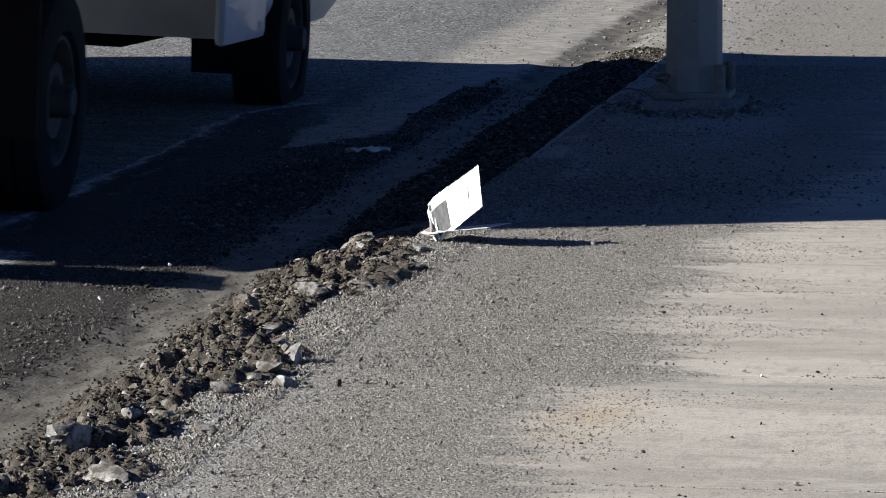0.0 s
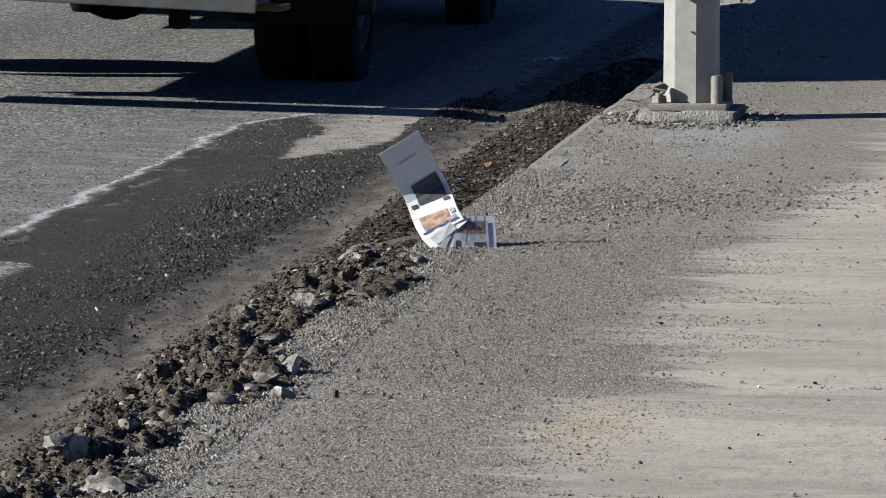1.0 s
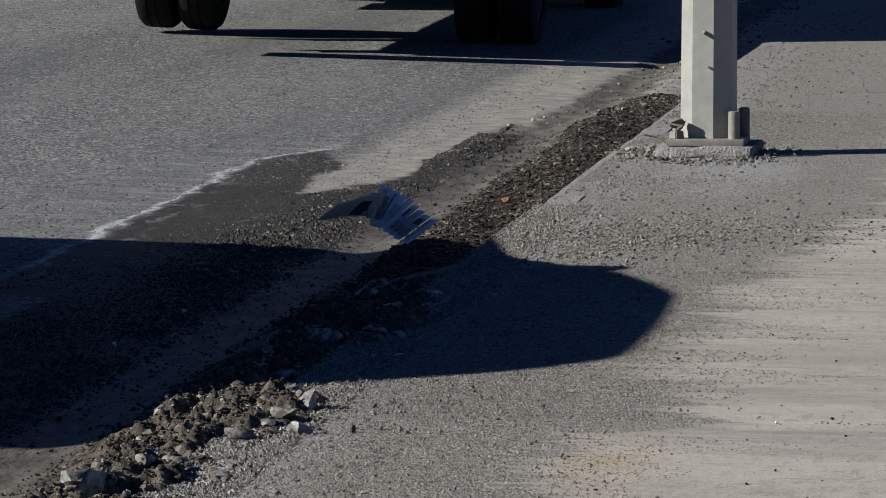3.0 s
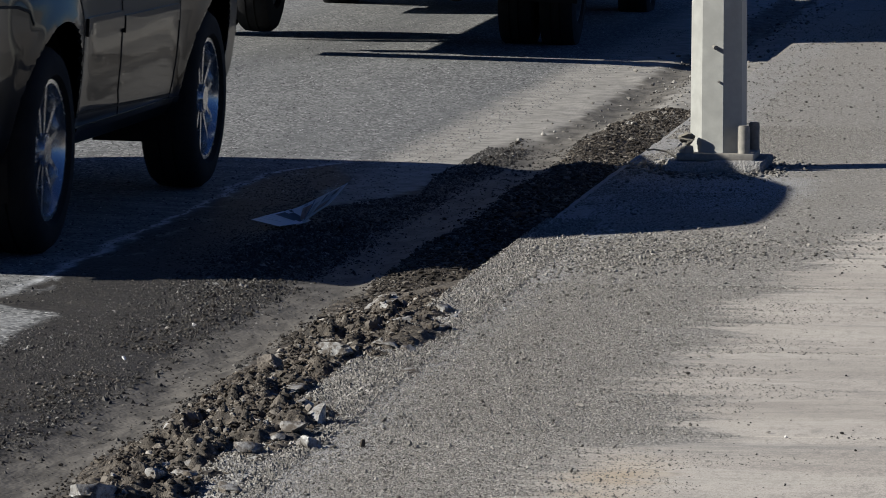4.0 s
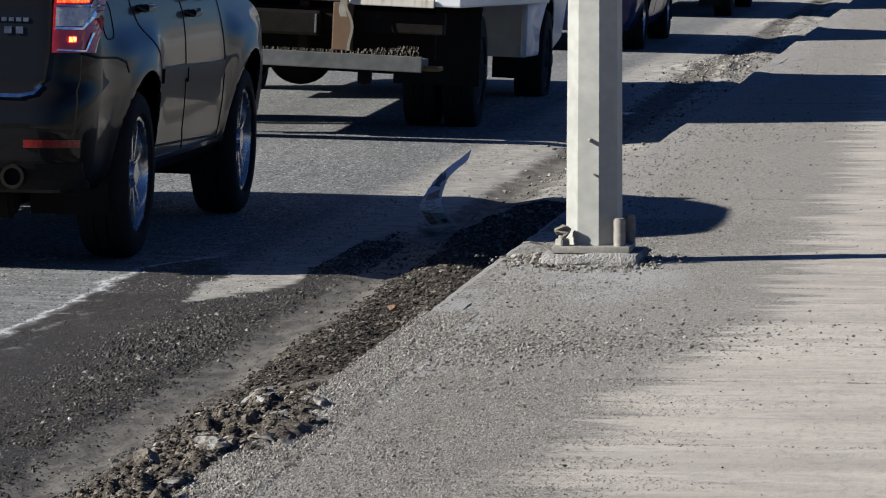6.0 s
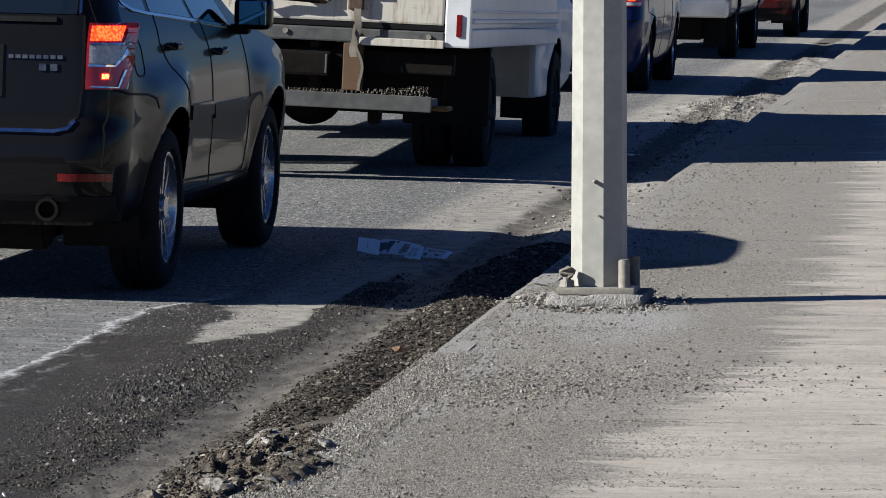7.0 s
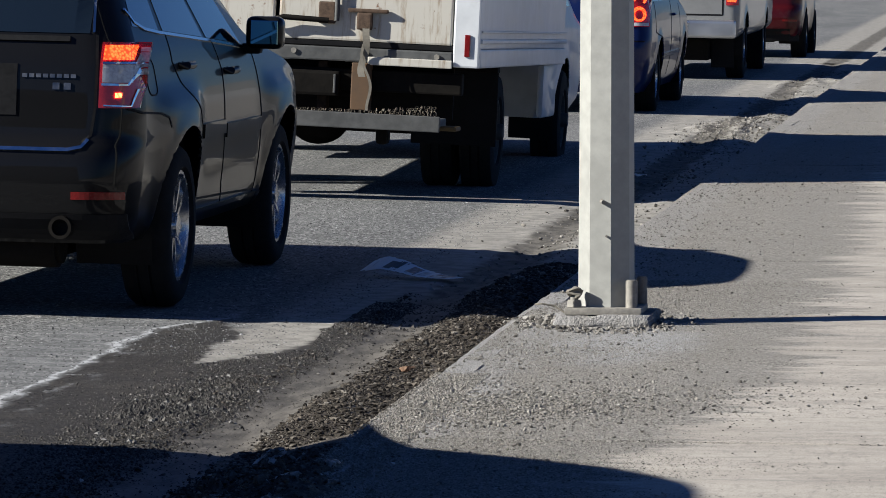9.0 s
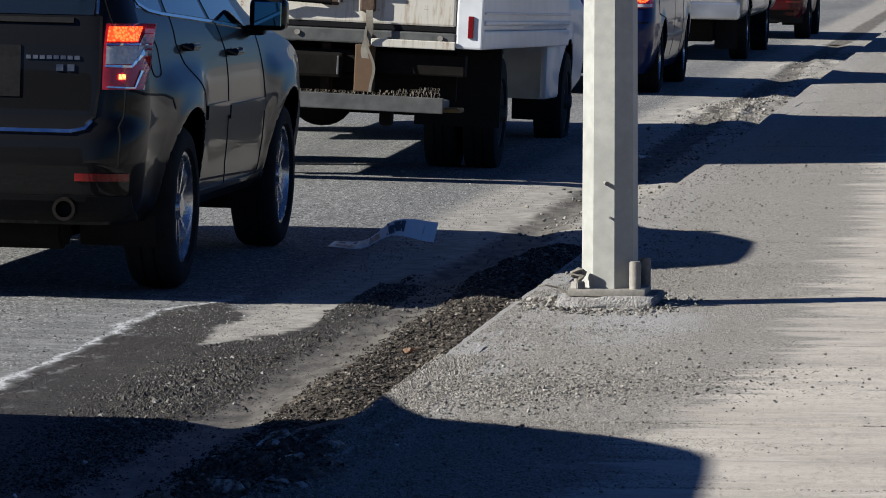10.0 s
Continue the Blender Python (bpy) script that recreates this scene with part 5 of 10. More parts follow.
def build_truck():
    t = empty("box_truck", "small white box truck with grimy rear door and folded tail lift", "truck")
    B = -1.9          # rear of the box
    part("chassis_rail", box(-0.5, -0.38, B + 0.1, 5.2, 0.62, 0.80, 0.01), CHASSIS, t)
    part("chassis_rail", box(0.38, 0.5, B + 0.1, 5.2, 0.62, 0.80, 0.01), CHASSIS, t)
    part("axle", cyl(0.07, 0.07, 2.0, 14, "X", (0, 0, 0.42)), CHASSIS, t)
    diff = bmesh.new()
    bmesh.ops.create_uvsphere(diff, u_segments=20, v_segments=12, radius=0.2, matrix=Matrix.Translation((0.0, -0.02, 0.44)) @ Matrix.Diagonal((1.1, 1.0, 0.95, 1)))
    part("differential", diff, CHASSIS, t, smooth=50)
    part("cross_beam", box(-1.2, 1.2, B + 0.05, B + 0.17, 0.66, 0.80, 0.012), CHASSIS, t)
    bodyz = 0.86
    # box with its own frame
    part("side_wall", box(1.25, 1.30, B + 0.06, 3.45, bodyz + 0.10, 3.1, 0.012), WHITEPAINT, t)
    part("side_wall", box(-1.30, -1.25, B + 0.06, 3.45, bodyz + 0.10, 3.1, 0.012), WHITEPAINT, t)
    part("front_wall", box(-1.25, 1.25, 3.40, 3.45, bodyz, 3.1, 0.01), WHITEPAINT, t)
    part("box_roof", box(-1.30, 1.30, B, 3.45, 3.1, 3.16, 0.015), WHITEPAINT, t)
    part("box_floor", box(-1.25, 1.25, B + 0.02, 3.40, bodyz, bodyz + 0.09, 0.01), CHASSIS, t)
    for s in (1, -1):
        x0, x1 = sorted((s * 1.27, s * 1.312))
        part("side_skirt", box(x0, x1, B + 0.07, 3.46, bodyz - 0.02, bodyz + 0.10, 0.012), WHITEPAINT, t)
        x0, x1 = sorted((s * 1.30, s * 1.322))
        part("rub_rail", box(x0, x1, B + 0.07, 3.44, bodyz + 0.135, bodyz + 0.165, 0.008), WHITEPAINT, t)
        part("rub_rail", box(x0, x1, B + 0.07, 3.44, bodyz + 0.205, bodyz + 0.22, 0.005), WHITEPAINT, t)
        x0, x1 = sorted((s * 1.14, s * 1.31))
        post = part("corner_post", box(x0, x1, B - 0.01, B + 0.065, bodyz - 0.02, 3.1, 0.012), WHITEPAINT, t)
        x0, x1 = sorted((s * 1.215, s * 1.25))
        part("side_marker", box(x0, x1, B - 0.022, B - 0.008, bodyz + 0.05, bodyz + 0.19, 0.004), REFLECTOR, post)
        ring = lathe([(-0.008, 0.03), (0.006, 0.035), (0.006, 0.05), (-0.008, 0.055)], 20)
        ob = part("tie_ring", ring, CHROME, post)
        ob.matrix_basis = pose(s * 1.24, B - 0.014, bodyz + 0.50, 0, 0, 90)
    sill = part("rear_sill", box(-1.29, 1.14, B - 0.012, B + 0.1, bodyz - 0.015, bodyz + 0.075, 0.01), GATE, t)
    for k in range(5):
        part("rivet", cyl(0.018, 0.016, 0.015, 12, "Y", (1.04 - 0.46 * k, B - 0.017, bodyz + 0.04)), RUST, sill)
    part("sill_lip", box(0.60, 1.14, B - 0.030, B - 0.014, bodyz - 0.03, bodyz + 0.022, 0.006), GRIME, sill, "dirty white lower lip")
    # underride plate and brackets, black with road dirt
    part("underride_plate", box(-1.18, 1.13, B + 0.20, B + 0.235, 0.50, bodyz - 0.02, 0.006), CHASSIS, t, "black grimy plate under the box")
    for x in (-1.0, 0.30):
        part("hanger", box(x - 0.03, x + 0.03, B + 0.06, B + 0.20, 0.54, bodyz - 0.02, 0.008), DARKRUST, t, "rust-brown hanger bracket")
    # door of two leaves, with bars and handles
    for x0, x1 in ((-1.14, -0.005), (0.005, 1.14)):
        leaf = part("door_leaf", box(x0 + 0.008, x1 - 0.008, B - 0.004, B + 0.04, bodyz + 0.115, 3.06, 0.014), GRIME, t, "grimy white door leaf with rust runs")
        part("door_seal", box(x0 + 0.0, x1 - 0.0, B + 0.002, B + 0.03, bodyz + 0.08, bodyz + 0.113, 0.004), BLACK, leaf)
        xm = x1 - 0.2 if x1 > 0.5 else x0 + 0.3
        part("lock_rod", cyl(0.016, 0.016, 2.0, 12, "Z", (xm - 0.55 if x1 > 0.5 else xm, B - 0.03, 2.1)), GATE, leaf, smooth=40)
    part("latch", box(0.46, 0.72, B - 0.045, B - 0.01, bodyz + 0.30, bodyz + 0.325, 0.008), OLDRUST, t)
    part("latch_bracket", box(0.52, 0.62, B - 0.05, B - 0.005, bodyz + 0.19, bodyz + 0.30, 0.012), OLDRUST, t)
    part("latch_lever", tube([(-0.03, B - 0.04, bodyz + 0.19), (0.0, B - 0.06, bodyz + 0.235), (0.05, B - 0.06, bodyz + 0.25), (0.2, B - 0.06, bodyz + 0.245), (0.34, B - 0.05, bodyz + 0.24)], 0.018, 10), CHASSIS, t, smooth=50)
    part("latch_plate", box(0.27, 0.38, B - 0.03, B - 0.005, bodyz + 0.22, bodyz + 0.36, 0.01), OLDRUST, t)
    def band(pts, w):
        """a flat band along pts (x, y, z), w wide"""
        bm = bmesh.new()
        prev = None
        for x, y, z in pts:
            cur = [bm.verts.new((x + dx * w, y + dy, z)) for dx, dy in ((-0.5, 0.0), (0.5, 0.0), (0.5, 0.004), (-0.5, 0.004))]
            if prev:
                for i in range(4):
                    bm.faces.new((prev[i], prev[(i + 1) % 4], cur[(i + 1) % 4], cur[i]))
            prev = cur
        bmesh.ops.recalc_face_normals(bm, faces=bm.faces[:])
        return bm
    hang = [(0.585 + 0.028 * math.sin(k * 0.42) * (k / 14), B - 0.062 - 0.012 * math.sin(k * 0.5), bodyz + 0.20 - 0.022 * k) for k in range(15)]
    strap = part("strap", band(hang, 0.045), STRAP, t, "worn grey webbing strap hanging from the latch")
    tail = [(0.575 + 0.004 * k - 0.02 * math.sin(k * 0.55), B - 0.066, bodyz + 0.10 - 0.030 * k) for k in range(15)]
    part("strap_end", band(tail, 0.018), STRAP, strap)
    part("timber_post", box(0.50, 0.62, B - 0.03, B + 0.08, 0.54, bodyz - 0.02, 0.006), WOOD, t, "raw timber post under the rear sill")
    part("tool_box", box(-0.6, 0.42, B - 0.02, B + 0.5, bodyz - 0.24, bodyz - 0.08, 0.02), CHASSIS, t)
    part("tool_box_rim", box(0.385, 0.40, B - 0.03, B - 0.018, bodyz - 0.22, bodyz - 0.10, 0.004), GATE, t)
    # tail lift platform carried flat, with a slack chain
    lift = part("tail_lift", box(-1.15, 1.12, B - 0.32, B - 0.02, 0.46, 0.515, 0.010), GATE, t, "worn grey tail lift platform")
    part("lift_lip", box(-1.15, 1.12, B - 0.335, B - 0.322, 0.43, 0.53, 0.006), GATE, lift)
    part("lift_arm", box(0.95, 1.22, B - 0.28, B - 0.05, 0.44, 0.47, 0.01), YELLOW, lift)
    part("lift_leg", box(0.68, 0.76, B - 0.1, B + 0.05, 0.33, 0.45, 0.03), CHASSIS, lift)
    chain = bmesh.new()
    k = 0
    rng = random.Random(4)
    xx = -0.5
    while xx < 1.08:
        heap = max(0.0, (xx - 0.58) / 0.5)
        for j in range(1 + int(heap * 4)):
            link = lathe([(-0.003, 0.011), (0.0, 0.0085), (0.003, 0.011), (0.0, 0.0135)], 10)
            bmesh.ops.transform(link, matrix=pose(xx + rng.uniform(-.01, .01), B - 0.325 + rng.uniform(-0.01, 0.02) + 0.05 * (j % 2), 0.538 + 0.014 * j + 0.004 * rng.random(), 90 * (k % 2) + rng.uniform(-20, 20), rng.uniform(-30, 30), 90 if rng.random() < 0.5 else 20) @ Matrix.Diagonal((0.75, 0.75, 0.75, 1)), verts=link.verts)
            join(chain, link)
        xx += 0.019
        k += 1
    tagged(part("chain", chain, CHAIN, lift, "slack steel chain lying along the platform"), kind="stuff")
    for s in (1, -1):
        x0, x1 = sorted((s * 0.72, s * 1.29))
        part("mud_flap", box(x0, x1, -0.62, -0.605, 0.31, 0.86, 0.004), BLACK, t, "large black rubber mud flap")
        part("flap_bar", box(x0, x1, -0.66, -0.55, 0.80, 0.87, 0.008), CHASSIS, t)
    ms = wheel_meshes(0.395, 0.225, 0.22, steel=True)
    wheels = []
    WHITESTEEL = simple("painted_steel_wheel", (0.07, 0.07, 0.068), 0.7, 0.4, 20, spec=0.15)
    for x in (1.12, 0.855, -0.855, -1.12):
        wheels.append(add_wheel(t, ms, x, 0, 0.395, 1 if x > 0 else -1, WHITESTEEL))
    for x in (1.11, -1.11):
        wheels.append(add_wheel(t, ms, x, 4.42, 0.395, 1 if x > 0 else -1, WHITESTEEL))
    # cab
    cab_table = [(0.42, 3.56, 5.9, 1.12, 0.08), (0.55, 3.55, 6.1, 1.19, 0.1), (0.9, 3.55, 6.2, 1.22, 0.12), (1.1, 3.55, 6.1, 1.22, 0.14), (1.2, 3.55, 5.6, 1.2, 0.14), (1.5, 3.58, 5.2, 1.1, 0.14), (1.9, 3.65, 4.9, 1.0, 0.16), (2.0, 3.8, 4.7, 0.9, 0.16)]
    sh = Shell(cab_table, (4.42,), 0.46, 0.42)
    part("cab", sh.body(), WHITEPAINT, t, smooth=35)
    for s in (1, -1):
        bm = arch_liner(4.42, 0.42, 0.459, 1.185)
        for v in bm.verts:
            v.co.x *= s
        part("wheel_house", bm, BLACK, t)
        part("cab_window", sh.patch("side", 4.1, 5.0, 1.28, 1.78, 0.004, 10, 6, s), GLASS, t)
        x0, x1 = sorted((s * 1.185, s * 1.235))
        part("fender_skirt", box(x0, x1, 2.75, 3.62, 0.44, 0.84, 0.03), WHITEPAINT, t, "white fender panel behind the front wheel", smooth=40)
    part("cab_underside", box(-0.6, 0.6, 3.8, 5.8, 0.35, 0.8, 0.03), CHASSIS, t)
    return t, wheels


# ---- folded leaflet blown by the wind ----
PANELS, LEAF_L, LEAF_W = 16, 0.50, 0.14


def build_leaflet():
    leaf = empty("paper_leaflet", "long folded white printed leaflet blown along by the wind", "leaflet")
    PAPER = Mat("printed_paper")
    PAPER.set(color=PAPER.mix(PAPER.span(PAPER.noise(9, 3, vec=PAPER.obj()), 0.3, 0.7), (0.72, 0.73, 0.74), (0.78, 0.78, 0.77)), rough=0.55, spec=0.4)
    INK = simple("dark_print", (0.08, 0.08, 0.084), 0.5, 0.4, 60)
    PIC = simple("brown_print", (0.36, 0.24, 0.19), 0.5, 0.7, 45)
    GREYP = simple("grey_print", (0.48, 0.49, 0.51), 0.5, 0.4, 45)
    BLUEP = simple("blue_print", (0.05, 0.09, 0.20), 0.5, 0.4, 60)
    step = LEAF_L / PANELS
    pieces = []
    for k in range(PANELS):
        pieces.append(part("panel", box(-LEAF_W / 2, LEAF_W / 2, -step / 2 - 0.007, step / 2 + 0.007, -0.0004, 0.0004), PAPER.m, leaf))
    # print: (from, to, in twelfths of the length; x from, to; material)
    prints = ((3.3, 5.2, -0.055, 0.035, INK), (5.05, 5.4, 0.04, 0.06, INK), (6.1, 7.2, -0.05, 0.04, PIC), (7.25, 7.4, -0.06, 0.06, BLUEP), (7.6, 8.6, -0.05, 0.03, GREYP), (9.0, 11.6, -0.055, 0.055, GREYP), (9.2, 11.4, 0.012, 0.05, PIC), (9.1, 9.5, -0.05, -0.012, INK), (10.5, 11.3, -0.045, -0.015, INK),
                              (1.2, 1.35, -0.03, 0.03, GREYP), (6.2, 6.6, 0.045, 0.06, GREYP))
    for i, (a, b, x0, x1, mat) in enumerate(prints):
        for k in range(PANELS):
            lo, hi = max(a * PANELS / 12, k), min(b * PANELS / 12, k + 1)
            if hi - lo < 0.02:
                continue
            for side in (1, -1):
                z = side * (0.0021 + 0.00012 * i)
                ya = (lo - k - 0.5) * step - (0.004 if lo == k else 0)
                yb = (hi - k - 0.5) * step + (0.004 if hi == k + 1 else 0)
                bm = bmesh.new()
                vs = [bm.verts.new(c) for c in ((x0, ya, z), (x1, ya, z), (x1, yb, z), (x0, yb, z))]
                bm.faces.new(vs if side > 0 else vs[::-1])
                part("print", bm, mat, pieces[k])
    return leaf, pieces


def build_scrap():
    bm = bmesh.new()
    bmesh.ops.create_grid(bm, x_segments=12, y_segments=8, size=0.5)
    for v in bm.verts:
        v.co = Vector((v.co.x * 0.17, v.co.y * 0.09, 0.016 + 0.022 * noise.noise(v.co * 5.0)))
    ret = bmesh.ops.extrude_face_region(bm, geom=bm.faces[:])
    for v in [g for g in ret["geom"] if isinstance(g, bmesh.types.BMVert)]:
        v.co.z -= 0.0012
    bmesh.ops.recalc_face_normals(bm, faces=bm.faces[:])
    return tagged(part("litter_scrap", bm, simple("grubby_wrapper", (0.62, 0.61, 0.58), 0.5, 0.5, 30), smooth=60), "crumpled pale wrapper skidding along the gutter", "litter")


# ---- put everything in place ----
build_pole()
suv, suv_wheels = build_grey_suv()
truck, truck_wheels = build_truck()
van = build_blue_van()
pale = build_pale_truck()
red = build_red_suv()
follower = build_follower()
leaflet, leaflet_panels = build_leaflet()
scrap = build_scrap()
LANE = -4.63
van.matrix_basis = pose(-4.52, 43.35, 0.03, 0, 1.0, 0)
pale.matrix_basis = pose(-4.37, 54.6, 0.03, 0, 1.0, 0)
red.matrix_basis = pose(-4.05, 65.2, 0.02, 0, 1.0, 0)
build_chunks()
build_ridge()
build_stones()


# ---- what moves ----
def glide(rows, t):
    """monotone cubic through rows of (seconds, metres)"""
    x, y = np.array([r[0] for r in rows], float), np.array([r[1] for r in rows], float)
    h, d = np.diff(x), np.diff(y) / np.diff(x)
    m = np.concatenate([[d[0]], [0 if a * b <= 0 else 2 * a * b / (a + b) for a, b in zip(d[:-1], d[1:])], [d[-1]]])
    i = int(np.clip(np.searchsorted(x, t) - 1, 0, len(x) - 2))
    s = (t - x[i]) / h[i]
    return float((2 * s ** 3 - 3 * s ** 2 + 1) * y[i] + (s ** 3 - 2 * s ** 2 + s) * h[i] * m[i] + (3 * s ** 2 - 2 * s ** 3) * y[i + 1] + (s ** 3 - s ** 2) * h[i] * m[i + 1])


SUV_WAY = [(0, -7.51), (1, -1.31), (2, 5.39), (2.5, 8.39), (3.8, 14.34), (4.0, 14.94), (4.5, 16.26), (5.0, 17.29), (5.5, 18.14), (6.2, 18.89), (7.0, 19.29), (7.5, 19.39), (10, 19.41)]
TRUCK_WAY = [(0, 14.58), (0.5, 17.76), (1.0, 20.85), (1.5, 22.95), (2.0, 24.6), (2.5, 25.75), (4.5, 28.55), (5.5, 29.15), (6.5, 29.55), (7.5, 29.65), (10, 29.65)]
FOLLOW_WAY = [(0, -9.0), (3, -4.0), (6, 2.0), (7.3, 6.1), (7.6, 7.2), (8.0, 8.4), (8.5, 9.05), (9.0, 9.35), (9.5, 9.52), (10, 9.65)]


SCRAP_WAY = [(0, -2.80, 16.56, 10), (0.5, -2.78, 19.48, 40), (1.0, -2.78, 22.04, 20), (1.5, -2.77, 23.9, 30), (2.5, -2.74, 26.69, 15), (3.6, -2.71, 29.0, 15), (5.0, -2.68, 30.5, 12), (6.0, -2.68, 30.7, 12), (10, -2.68, 30.7, 12)]


def drive(car, wheels, way, x, z, rx, ry, radius, rz=0.0):
    ts = [k * 0.1 for k in range(101)]
    walk(car, [(t, pose(x, glide(way, t), z, rx, ry, rz)) for t in ts])
    fine = [k / 15 for k in range(151)]
    for w in wheels:
        home = w.matrix_basis.translation.copy()
        face = 0 if home.x > 0 else 180
        walk(w, [(t, Matrix.Translation(home) @ Matrix.Rotation(-glide(way, t) / radius, 4, "X") @ Matrix.Rotation(radians(face), 4, "Z")) for t in fine])


def placed(x, y, z, a, b, c, d):
    """a pose from metres and a quaternion"""
    return Matrix.LocRotScale((x, y, z), Quaternion((a, b, c, d)), None)


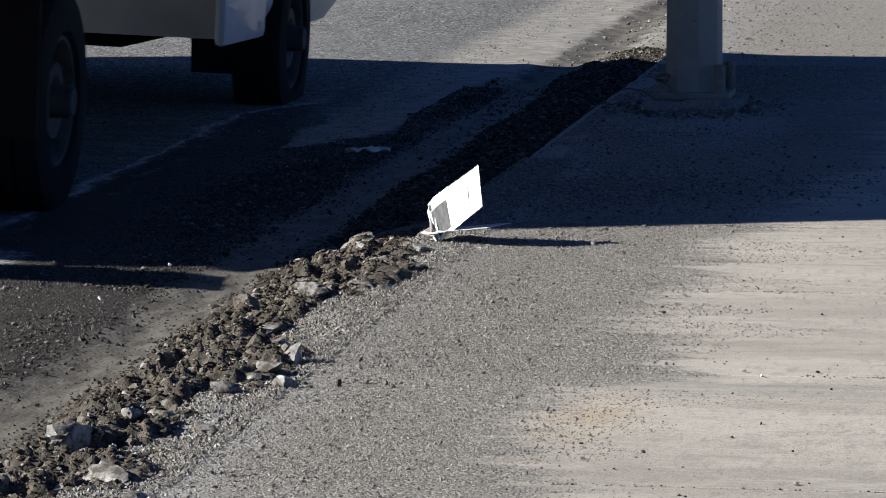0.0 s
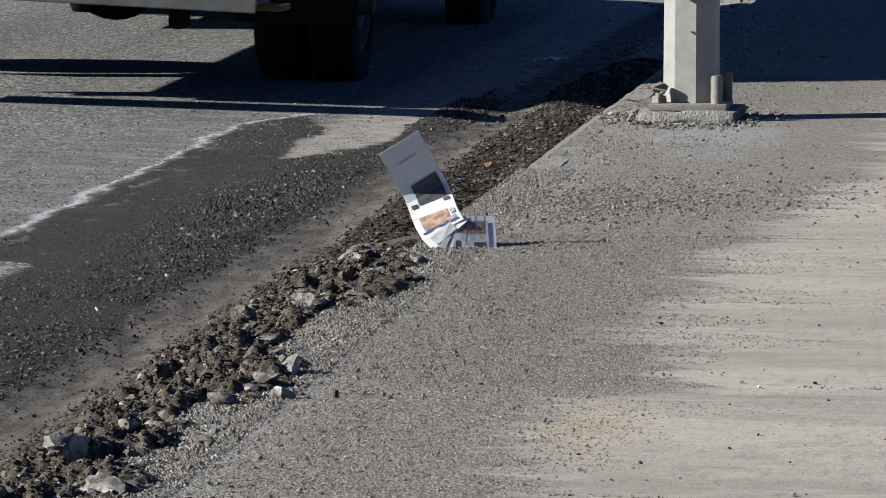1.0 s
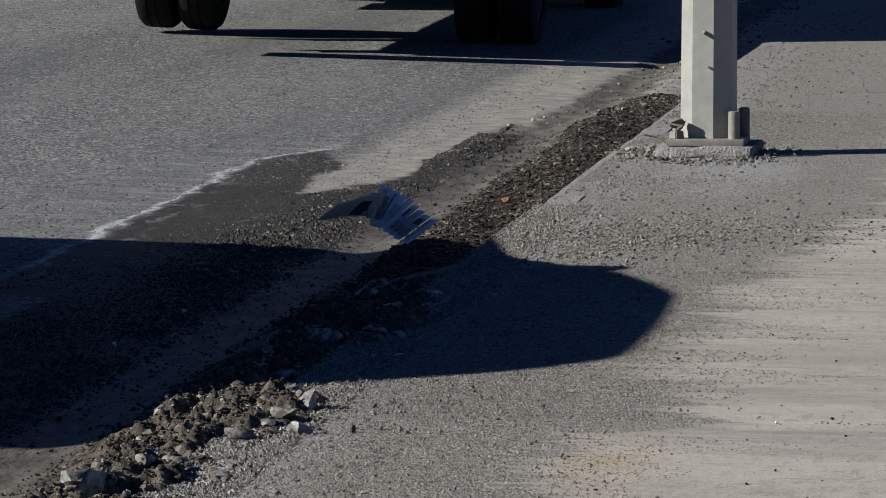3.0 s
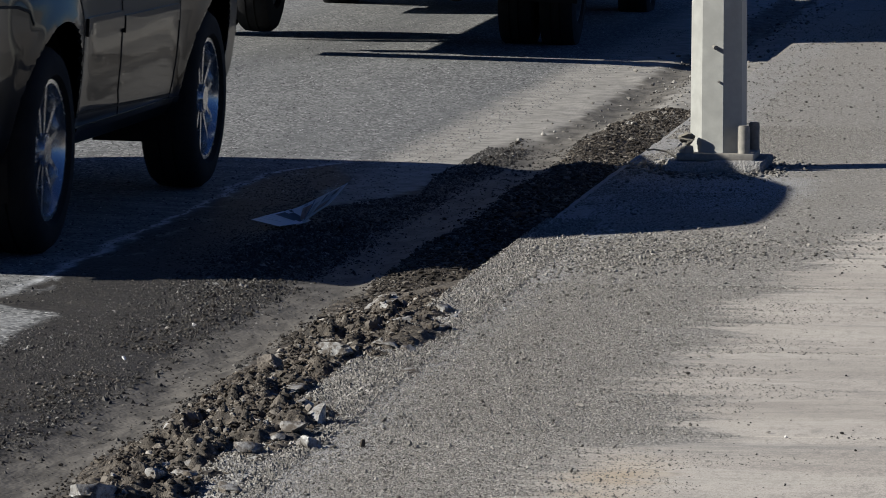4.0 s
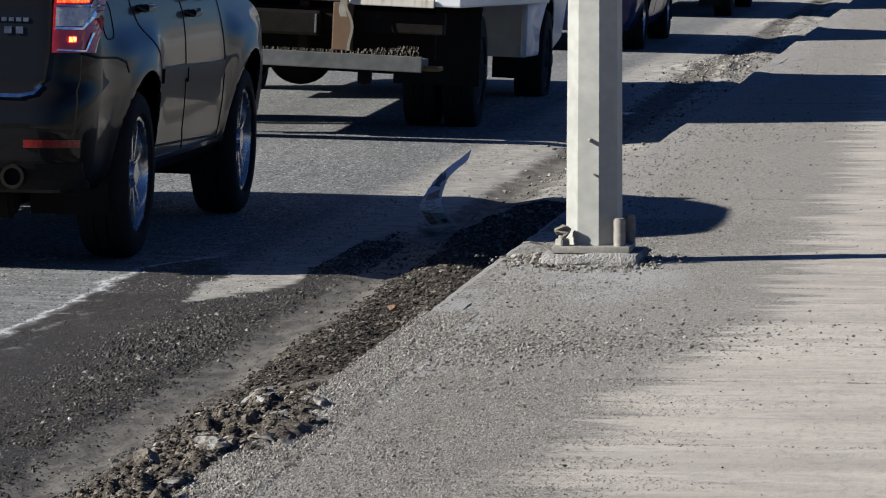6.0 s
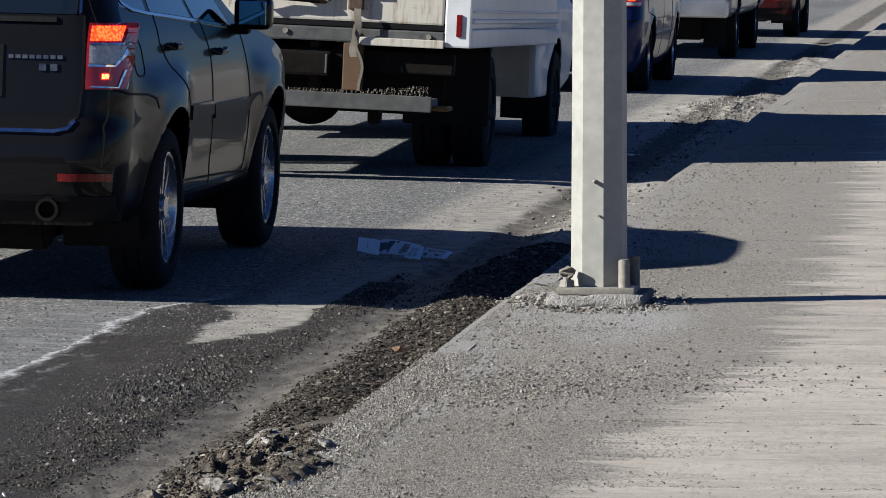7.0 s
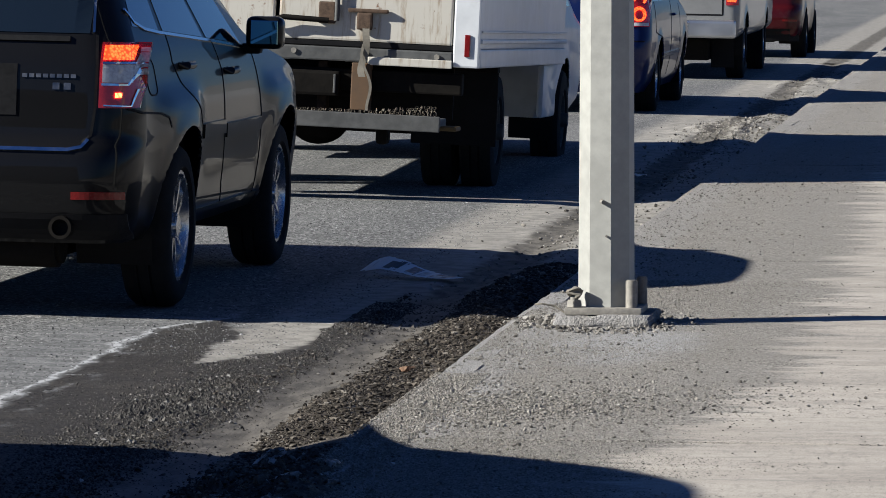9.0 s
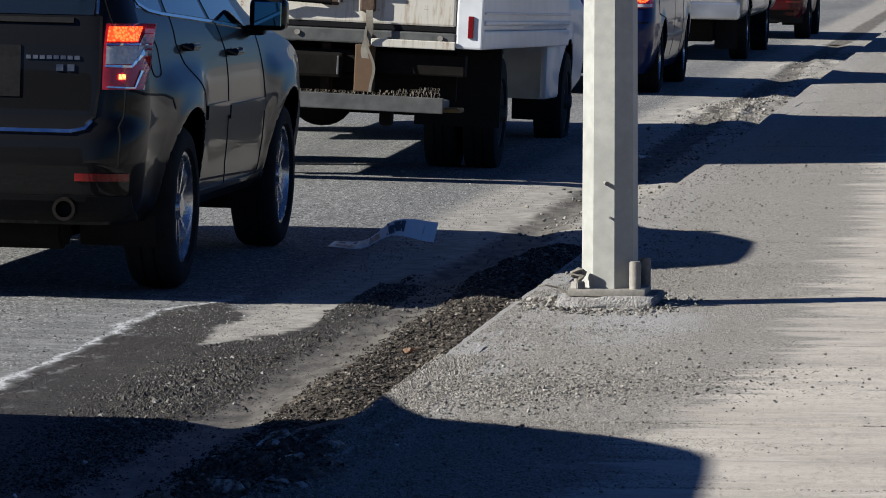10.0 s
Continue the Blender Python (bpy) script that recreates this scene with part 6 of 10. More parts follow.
def motions():
    drive(suv, suv_wheels, SUV_WAY, LANE, 0.055, 0, 1.3, 0.365)
    drive(truck, truck_wheels, TRUCK_WAY, -4.765, 0.055, -1.2, 2.6, 0.395)
    walk(scrap, [(t, pose(x, y, 0.036, 0, 0, r)) for t, x, y, r in SCRAP_WAY])
    drive(follower, [], FOLLOW_WAY, -4.75, 0.05, 0, 1.0, 0.39)
    walk(leaflet, [(0, pose(-1.917, 12.900, 0.205)), (0.2, pose(-1.917, 13.006, 0.176)), (0.5, pose(-1.968, 12.993, 0.193)), (0.7, pose(-1.983, 13.009, 0.183)), (0.8, pose(-1.970, 12.981, 0.173)), (1, pose(-1.990, 13.087, 0.256)), (1.2, pose(-1.941, 13.070, 0.242)), (1.3, pose(-1.958, 13.214, 0.215)), (1.5, pose(-2.080, 13.277, 0.220)), (1.7, pose(-2.060, 12.904, 0.260)), (1.8, pose(-2.048, 12.940, 0.298)), (2, pose(-2.043, 13.065, 0.257)), (2.1, pose(-2.029, 13.017, 0.250)), (2.2, pose(-2.107, 13.478, 0.225)), (2.3, pose(-2.090, 13.376, 0.274)), (2.4, pose(-2.033, 12.931, 0.338)), (2.5, pose(-2.146, 13.397, 0.290)), (2.6, pose(-2.306, 14.200, 0.205)), (2.7, pose(-2.322, 14.150, 0.226)), (3.8, pose(-3.086, 16.157, 0.054)), (4, pose(-3.076, 16.163, 0.078)), (4.2, pose(-3.011, 16.313, 0.074)), (4.5, pose(-3.117, 16.596, 0.089)), (4.7, pose(-3.175, 17.063, 0.070)), (4.9, pose(-3.015, 17.837, 0.182)), (5, pose(-2.947, 18.582, 0.189)), (5.3, pose(-2.910, 20.845, 0.222)), (5.4, pose(-2.799, 20.831, 0.240)), (5.5, pose(-2.698, 20.921, 0.262)), (5.6, pose(-2.687, 21.436, 0.259)), (5.7, pose(-2.659, 21.974, 0.219)), (5.8, pose(-2.642, 20.951, 0.133)), (5.9, pose(-2.657, 20.766, 0.171)), (6, pose(-2.647, 20.566, 0.206)), (6.2, pose(-2.825, 21.293, 0.106)), (7.3, pose(-2.959, 21.106, 0.078)), (8, pose(-2.959, 21.108, 0.081)), (9, pose(-2.924, 21.066, 0.085)), (9.3, pose(-2.899, 21.054, 0.087)), (9.4, pose(-2.910, 21.098, 0.084)), (9.5, pose(-2.879, 21.281, 0.091)), (9.6, pose(-2.964, 21.400, 0.123)), (9.7, pose(-3.061, 21.938, 0.129)), (9.8, pose(-3.153, 22.335, 0.102)), (9.9, pose(-3.196, 22.284, 0.098)), (10, pose(-3.230, 22.095, 0.086))])
    walk(leaflet_panels[0], [(0, placed(0.075, -0.093, 0.097, 0.644, 0.028, -0.613, 0.456)), (0.2, placed(0.098, -0.072, 0.034, 0.791, 0.100, -0.373, 0.474)), (0.5, placed(-0.004, -0.095, 0.108, 0.505, -0.055, -0.764, 0.398)), (0.6, placed(-0.026, -0.092, 0.095, 0.201, 0.028, -0.907, 0.370)), (0.7, placed(-0.048, -0.088, 0.082, 0.128, -0.107, 0.940, -0.298)), (0.8, placed(-0.080, -0.080, 0.073, 0.233, -0.010, 0.921, -0.311)), (1, placed(-0.109, -0.012, 0.170, 0.298, 0.046, 0.774, -0.557)), (1.2, placed(-0.064, -0.002, 0.126, 0.207, 0.278, 0.796, -0.497)), (1.3, placed(-0.035, -0.070, 0.085, 0.232, 0.116, 0.935, -0.243)), (1.4, placed(-0.056, -0.054, 0.069, -0.052, 0.231, 0.917, -0.320)), (1.5, placed(-0.077, -0.038, 0.052, -0.330, 0.322, 0.808, -0.365)), (1.6, placed(-0.121, -0.035, 0.012, -0.309, 0.395, 0.862, -0.067)), (1.7, placed(-0.165, -0.033, -0.028, -0.258, 0.430, 0.832, 0.239)), (1.8, placed(-0.120, -0.045, -0.068, -0.146, 0.174, 0.937, 0.266)), (2, placed(-0.231, 0.019, -0.041, -0.261, 0.581, 0.665, 0.390)), (2.1, placed(-0.231, -0.005, -0.046, 0.035, 0.688, 0.706, 0.162)), (2.2, placed(-0.205, -0.027, -0.051, 0.189, 0.576, 0.795, -0.019)), (2.3, placed(-0.207, -0.025, -0.068, 0.511, 0.556, 0.605, -0.252)), (2.333, placed(-0.201, -0.020, -0.076, 0.636, 0.525, 0.441, -0.354)), (2.4, placed(-0.190, -0.009, -0.092, 0.779, 0.381, 0.052, -0.495)), (2.5, placed(-0.180, 0.023, -0.058, 0.685, 0.308, -0.237, -0.616)), (2.6, placed(-0.208, -0.007, -0.012, -0.740, -0.050, 0.139, 0.657)), (2.7, placed(-0.174, -0.047, 0.007, -0.818, 0.120, 0.298, 0.477)), (3.8, placed(-0.110, -0.083, -0.012, 0.965, 0.021, 0.056, -0.254)), (4, placed(-0.109, -0.083, -0.032, 0.964, 0.052, 0.051, -0.255)), (4.2, placed(-0.040, -0.093, -0.018, 0.960, 0.041, 0.272, -0.056)), (4.5, placed(-0.150, -0.028, -0.027, 0.884, 0.130, 0.218, -0.392)), (4.7, placed(-0.191, -0.010, 0.052, 0.775, -0.120, 0.260, -0.563)), (4.8, placed(-0.111, 0.012, -0.033, 0.890, 0.303, 0.284, -0.190)), (4.9, placed(-0.032, 0.033, -0.118, -0.708, -0.625, -0.214, -0.247)), (5, placed(-0.001, -0.017, -0.046, -0.885, -0.460, 0.007, -0.077)), (5.133, placed(-0.057, -0.022, -0.049, -0.836, -0.442, -0.225, -0.234)), (5.3, placed(-0.127, -0.027, -0.053, 0.682, 0.370, 0.487, 0.403)), (5.333, placed(-0.157, -0.018, -0.030, 0.496, 0.514, 0.605, 0.352)), (5.4, placed(-0.216, 0.000, 0.017, 0.034, 0.683, 0.706, 0.181)), (5.5, placed(-0.109, 0.024, 0.102, 0.064, 0.645, 0.755, 0.097)), (5.533, placed(-0.067, -0.003, 0.138, 0.160, 0.444, 0.874, -0.118)), (5.6, placed(0.017, -0.057, 0.211, 0.292, -0.077, 0.820, -0.486)), (5.667, placed(0.018, -0.050, 0.180, 0.612, -0.264, 0.661, -0.344)), (5.7, placed(0.019, -0.047, 0.165, 0.733, -0.341, 0.534, -0.248)), (5.8, placed(0.130, -0.000, 0.142, 0.535, -0.557, 0.463, -0.436)), (5.9, placed(-0.009, -0.058, 0.181, 0.522, -0.520, 0.633, -0.238)), (6, placed(0.116, -0.001, 0.161, 0.347, -0.620, 0.686, -0.157)), (6.2, placed(-0.085, -0.043, 0.070, 0.520, -0.295, 0.698, -0.396)), (6.733, placed(-0.122, -0.048, 0.042, 0.750, -0.113, 0.508, -0.408)), (7.3, placed(-0.258, 0.304, -0.002, -0.578, -0.190, -0.002, 0.793)), (8, placed(-0.268, 0.301, -0.005, 0.578, 0.189, 0.001, -0.794)), (9, placed(-0.252, 0.405, -0.005, 0.498, 0.192, 0.001, -0.845)), (9.3, placed(-0.130, -0.048, 0.055, 0.775, -0.008, 0.541, -0.326)), (9.4, placed(-0.089, -0.049, 0.032, 0.737, 0.049, 0.661, -0.131)), (9.5, placed(-0.114, -0.063, -0.011, 0.874, -0.009, 0.382, -0.301)), (9.533, placed(-0.087, -0.072, -0.030, 0.758, 0.041, 0.594, -0.267)), (9.6, placed(-0.033, -0.090, -0.068, 0.395, 0.128, 0.897, -0.153)), (9.633, placed(0.028, -0.086, -0.073, 0.317, -0.074, 0.941, -0.097)), (9.7, placed(0.149, -0.080, -0.082, 0.116, -0.458, 0.881, 0.026)), (9.8, placed(0.181, -0.087, -0.059, 0.109, -0.428, 0.895, 0.067)), (9.9, placed(0.227, -0.001, 0.005, 0.337, -0.595, 0.670, 0.288)), (10, placed(0.254, -0.003, 0.025, 0.215, -0.644, 0.674, 0.293))])
    walk(leaflet_panels[1], [(0, placed(0.052, -0.072, 0.079, 0.644, 0.047, -0.611, 0.458)), (0.2, placed(0.068, -0.053, 0.027, 0.790, 0.107, -0.374, 0.475)), (0.5, placed(-0.016, -0.073, 0.087, 0.512, -0.030, -0.757, 0.404)), (0.6, placed(-0.034, -0.068, 0.075, 0.214, 0.053, -0.903, 0.368)), (0.7, placed(-0.053, -0.064, 0.064, 0.110, -0.130, 0.942, -0.288)), (0.8, placed(-0.077, -0.056, 0.056, 0.213, -0.034, 0.929, -0.299)), (1, placed(-0.096, 0.001, 0.144, 0.302, 0.040, 0.786, -0.538)), (1.2, placed(-0.041, 0.011, 0.104, 0.211, 0.283, 0.808, -0.472)), (1.3, placed(-0.025, -0.044, 0.074, 0.235, 0.117, 0.941, -0.215)), (1.4, placed(-0.046, -0.031, 0.048, -0.056, 0.228, 0.921, -0.312)), (1.5, placed(-0.068, -0.019, 0.022, -0.341, 0.315, 0.802, -0.376)), (1.6, placed(-0.104, -0.017, -0.000, -0.322, 0.374, 0.866, -0.078)), (1.7, placed(-0.141, -0.016, -0.023, -0.272, 0.397, 0.847, 0.226)), (1.8, placed(-0.111, -0.023, -0.056, -0.157, 0.137, 0.946, 0.247)), (2, placed(-0.200, 0.020, -0.034, -0.261, 0.578, 0.670, 0.386)), (2.1, placed(-0.201, -0.005, -0.037, 0.041, 0.687, 0.706, 0.167)), (2.2, placed(-0.178, -0.016, -0.046, 0.190, 0.557, 0.808, -0.023)), (2.3, placed(-0.180, -0.017, -0.061, 0.517, 0.540, 0.616, -0.251)), (2.333, placed(-0.175, -0.012, -0.066, 0.646, 0.515, 0.446, -0.345)), (2.4, placed(-0.165, -0.001, -0.075, 0.793, 0.382, 0.044, -0.472)), (2.5, placed(-0.158, 0.026, -0.034, 0.692, 0.309, -0.250, -0.603)), (2.6, placed(-0.179, -0.002, -0.004, -0.750, -0.061, 0.157, 0.639)), (2.7, placed(-0.150, -0.031, 0.009, -0.828, 0.103, 0.314, 0.454)), (3.8, placed(-0.098, -0.059, -0.012, 0.974, 0.013, 0.064, -0.218)), (4, placed(-0.097, -0.060, -0.031, 0.973, 0.036, 0.062, -0.221)), (4.2, placed(-0.037, -0.066, -0.017, 0.958, 0.029, 0.283, -0.040)), (4.5, placed(-0.130, -0.008, -0.025, 0.895, 0.119, 0.238, -0.359)), (4.7, placed(-0.167, 0.001, 0.037, 0.780, -0.128, 0.279, -0.545)), (4.8, placed(-0.101, 0.019, -0.023, 0.895, 0.290, 0.288, -0.177)), (4.9, placed(-0.035, 0.037, -0.083, -0.721, -0.614, -0.203, -0.248)), (5, placed(-0.005, 0.001, -0.020, -0.886, -0.457, 0.008, -0.078)), (5.133, placed(-0.063, -0.006, -0.022, -0.838, -0.437, -0.224, -0.238)), (5.3, placed(-0.134, -0.014, -0.025, 0.683, 0.362, 0.486, 0.408)), (5.333, placed(-0.151, -0.009, -0.007, 0.504, 0.505, 0.602, 0.361)), (5.4, placed(-0.183, 0.000, 0.028, 0.055, 0.679, 0.705, 0.197)), (5.5, placed(-0.077, 0.030, 0.110, 0.077, 0.636, 0.762, 0.099)), (5.533, placed(-0.044, 0.007, 0.136, 0.174, 0.440, 0.874, -0.109)), (5.6, placed(0.022, -0.041, 0.187, 0.305, -0.063, 0.826, -0.469)), (5.667, placed(0.020, -0.031, 0.157, 0.629, -0.241, 0.663, -0.327)), (5.7, placed(0.019, -0.026, 0.142, 0.750, -0.316, 0.533, -0.232)), (5.8, placed(0.130, -0.000, 0.105, 0.544, -0.544, 0.452, -0.452)), (5.9, placed(-0.024, -0.047, 0.154, 0.505, -0.522, 0.654, -0.211)), (6, placed(0.090, 0.006, 0.140, 0.344, -0.607, 0.703, -0.139)), (6.2, placed(-0.086, -0.024, 0.039, 0.518, -0.310, 0.705, -0.373)), (6.733, placed(-0.114, -0.028, 0.027, 0.758, -0.123, 0.519, -0.376)), (7.3, placed(-0.234, 0.296, 0.003, -0.578, -0.208, -0.015, 0.789)), (8, placed(-0.244, 0.292, 0.000, -0.578, -0.207, -0.014, 0.789)), (9, placed(-0.229, 0.391, 0.000, -0.498, -0.220, -0.017, 0.839)), (9.3, placed(-0.117, -0.024, 0.045, 0.776, -0.017, 0.560, -0.292)), (9.4, placed(-0.083, -0.021, 0.030, 0.733, 0.039, 0.671, -0.105)), (9.5, placed(-0.101, -0.039, -0.019, 0.877, -0.026, 0.400, -0.264)), (9.533, placed(-0.075, -0.047, -0.037, 0.753, 0.022, 0.607, -0.252)), (9.6, placed(-0.023, -0.064, -0.074, 0.377, 0.111, 0.901, -0.186)), (9.633, placed(0.026, -0.063, -0.078, 0.310, -0.084, 0.938, -0.132)), (9.7, placed(0.123, -0.061, -0.086, 0.135, -0.453, 0.881, -0.010)), (9.8, placed(0.158, -0.068, -0.059, 0.124, -0.415, 0.900, 0.050)), (9.9, placed(0.195, 0.004, 0.005, 0.343, -0.583, 0.679, 0.286)), (10, placed(0.219, -0.003, 0.030, 0.189, -0.637, 0.681, 0.306))])
    walk(leaflet_panels[2], [(0, placed(0.027, -0.050, 0.060, 0.638, 0.058, -0.616, 0.458)), (0.2, placed(0.035, -0.032, 0.019, 0.786, 0.112, -0.379, 0.475)), (0.5, placed(-0.029, -0.049, 0.064, 0.512, -0.020, -0.757, 0.406)), (0.6, placed(-0.044, -0.043, 0.055, 0.221, 0.060, -0.901, 0.367)), (0.7, placed(-0.060, -0.038, 0.046, 0.095, -0.133, 0.944, -0.287)), (0.8, placed(-0.076, -0.031, 0.038, 0.191, -0.035, 0.935, -0.297)), (1, placed(-0.084, 0.014, 0.118, 0.306, 0.038, 0.780, -0.544)), (1.2, placed(-0.018, 0.026, 0.081, 0.201, 0.289, 0.812, -0.466)), (1.3, placed(-0.015, -0.015, 0.063, 0.232, 0.118, 0.942, -0.211)), (1.4, placed(-0.037, -0.007, 0.027, -0.060, 0.231, 0.921, -0.308)), (1.5, placed(-0.058, 0.002, -0.010, -0.346, 0.319, 0.800, -0.372)), (1.6, placed(-0.088, 0.002, -0.014, -0.329, 0.373, 0.864, -0.075)), (1.7, placed(-0.117, 0.002, -0.018, -0.281, 0.391, 0.846, 0.228)), (1.8, placed(-0.101, 0.001, -0.044, -0.168, 0.139, 0.943, 0.252)), (2, placed(-0.169, 0.021, -0.028, -0.253, 0.589, 0.663, 0.387)), (2.1, placed(-0.171, -0.005, -0.028, 0.043, 0.687, 0.706, 0.166)), (2.2, placed(-0.151, -0.005, -0.041, 0.192, 0.552, 0.811, -0.025)), (2.3, placed(-0.152, -0.008, -0.053, 0.521, 0.532, 0.618, -0.252)), (2.333, placed(-0.148, -0.003, -0.055, 0.650, 0.510, 0.448, -0.342)), (2.4, placed(-0.141, 0.007, -0.057, 0.798, 0.384, 0.044, -0.462)), (2.5, placed(-0.135, 0.028, -0.010, 0.677, 0.306, -0.224, -0.631)), (2.6, placed(-0.149, 0.004, 0.006, -0.751, -0.059, 0.163, 0.637)), (2.7, placed(-0.126, -0.014, 0.013, -0.829, 0.100, 0.325, 0.444)), (3.8, placed(-0.086, -0.033, -0.012, 0.976, 0.012, 0.074, -0.205)), (4, placed(-0.085, -0.034, -0.030, 0.975, 0.031, 0.073, -0.209)), (4.2, placed(-0.035, -0.037, -0.016, 0.953, 0.025, 0.300, -0.035)), (4.5, placed(-0.110, 0.012, -0.024, 0.888, 0.129, 0.254, -0.361)), (4.7, placed(-0.143, 0.012, 0.021, 0.778, -0.125, 0.288, -0.544)), (4.8, placed(-0.091, 0.027, -0.012, 0.894, 0.292, 0.287, -0.180)), (4.9, placed(-0.040, 0.042, -0.046, -0.725, -0.616, -0.194, -0.240)), (5, placed(-0.010, 0.020, 0.007, -0.886, -0.457, 0.007, -0.078)), (5.133, placed(-0.067, 0.010, 0.005, -0.811, -0.483, -0.254, -0.212)), (5.3, placed(-0.138, -0.003, 0.001, 0.614, 0.452, 0.544, 0.350)), (5.333, placed(-0.142, -0.002, 0.015, 0.447, 0.555, 0.628, 0.313)), (5.4, placed(-0.150, 0.000, 0.041, 0.060, 0.679, 0.705, 0.197)), (5.5, placed(-0.046, 0.034, 0.117, 0.029, 0.684, 0.726, 0.071)), (5.533, placed(-0.022, 0.015, 0.132, -0.300, 0.690, 0.658, 0.023)), (5.6, placed(0.028, -0.024, 0.163, -0.820, 0.473, 0.313, -0.074)), (5.667, placed(0.022, -0.010, 0.133, -0.656, 0.325, 0.635, -0.245)), (5.7, placed(0.020, -0.003, 0.119, 0.526, -0.227, -0.756, 0.315)), (5.8, placed(0.129, -0.000, 0.069, 0.467, -0.440, -0.531, 0.554)), (5.9, placed(-0.039, -0.035, 0.128, 0.651, -0.215, -0.507, 0.522)), (6, placed(0.064, 0.014, 0.119, 0.702, -0.132, -0.350, 0.606)), (6.2, placed(-0.088, -0.004, 0.008, -0.693, 0.384, 0.528, -0.305)), (6.733, placed(-0.106, -0.008, 0.011, -0.515, 0.377, 0.761, -0.119)), (7.3, placed(-0.208, 0.286, 0.009, -0.041, 0.787, 0.582, 0.202)), (8, placed(-0.218, 0.283, 0.006, 0.040, -0.787, -0.582, -0.201)), (9, placed(-0.204, 0.376, 0.006, -0.046, 0.841, 0.495, 0.216)), (9.3, placed(-0.104, 0.001, 0.034, -0.565, 0.297, 0.770, -0.012)), (9.4, placed(-0.077, 0.007, 0.027, -0.672, 0.122, 0.729, 0.047)), (9.5, placed(-0.088, -0.013, -0.026, -0.396, 0.269, 0.878, -0.024)), (9.533, placed(-0.063, -0.021, -0.045, -0.611, 0.258, 0.748, 0.024)), (9.6, placed(-0.013, -0.036, -0.082, 0.909, -0.186, -0.355, -0.113)), (9.633, placed(0.024, -0.038, -0.085, 0.942, -0.134, -0.295, 0.082)), (9.7, placed(0.096, -0.041, -0.091, -0.881, 0.014, 0.137, -0.453)), (9.8, placed(0.135, -0.048, -0.059, 0.899, 0.053, -0.137, 0.413)), (9.9, placed(0.163, 0.009, 0.004, 0.680, 0.288, -0.349, 0.577)), (10, placed(0.184, -0.003, 0.037, 0.685, 0.299, -0.176, 0.641))])
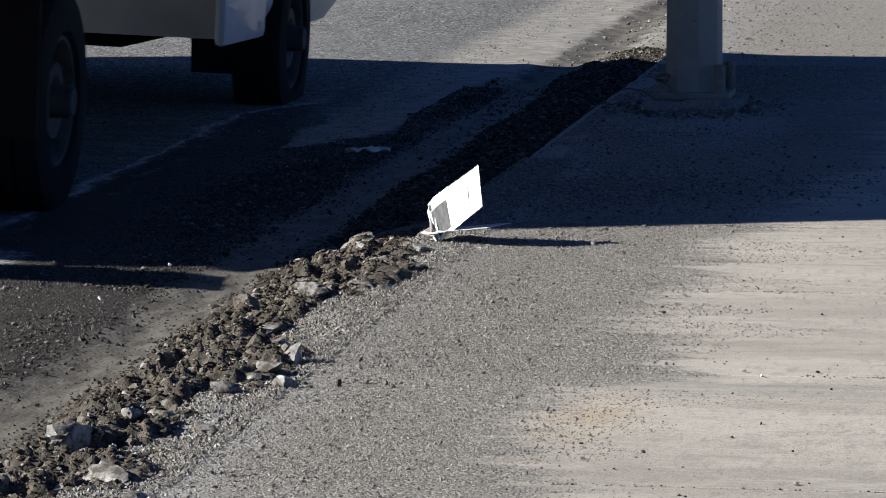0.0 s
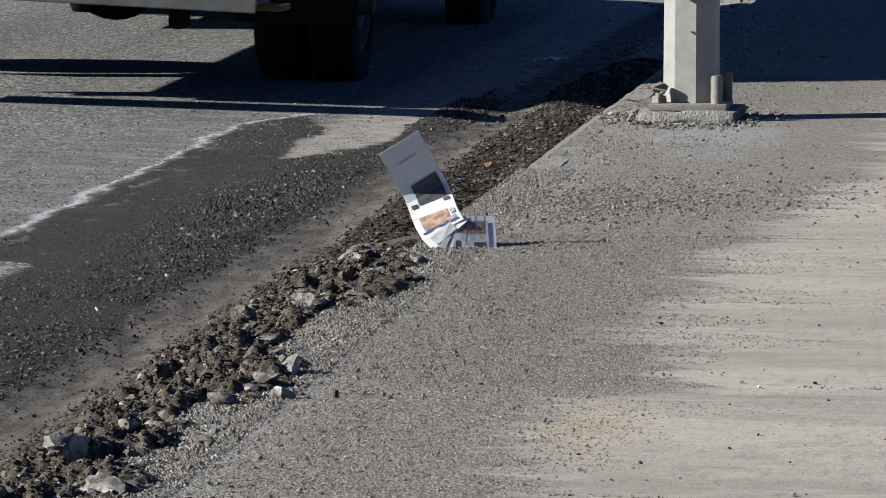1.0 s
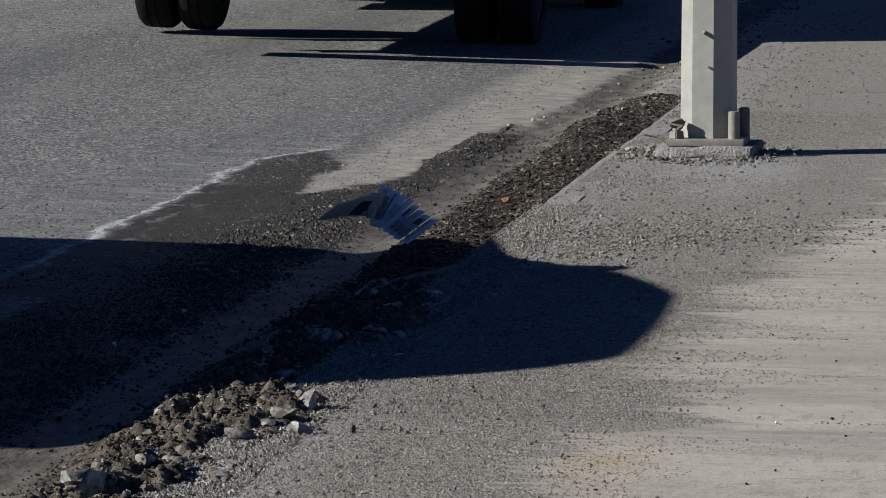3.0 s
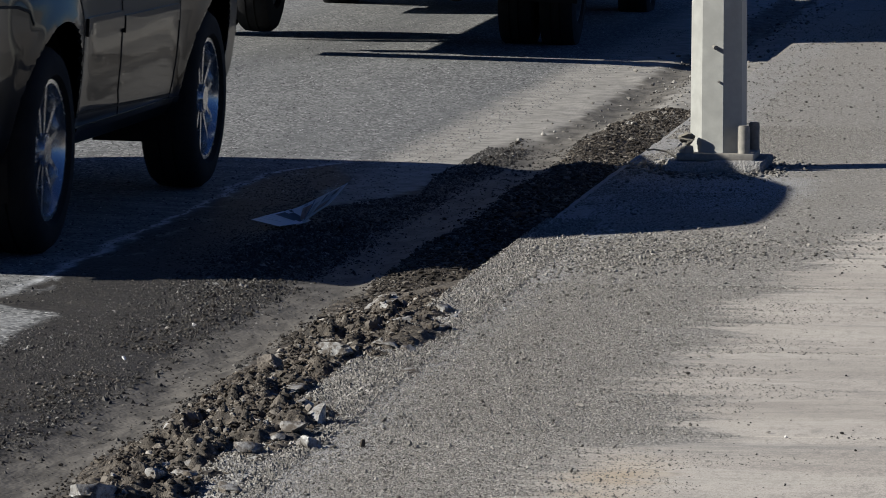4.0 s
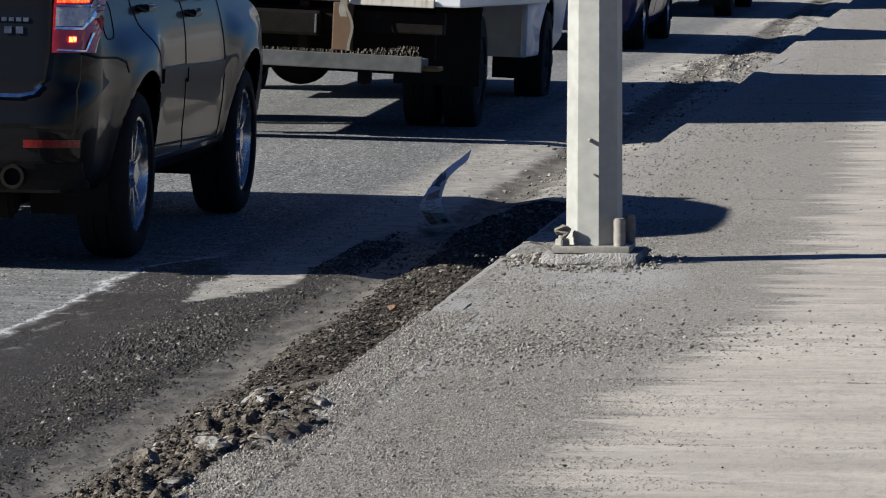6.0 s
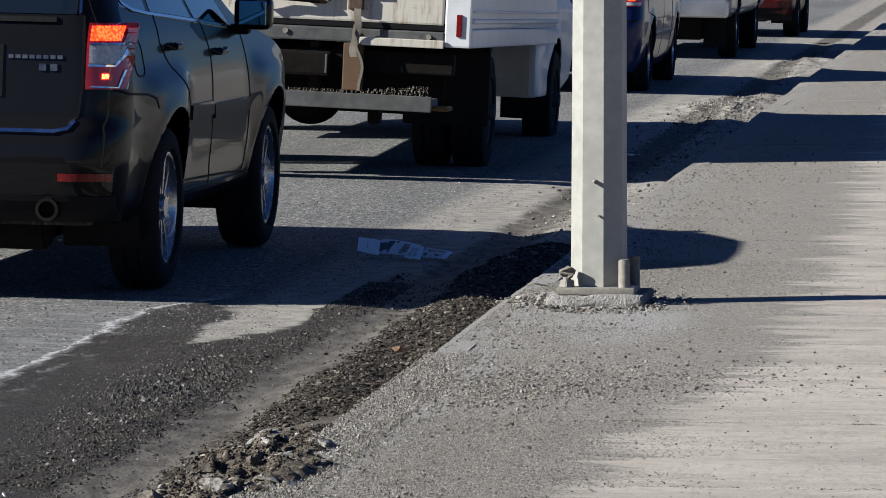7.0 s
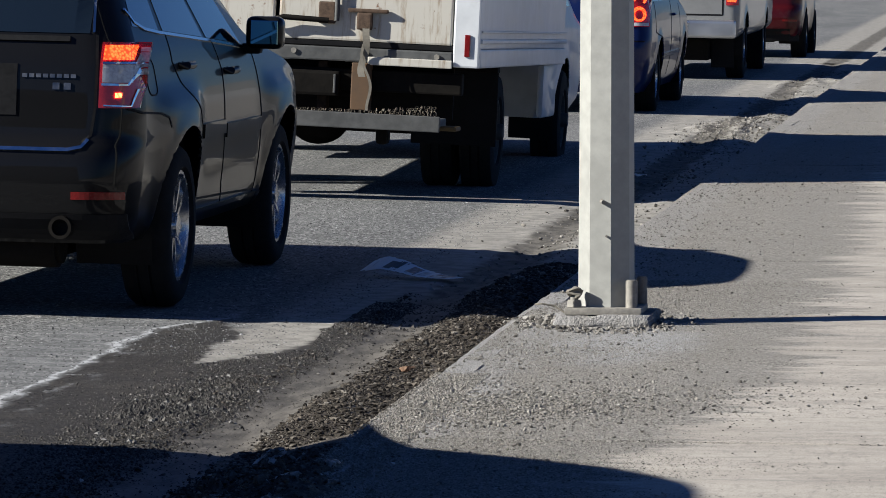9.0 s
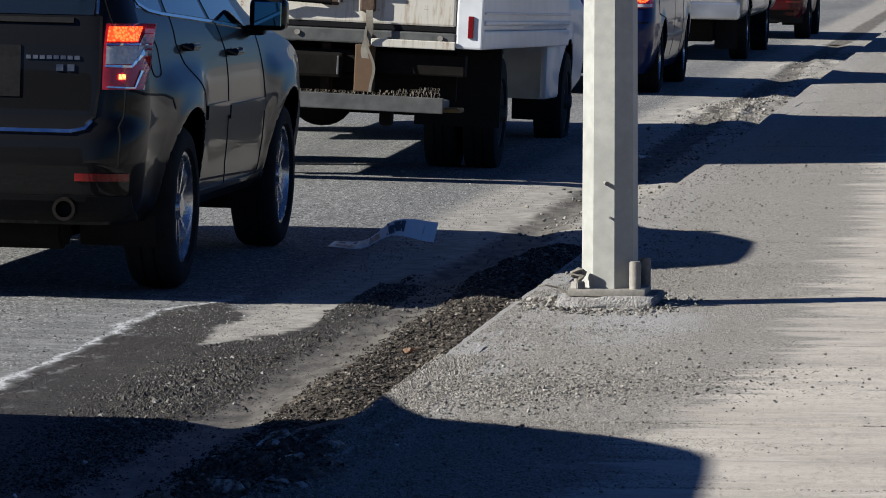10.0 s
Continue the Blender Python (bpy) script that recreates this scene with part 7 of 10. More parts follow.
    walk(leaflet_panels[3], [(0, placed(0.001, -0.027, 0.040, 0.627, 0.066, -0.628, 0.457)), (0.2, placed(0.002, -0.011, 0.012, 0.781, 0.118, -0.391, 0.473)), (0.5, placed(-0.043, -0.025, 0.041, 0.506, -0.022, -0.761, 0.405)), (0.6, placed(-0.054, -0.019, 0.034, 0.223, 0.051, -0.901, 0.369)), (0.7, placed(-0.066, -0.012, 0.028, 0.085, -0.119, 0.945, -0.293)), (0.8, placed(-0.074, -0.005, 0.021, 0.164, -0.014, 0.939, -0.302)), (1, placed(-0.072, 0.025, 0.092, 0.310, 0.039, 0.754, -0.577)), (1.2, placed(0.005, 0.039, 0.058, 0.179, 0.298, 0.807, -0.477)), (1.3, placed(-0.005, 0.012, 0.052, 0.221, 0.119, 0.940, -0.231)), (1.4, placed(-0.027, 0.016, 0.007, -0.064, 0.239, 0.919, -0.307)), (1.5, placed(-0.049, 0.020, -0.038, -0.343, 0.334, 0.804, -0.352)), (1.6, placed(-0.071, 0.019, -0.025, -0.328, 0.392, 0.858, -0.057)), (1.7, placed(-0.093, 0.019, -0.013, -0.282, 0.413, 0.831, 0.244)), (1.8, placed(-0.091, 0.023, -0.033, -0.172, 0.184, 0.926, 0.281)), (2, placed(-0.138, 0.020, -0.021, -0.238, 0.613, 0.642, 0.393)), (2.1, placed(-0.141, -0.005, -0.019, 0.041, 0.689, 0.706, 0.160)), (2.2, placed(-0.125, 0.006, -0.036, 0.195, 0.560, 0.805, -0.026)), (2.3, placed(-0.125, 0.001, -0.046, 0.522, 0.535, 0.614, -0.254)), (2.333, placed(-0.122, 0.006, -0.044, 0.649, 0.512, 0.446, -0.344)), (2.4, placed(-0.116, 0.016, -0.039, 0.795, 0.387, 0.050, -0.464)), (2.5, placed(-0.112, 0.026, 0.010, 0.628, 0.290, -0.153, -0.706)), (2.6, placed(-0.119, 0.009, 0.015, -0.742, -0.045, 0.155, 0.651)), (2.7, placed(-0.102, 0.004, 0.017, -0.823, 0.109, 0.334, 0.447)), (3.8, placed(-0.074, -0.007, -0.012, 0.974, 0.016, 0.085, -0.211)), (4, placed(-0.073, -0.008, -0.029, 0.972, 0.037, 0.083, -0.215)), (4.2, placed(-0.032, -0.007, -0.015, 0.945, 0.028, 0.323, -0.036)), (4.5, placed(-0.089, 0.031, -0.023, 0.864, 0.160, 0.262, -0.400)), (4.7, placed(-0.119, 0.024, 0.006, 0.770, -0.109, 0.286, -0.560)), (4.8, placed(-0.081, 0.035, -0.002, 0.886, 0.309, 0.282, -0.198)), (4.9, placed(-0.043, 0.046, -0.010, -0.720, -0.629, -0.187, -0.227)), (5, placed(-0.015, 0.038, 0.033, -0.884, -0.461, 0.006, -0.076)), (5.133, placed(-0.065, 0.023, 0.030, -0.748, -0.577, -0.290, -0.156)), (5.3, placed(-0.129, 0.004, 0.026, 0.448, 0.618, 0.604, 0.228)), (5.4, placed(-0.116, 0.000, 0.054, 0.049, 0.684, 0.705, 0.180)), (5.5, placed(-0.018, 0.032, 0.118, -0.077, 0.799, 0.596, -0.015)), (5.533, placed(-0.002, 0.018, 0.125, -0.355, 0.758, 0.544, -0.052)), (5.6, placed(0.032, -0.009, 0.138, -0.802, 0.497, 0.313, -0.111)), (5.667, placed(0.024, 0.009, 0.110, -0.642, 0.338, 0.631, -0.273)), (5.7, placed(0.020, 0.018, 0.096, 0.517, -0.234, -0.751, 0.337)), (5.8, placed(0.125, -0.000, 0.035, 0.511, -0.392, -0.489, 0.588)), (5.9, placed(-0.053, -0.023, 0.101, 0.623, -0.250, -0.530, 0.519)), (6, placed(0.038, 0.022, 0.098, 0.683, -0.135, -0.363, 0.619)), (6.2, placed(-0.087, 0.011, -0.019, -0.656, 0.448, 0.548, -0.264)), (6.733, placed(-0.096, 0.011, -0.003, -0.490, 0.423, 0.757, -0.092)), (7.3, placed(-0.179, 0.277, 0.013, -0.080, 0.787, 0.589, 0.169)), (8, placed(-0.189, 0.273, 0.010, 0.079, -0.787, -0.589, -0.167)), (9, placed(-0.179, 0.361, 0.008, 0.090, -0.852, -0.489, -0.163)), (9.3, placed(-0.091, 0.024, 0.024, -0.550, 0.345, 0.761, 0.005)), (9.4, placed(-0.069, 0.030, 0.025, -0.653, 0.204, 0.725, 0.080)), (9.5, placed(-0.074, 0.010, -0.033, -0.366, 0.321, 0.874, -0.002)), (9.533, placed(-0.050, 0.003, -0.052, -0.137, 0.274, 0.950, -0.058)), (9.6, placed(-0.003, -0.009, -0.089, 0.330, 0.132, 0.921, -0.157)), (9.633, placed(0.021, -0.014, -0.091, 0.273, -0.071, 0.954, -0.105)), (9.7, placed(0.070, -0.022, -0.095, 0.124, -0.456, 0.881, 0.013)), (9.8, placed(0.112, -0.029, -0.059, 0.146, -0.421, 0.892, 0.076)), (9.9, placed(0.130, 0.015, 0.004, 0.354, -0.576, 0.675, 0.294)), (10, placed(0.149, -0.003, 0.043, 0.179, -0.653, 0.684, 0.272))])
    walk(leaflet_panels[4], [(0, placed(-0.024, -0.005, 0.021, 0.612, 0.068, -0.643, 0.455)), (0.2, placed(-0.029, 0.009, 0.005, 0.773, 0.124, -0.408, 0.469)), (0.5, placed(-0.055, -0.002, 0.019, -0.497, 0.038, 0.769, -0.401)), (0.6, placed(-0.063, 0.005, 0.015, -0.222, -0.022, 0.901, -0.372)), (0.7, placed(-0.070, 0.012, 0.010, 0.075, -0.080, 0.946, -0.306)), (0.8, placed(-0.071, 0.018, 0.004, 0.122, 0.037, 0.941, -0.312)), (1, placed(-0.059, 0.033, 0.067, 0.309, 0.045, 0.702, -0.640)), (1.2, placed(0.025, 0.050, 0.037, 0.142, 0.308, 0.788, -0.514)), (1.3, placed(0.004, 0.034, 0.041, 0.197, 0.123, 0.929, -0.289)), (1.5, placed(-0.040, 0.034, -0.057, -0.308, 0.383, 0.824, -0.283)), (1.7, placed(-0.069, 0.033, -0.008, -0.266, 0.468, 0.797, 0.274)), (1.8, placed(-0.079, 0.039, -0.022, -0.164, 0.299, 0.874, 0.346)), (2, placed(-0.108, 0.016, -0.014, -0.215, 0.647, 0.607, 0.408)), (2.1, placed(-0.110, -0.005, -0.010, 0.035, 0.691, 0.706, 0.148)), (2.2, placed(-0.098, 0.016, -0.031, 0.198, 0.581, 0.789, -0.025)), (2.3, placed(-0.097, 0.010, -0.039, 0.520, 0.546, 0.603, -0.258)), (2.333, placed(-0.095, 0.014, -0.033, 0.642, 0.520, 0.442, -0.351)), (2.4, placed(-0.092, 0.024, -0.021, 0.784, 0.391, 0.063, -0.479)), (2.5, placed(-0.088, 0.017, 0.024, 0.507, 0.271, -0.068, -0.815)), (2.6, placed(-0.089, 0.013, 0.022, -0.720, -0.017, 0.134, 0.680)), (2.7, placed(-0.077, 0.020, 0.020, -0.809, 0.133, 0.339, 0.463)), (3.8, placed(-0.063, 0.018, -0.012, 0.966, 0.026, 0.094, -0.238)), (4, placed(-0.061, 0.016, -0.028, 0.965, 0.053, 0.090, -0.239)), (4.2, placed(-0.030, 0.021, -0.014, 0.935, 0.039, 0.351, -0.046)), (4.5, placed(-0.069, 0.045, -0.020, 0.803, 0.226, 0.253, -0.489)), (4.7, placed(-0.094, 0.033, -0.008, 0.754, -0.080, 0.270, -0.593)), (4.8, placed(-0.070, 0.041, 0.007, 0.868, 0.345, 0.274, -0.231)), (4.9, placed(-0.046, 0.049, 0.022, -0.700, -0.657, -0.188, -0.206)), (5, placed(-0.018, 0.052, 0.054, -0.878, -0.473, 0.001, -0.070)), (5.133, placed(-0.057, 0.031, 0.054, -0.707, -0.628, -0.301, -0.122)), (5.3, placed(-0.105, 0.006, 0.054, 0.351, 0.691, 0.611, 0.162)), (5.4, placed(-0.083, 0.000, 0.064, 0.021, 0.692, 0.707, 0.146)), (5.5, placed(0.006, 0.019, 0.110, 0.130, -0.877, -0.452, 0.101)), (5.533, placed(0.016, 0.014, 0.111, 0.372, -0.813, -0.428, 0.135)), (5.6, placed(0.035, 0.003, 0.112, -0.770, 0.536, 0.300, -0.175)), (5.667, placed(0.025, 0.025, 0.086, -0.621, 0.367, 0.608, -0.331)), (5.7, placed(0.020, 0.037, 0.073, 0.505, -0.257, -0.726, 0.389)), (5.8, placed(0.114, -0.000, 0.006, 0.582, -0.295, -0.402, 0.642)), (5.9, placed(-0.062, -0.014, 0.074, 0.558, -0.320, -0.570, 0.511)), (6, placed(0.015, 0.027, 0.076, 0.641, -0.149, -0.383, 0.648)), (6.1, placed(-0.032, 0.023, 0.020, 0.628, -0.451, -0.514, 0.372)), (6.2, placed(-0.079, 0.018, -0.036, -0.499, 0.670, 0.549, -0.027)), (7.3, placed(-0.147, 0.268, 0.014, 0.105, -0.785, -0.593, -0.145)), (8, placed(-0.157, 0.264, 0.011, 0.104, -0.785, -0.593, -0.144)), (9, placed(-0.153, 0.346, 0.006, 0.118, -0.859, -0.486, -0.111)), (9.3, placed(-0.076, 0.041, 0.015, -0.496, 0.466, 0.731, 0.045)), (9.4, placed(-0.059, 0.043, 0.021, -0.550, 0.500, 0.640, 0.192)), (9.5, placed(-0.058, 0.027, -0.038, -0.299, 0.456, 0.836, 0.059)), (9.533, placed(-0.037, 0.022, -0.056, -0.103, 0.380, 0.919, 0.015)), (9.6, placed(0.006, 0.014, -0.093, 0.295, 0.172, 0.937, -0.071)), (9.633, placed(0.019, 0.008, -0.094, 0.238, -0.046, 0.970, -0.021)), (9.7, placed(0.046, -0.004, -0.096, 0.089, -0.463, 0.878, 0.082)), (9.8, placed(0.089, -0.011, -0.058, 0.151, -0.439, 0.878, 0.122)), (9.9, placed(0.098, 0.019, 0.004, 0.358, -0.582, 0.664, 0.303)), (10, placed(0.114, -0.003, 0.046, 0.197, -0.671, 0.679, 0.223))])
    walk(leaflet_panels[5], [(0, placed(-0.047, 0.016, 0.003, 0.599, 0.057, -0.658, 0.453)), (0.2, placed(-0.056, 0.026, -0.001, 0.767, 0.123, -0.425, 0.465)), (0.5, placed(-0.064, 0.019, -0.001, -0.486, 0.082, 0.777, -0.391)), (0.7, placed(-0.071, 0.032, -0.005, 0.041, 0.012, 0.943, -0.330)), (0.8, placed(-0.066, 0.038, -0.011, 0.053, 0.145, 0.935, -0.320)), (1, placed(-0.045, 0.035, 0.042, -0.277, -0.051, -0.610, 0.740)), (1.2, placed(0.041, 0.055, 0.017, 0.079, 0.316, 0.725, -0.606)), (1.3, placed(0.011, 0.048, 0.029, 0.137, 0.137, 0.873, -0.447)), (1.4, placed(-0.011, 0.044, -0.017, 0.098, 0.404, 0.908, -0.060)), (1.5, placed(-0.032, 0.039, -0.063, 0.037, 0.580, 0.739, 0.340)), (1.7, placed(-0.046, 0.040, -0.003, -0.227, 0.570, 0.723, 0.319)), (1.8, placed(-0.064, 0.047, -0.011, -0.162, 0.502, 0.716, 0.458)), (2, placed(-0.077, 0.009, -0.007, -0.197, 0.672, 0.582, 0.415)), (2.1, placed(-0.080, -0.005, -0.003, 0.023, 0.695, 0.707, 0.131)), (2.2, placed(-0.071, 0.025, -0.025, 0.202, 0.616, 0.761, -0.023)), (2.3, placed(-0.070, 0.017, -0.031, 0.515, 0.568, 0.585, -0.263)), (2.333, placed(-0.069, 0.021, -0.022, 0.628, 0.534, 0.435, -0.363)), (2.4, placed(-0.067, 0.030, -0.005, 0.761, 0.394, 0.082, -0.508)), (2.5, placed(-0.063, -0.002, 0.034, -0.447, -0.236, 0.019, 0.863)), (2.6, placed(-0.060, 0.013, 0.027, -0.682, 0.032, 0.099, 0.724)), (2.7, placed(-0.053, 0.034, 0.022, -0.782, 0.177, 0.340, 0.491)), (3.8, placed(-0.050, 0.039, -0.012, 0.950, 0.045, 0.097, -0.294)), (4, placed(-0.048, 0.037, -0.026, 0.949, 0.085, 0.087, -0.292)), (4.2, placed(-0.026, 0.046, -0.013, 0.921, 0.066, 0.377, -0.069)), (4.333, placed(-0.036, 0.047, -0.015, 0.856, 0.209, 0.328, -0.341)), (4.5, placed(-0.048, 0.050, -0.017, 0.653, 0.356, 0.222, -0.631)), (4.7, placed(-0.070, 0.040, -0.019, 0.725, -0.031, 0.236, -0.647)), (4.8, placed(-0.058, 0.044, 0.014, 0.551, 0.086, -0.237, -0.795)), (4.9, placed(-0.045, 0.049, 0.048, -0.218, -0.178, 0.641, 0.714)), (5, placed(-0.020, 0.060, 0.067, -0.020, -0.046, 0.853, 0.520)), (5.133, placed(-0.043, 0.035, 0.072, -0.327, -0.075, 0.658, 0.674)), (5.3, placed(-0.073, 0.004, 0.078, -0.633, -0.093, 0.275, 0.717)), (5.4, placed(-0.048, 0.000, 0.070, 0.707, 0.096, 0.026, -0.701)), (5.5, placed(0.028, 0.000, 0.098, -0.409, 0.205, -0.204, 0.865)), (5.533, placed(0.031, 0.004, 0.093, -0.380, 0.229, -0.395, 0.804)), (5.6, placed(0.035, 0.012, 0.084, 0.277, -0.248, 0.721, -0.585)), (5.7, placed(0.019, 0.049, 0.051, -0.663, 0.487, -0.480, 0.304)), (5.8, placed(0.094, -0.000, -0.019, 0.326, -0.673, 0.627, -0.218)), (5.9, placed(-0.064, -0.007, 0.045, -0.610, 0.497, -0.448, 0.425)), (6, placed(-0.006, 0.029, 0.055, 0.405, -0.696, 0.565, -0.181)), (6.1, placed(-0.034, 0.021, 0.008, 0.331, -0.879, 0.063, -0.338)), (6.2, placed(-0.063, 0.013, -0.040, 0.152, -0.785, -0.458, -0.389)), (7.3, placed(-0.114, 0.258, 0.014, -0.120, 0.785, 0.592, 0.137)), (8, placed(-0.124, 0.255, 0.011, 0.119, -0.785, -0.592, -0.136)), (9, placed(-0.127, 0.331, 0.003, 0.131, -0.856, -0.489, -0.101)), (9.3, placed(-0.059, 0.047, 0.007, -0.373, 0.697, 0.594, 0.147)), (9.4, placed(-0.046, 0.040, 0.016, 0.320, -0.784, -0.281, -0.451)), (9.5, placed(-0.040, 0.033, -0.040, -0.221, 0.679, 0.667, 0.211)), (9.533, placed(-0.022, 0.032, -0.057, -0.087, 0.555, 0.799, 0.214)), (9.6, placed(0.013, 0.031, -0.090, 0.189, 0.228, 0.936, 0.188)), (9.633, placed(0.016, 0.024, -0.090, 0.140, -0.009, 0.968, 0.209)), (9.7, placed(0.023, 0.010, -0.091, 0.020, -0.469, 0.857, 0.213)), (9.8, placed(0.066, 0.005, -0.054, 0.151, -0.462, 0.852, 0.194)), (9.9, placed(0.067, 0.023, 0.003, 0.359, -0.594, 0.646, 0.317)), (10, placed(0.080, -0.003, 0.045, 0.230, -0.692, 0.669, 0.147))])
    walk(leaflet_panels[6], [(0, placed(-0.064, 0.033, -0.013, 0.595, 0.015, -0.666, 0.450)), (0.2, placed(-0.076, 0.039, -0.007, 0.768, 0.099, -0.436, 0.459)), (0.5, placed(-0.069, 0.035, -0.018, -0.469, 0.182, 0.785, -0.362)), (0.7, placed(-0.067, 0.047, -0.018, -0.026, 0.228, 0.913, -0.338)), (0.8, placed(-0.057, 0.052, -0.022, -0.014, 0.349, 0.889, -0.297)), (0.9, placed(-0.045, 0.039, -0.002, 0.106, 0.219, 0.758, -0.606)), (1, placed(-0.033, 0.027, 0.017, -0.210, -0.058, -0.517, 0.828)), (1.2, placed(0.049, 0.052, 0.001, 0.023, -0.305, -0.509, 0.804)), (1.3, placed(0.015, 0.051, 0.017, 0.012, -0.204, -0.556, 0.806)), (1.4, placed(-0.006, 0.043, -0.015, -0.303, -0.524, -0.177, 0.776)), (1.5, placed(-0.026, 0.035, -0.046, -0.513, -0.663, 0.263, 0.478)), (1.7, placed(-0.023, 0.039, 0.002, 0.570, 0.382, 0.160, -0.709)), (1.8, placed(-0.044, 0.041, -0.001, -0.483, -0.582, -0.163, 0.634)), (2, placed(-0.047, 0.001, -0.000, 0.579, 0.404, 0.193, -0.682)), (2.1, placed(-0.048, -0.005, 0.004, 0.705, 0.111, -0.010, -0.700)), (2.2, placed(-0.044, 0.030, -0.018, -0.719, 0.020, 0.206, 0.663)), (2.3, placed(-0.042, 0.022, -0.022, -0.560, 0.269, 0.505, 0.599)), (2.333, placed(-0.042, 0.026, -0.012, -0.425, 0.381, 0.605, 0.555)), (2.4, placed(-0.042, 0.034, 0.009, -0.108, 0.553, 0.724, 0.398)), (2.5, placed(-0.037, -0.020, 0.040, -0.031, 0.849, 0.505, 0.152)), (2.6, placed(-0.031, 0.009, 0.028, 0.057, 0.781, 0.613, -0.108)), (2.7, placed(-0.030, 0.044, 0.023, 0.339, 0.530, 0.735, -0.254)), (3.8, placed(-0.036, 0.055, -0.011, -0.085, 0.402, 0.908, 0.077)), (4, placed(-0.035, 0.053, -0.023, -0.065, 0.391, 0.907, 0.139)), (4.2, placed(-0.022, 0.064, -0.011, -0.375, 0.126, 0.909, 0.130)), (4.333, placed(-0.024, 0.054, -0.012, -0.319, 0.431, 0.772, 0.341)), (4.5, placed(-0.026, 0.041, -0.012, 0.181, -0.711, -0.432, -0.525)), (4.7, placed(-0.044, 0.042, -0.027, -0.180, 0.714, 0.676, 0.042)), (4.8, placed(-0.043, 0.043, 0.019, 0.131, 0.826, 0.537, 0.110)), (4.9, placed(-0.042, 0.045, 0.065, -0.424, -0.829, -0.326, -0.163)), (5, placed(-0.019, 0.061, 0.071, 0.109, -0.963, -0.236, -0.071)), (5.3, placed(-0.040, 0.003, 0.092, 0.150, 0.714, 0.683, -0.035)), (5.4, placed(-0.013, 0.000, 0.070, -0.079, 0.706, 0.703, 0.041)), (5.5, placed(0.043, -0.014, 0.079, 0.385, -0.737, -0.434, 0.348)), (5.6, placed(0.033, 0.015, 0.052, -0.673, 0.621, 0.268, -0.297)), (5.7, placed(0.017, 0.052, 0.029, 0.396, -0.380, -0.529, 0.648)), (5.8, placed(0.067, -0.000, -0.042, 0.655, -0.160, -0.267, 0.689)), (5.867, placed(-0.016, -0.004, -0.005, 0.473, -0.407, -0.515, 0.587)), (5.9, placed(-0.058, -0.005, 0.013, -0.351, 0.507, 0.610, -0.498)), (6, placed(-0.021, 0.025, 0.033, 0.434, -0.234, -0.402, 0.771)), (6.1, placed(-0.030, 0.009, 0.001, -0.006, -0.409, -0.271, 0.871)), (6.2, placed(-0.039, -0.006, -0.032, -0.444, -0.482, -0.071, 0.752)), (7.3, placed(-0.080, 0.249, 0.011, -0.589, -0.096, -0.153, 0.787)), (8, placed(-0.090, 0.245, 0.008, -0.590, -0.095, -0.152, 0.787)), (9, placed(-0.099, 0.316, -0.002, -0.504, -0.065, -0.157, 0.847)), (9.3, placed(-0.040, 0.039, 0.002, -0.370, -0.318, -0.237, 0.840)), (9.4, placed(-0.029, 0.019, 0.011, -0.194, -0.517, -0.242, 0.798)), (9.5, placed(-0.016, 0.025, -0.040, -0.459, -0.397, -0.208, 0.767)), (9.533, placed(-0.005, 0.030, -0.053, -0.608, -0.528, -0.168, 0.568)), (9.6, placed(0.017, 0.039, -0.078, 0.751, 0.656, 0.052, -0.052)), (9.7, placed(0.005, 0.019, -0.078, -0.789, -0.401, -0.089, -0.457)), (9.8, placed(0.042, 0.017, -0.047, 0.811, 0.294, -0.145, 0.484)), (9.9, placed(0.036, 0.025, 0.003, 0.621, 0.335, -0.357, 0.613)), (10, placed(0.046, -0.003, 0.038, 0.650, 0.041, -0.275, 0.707))])
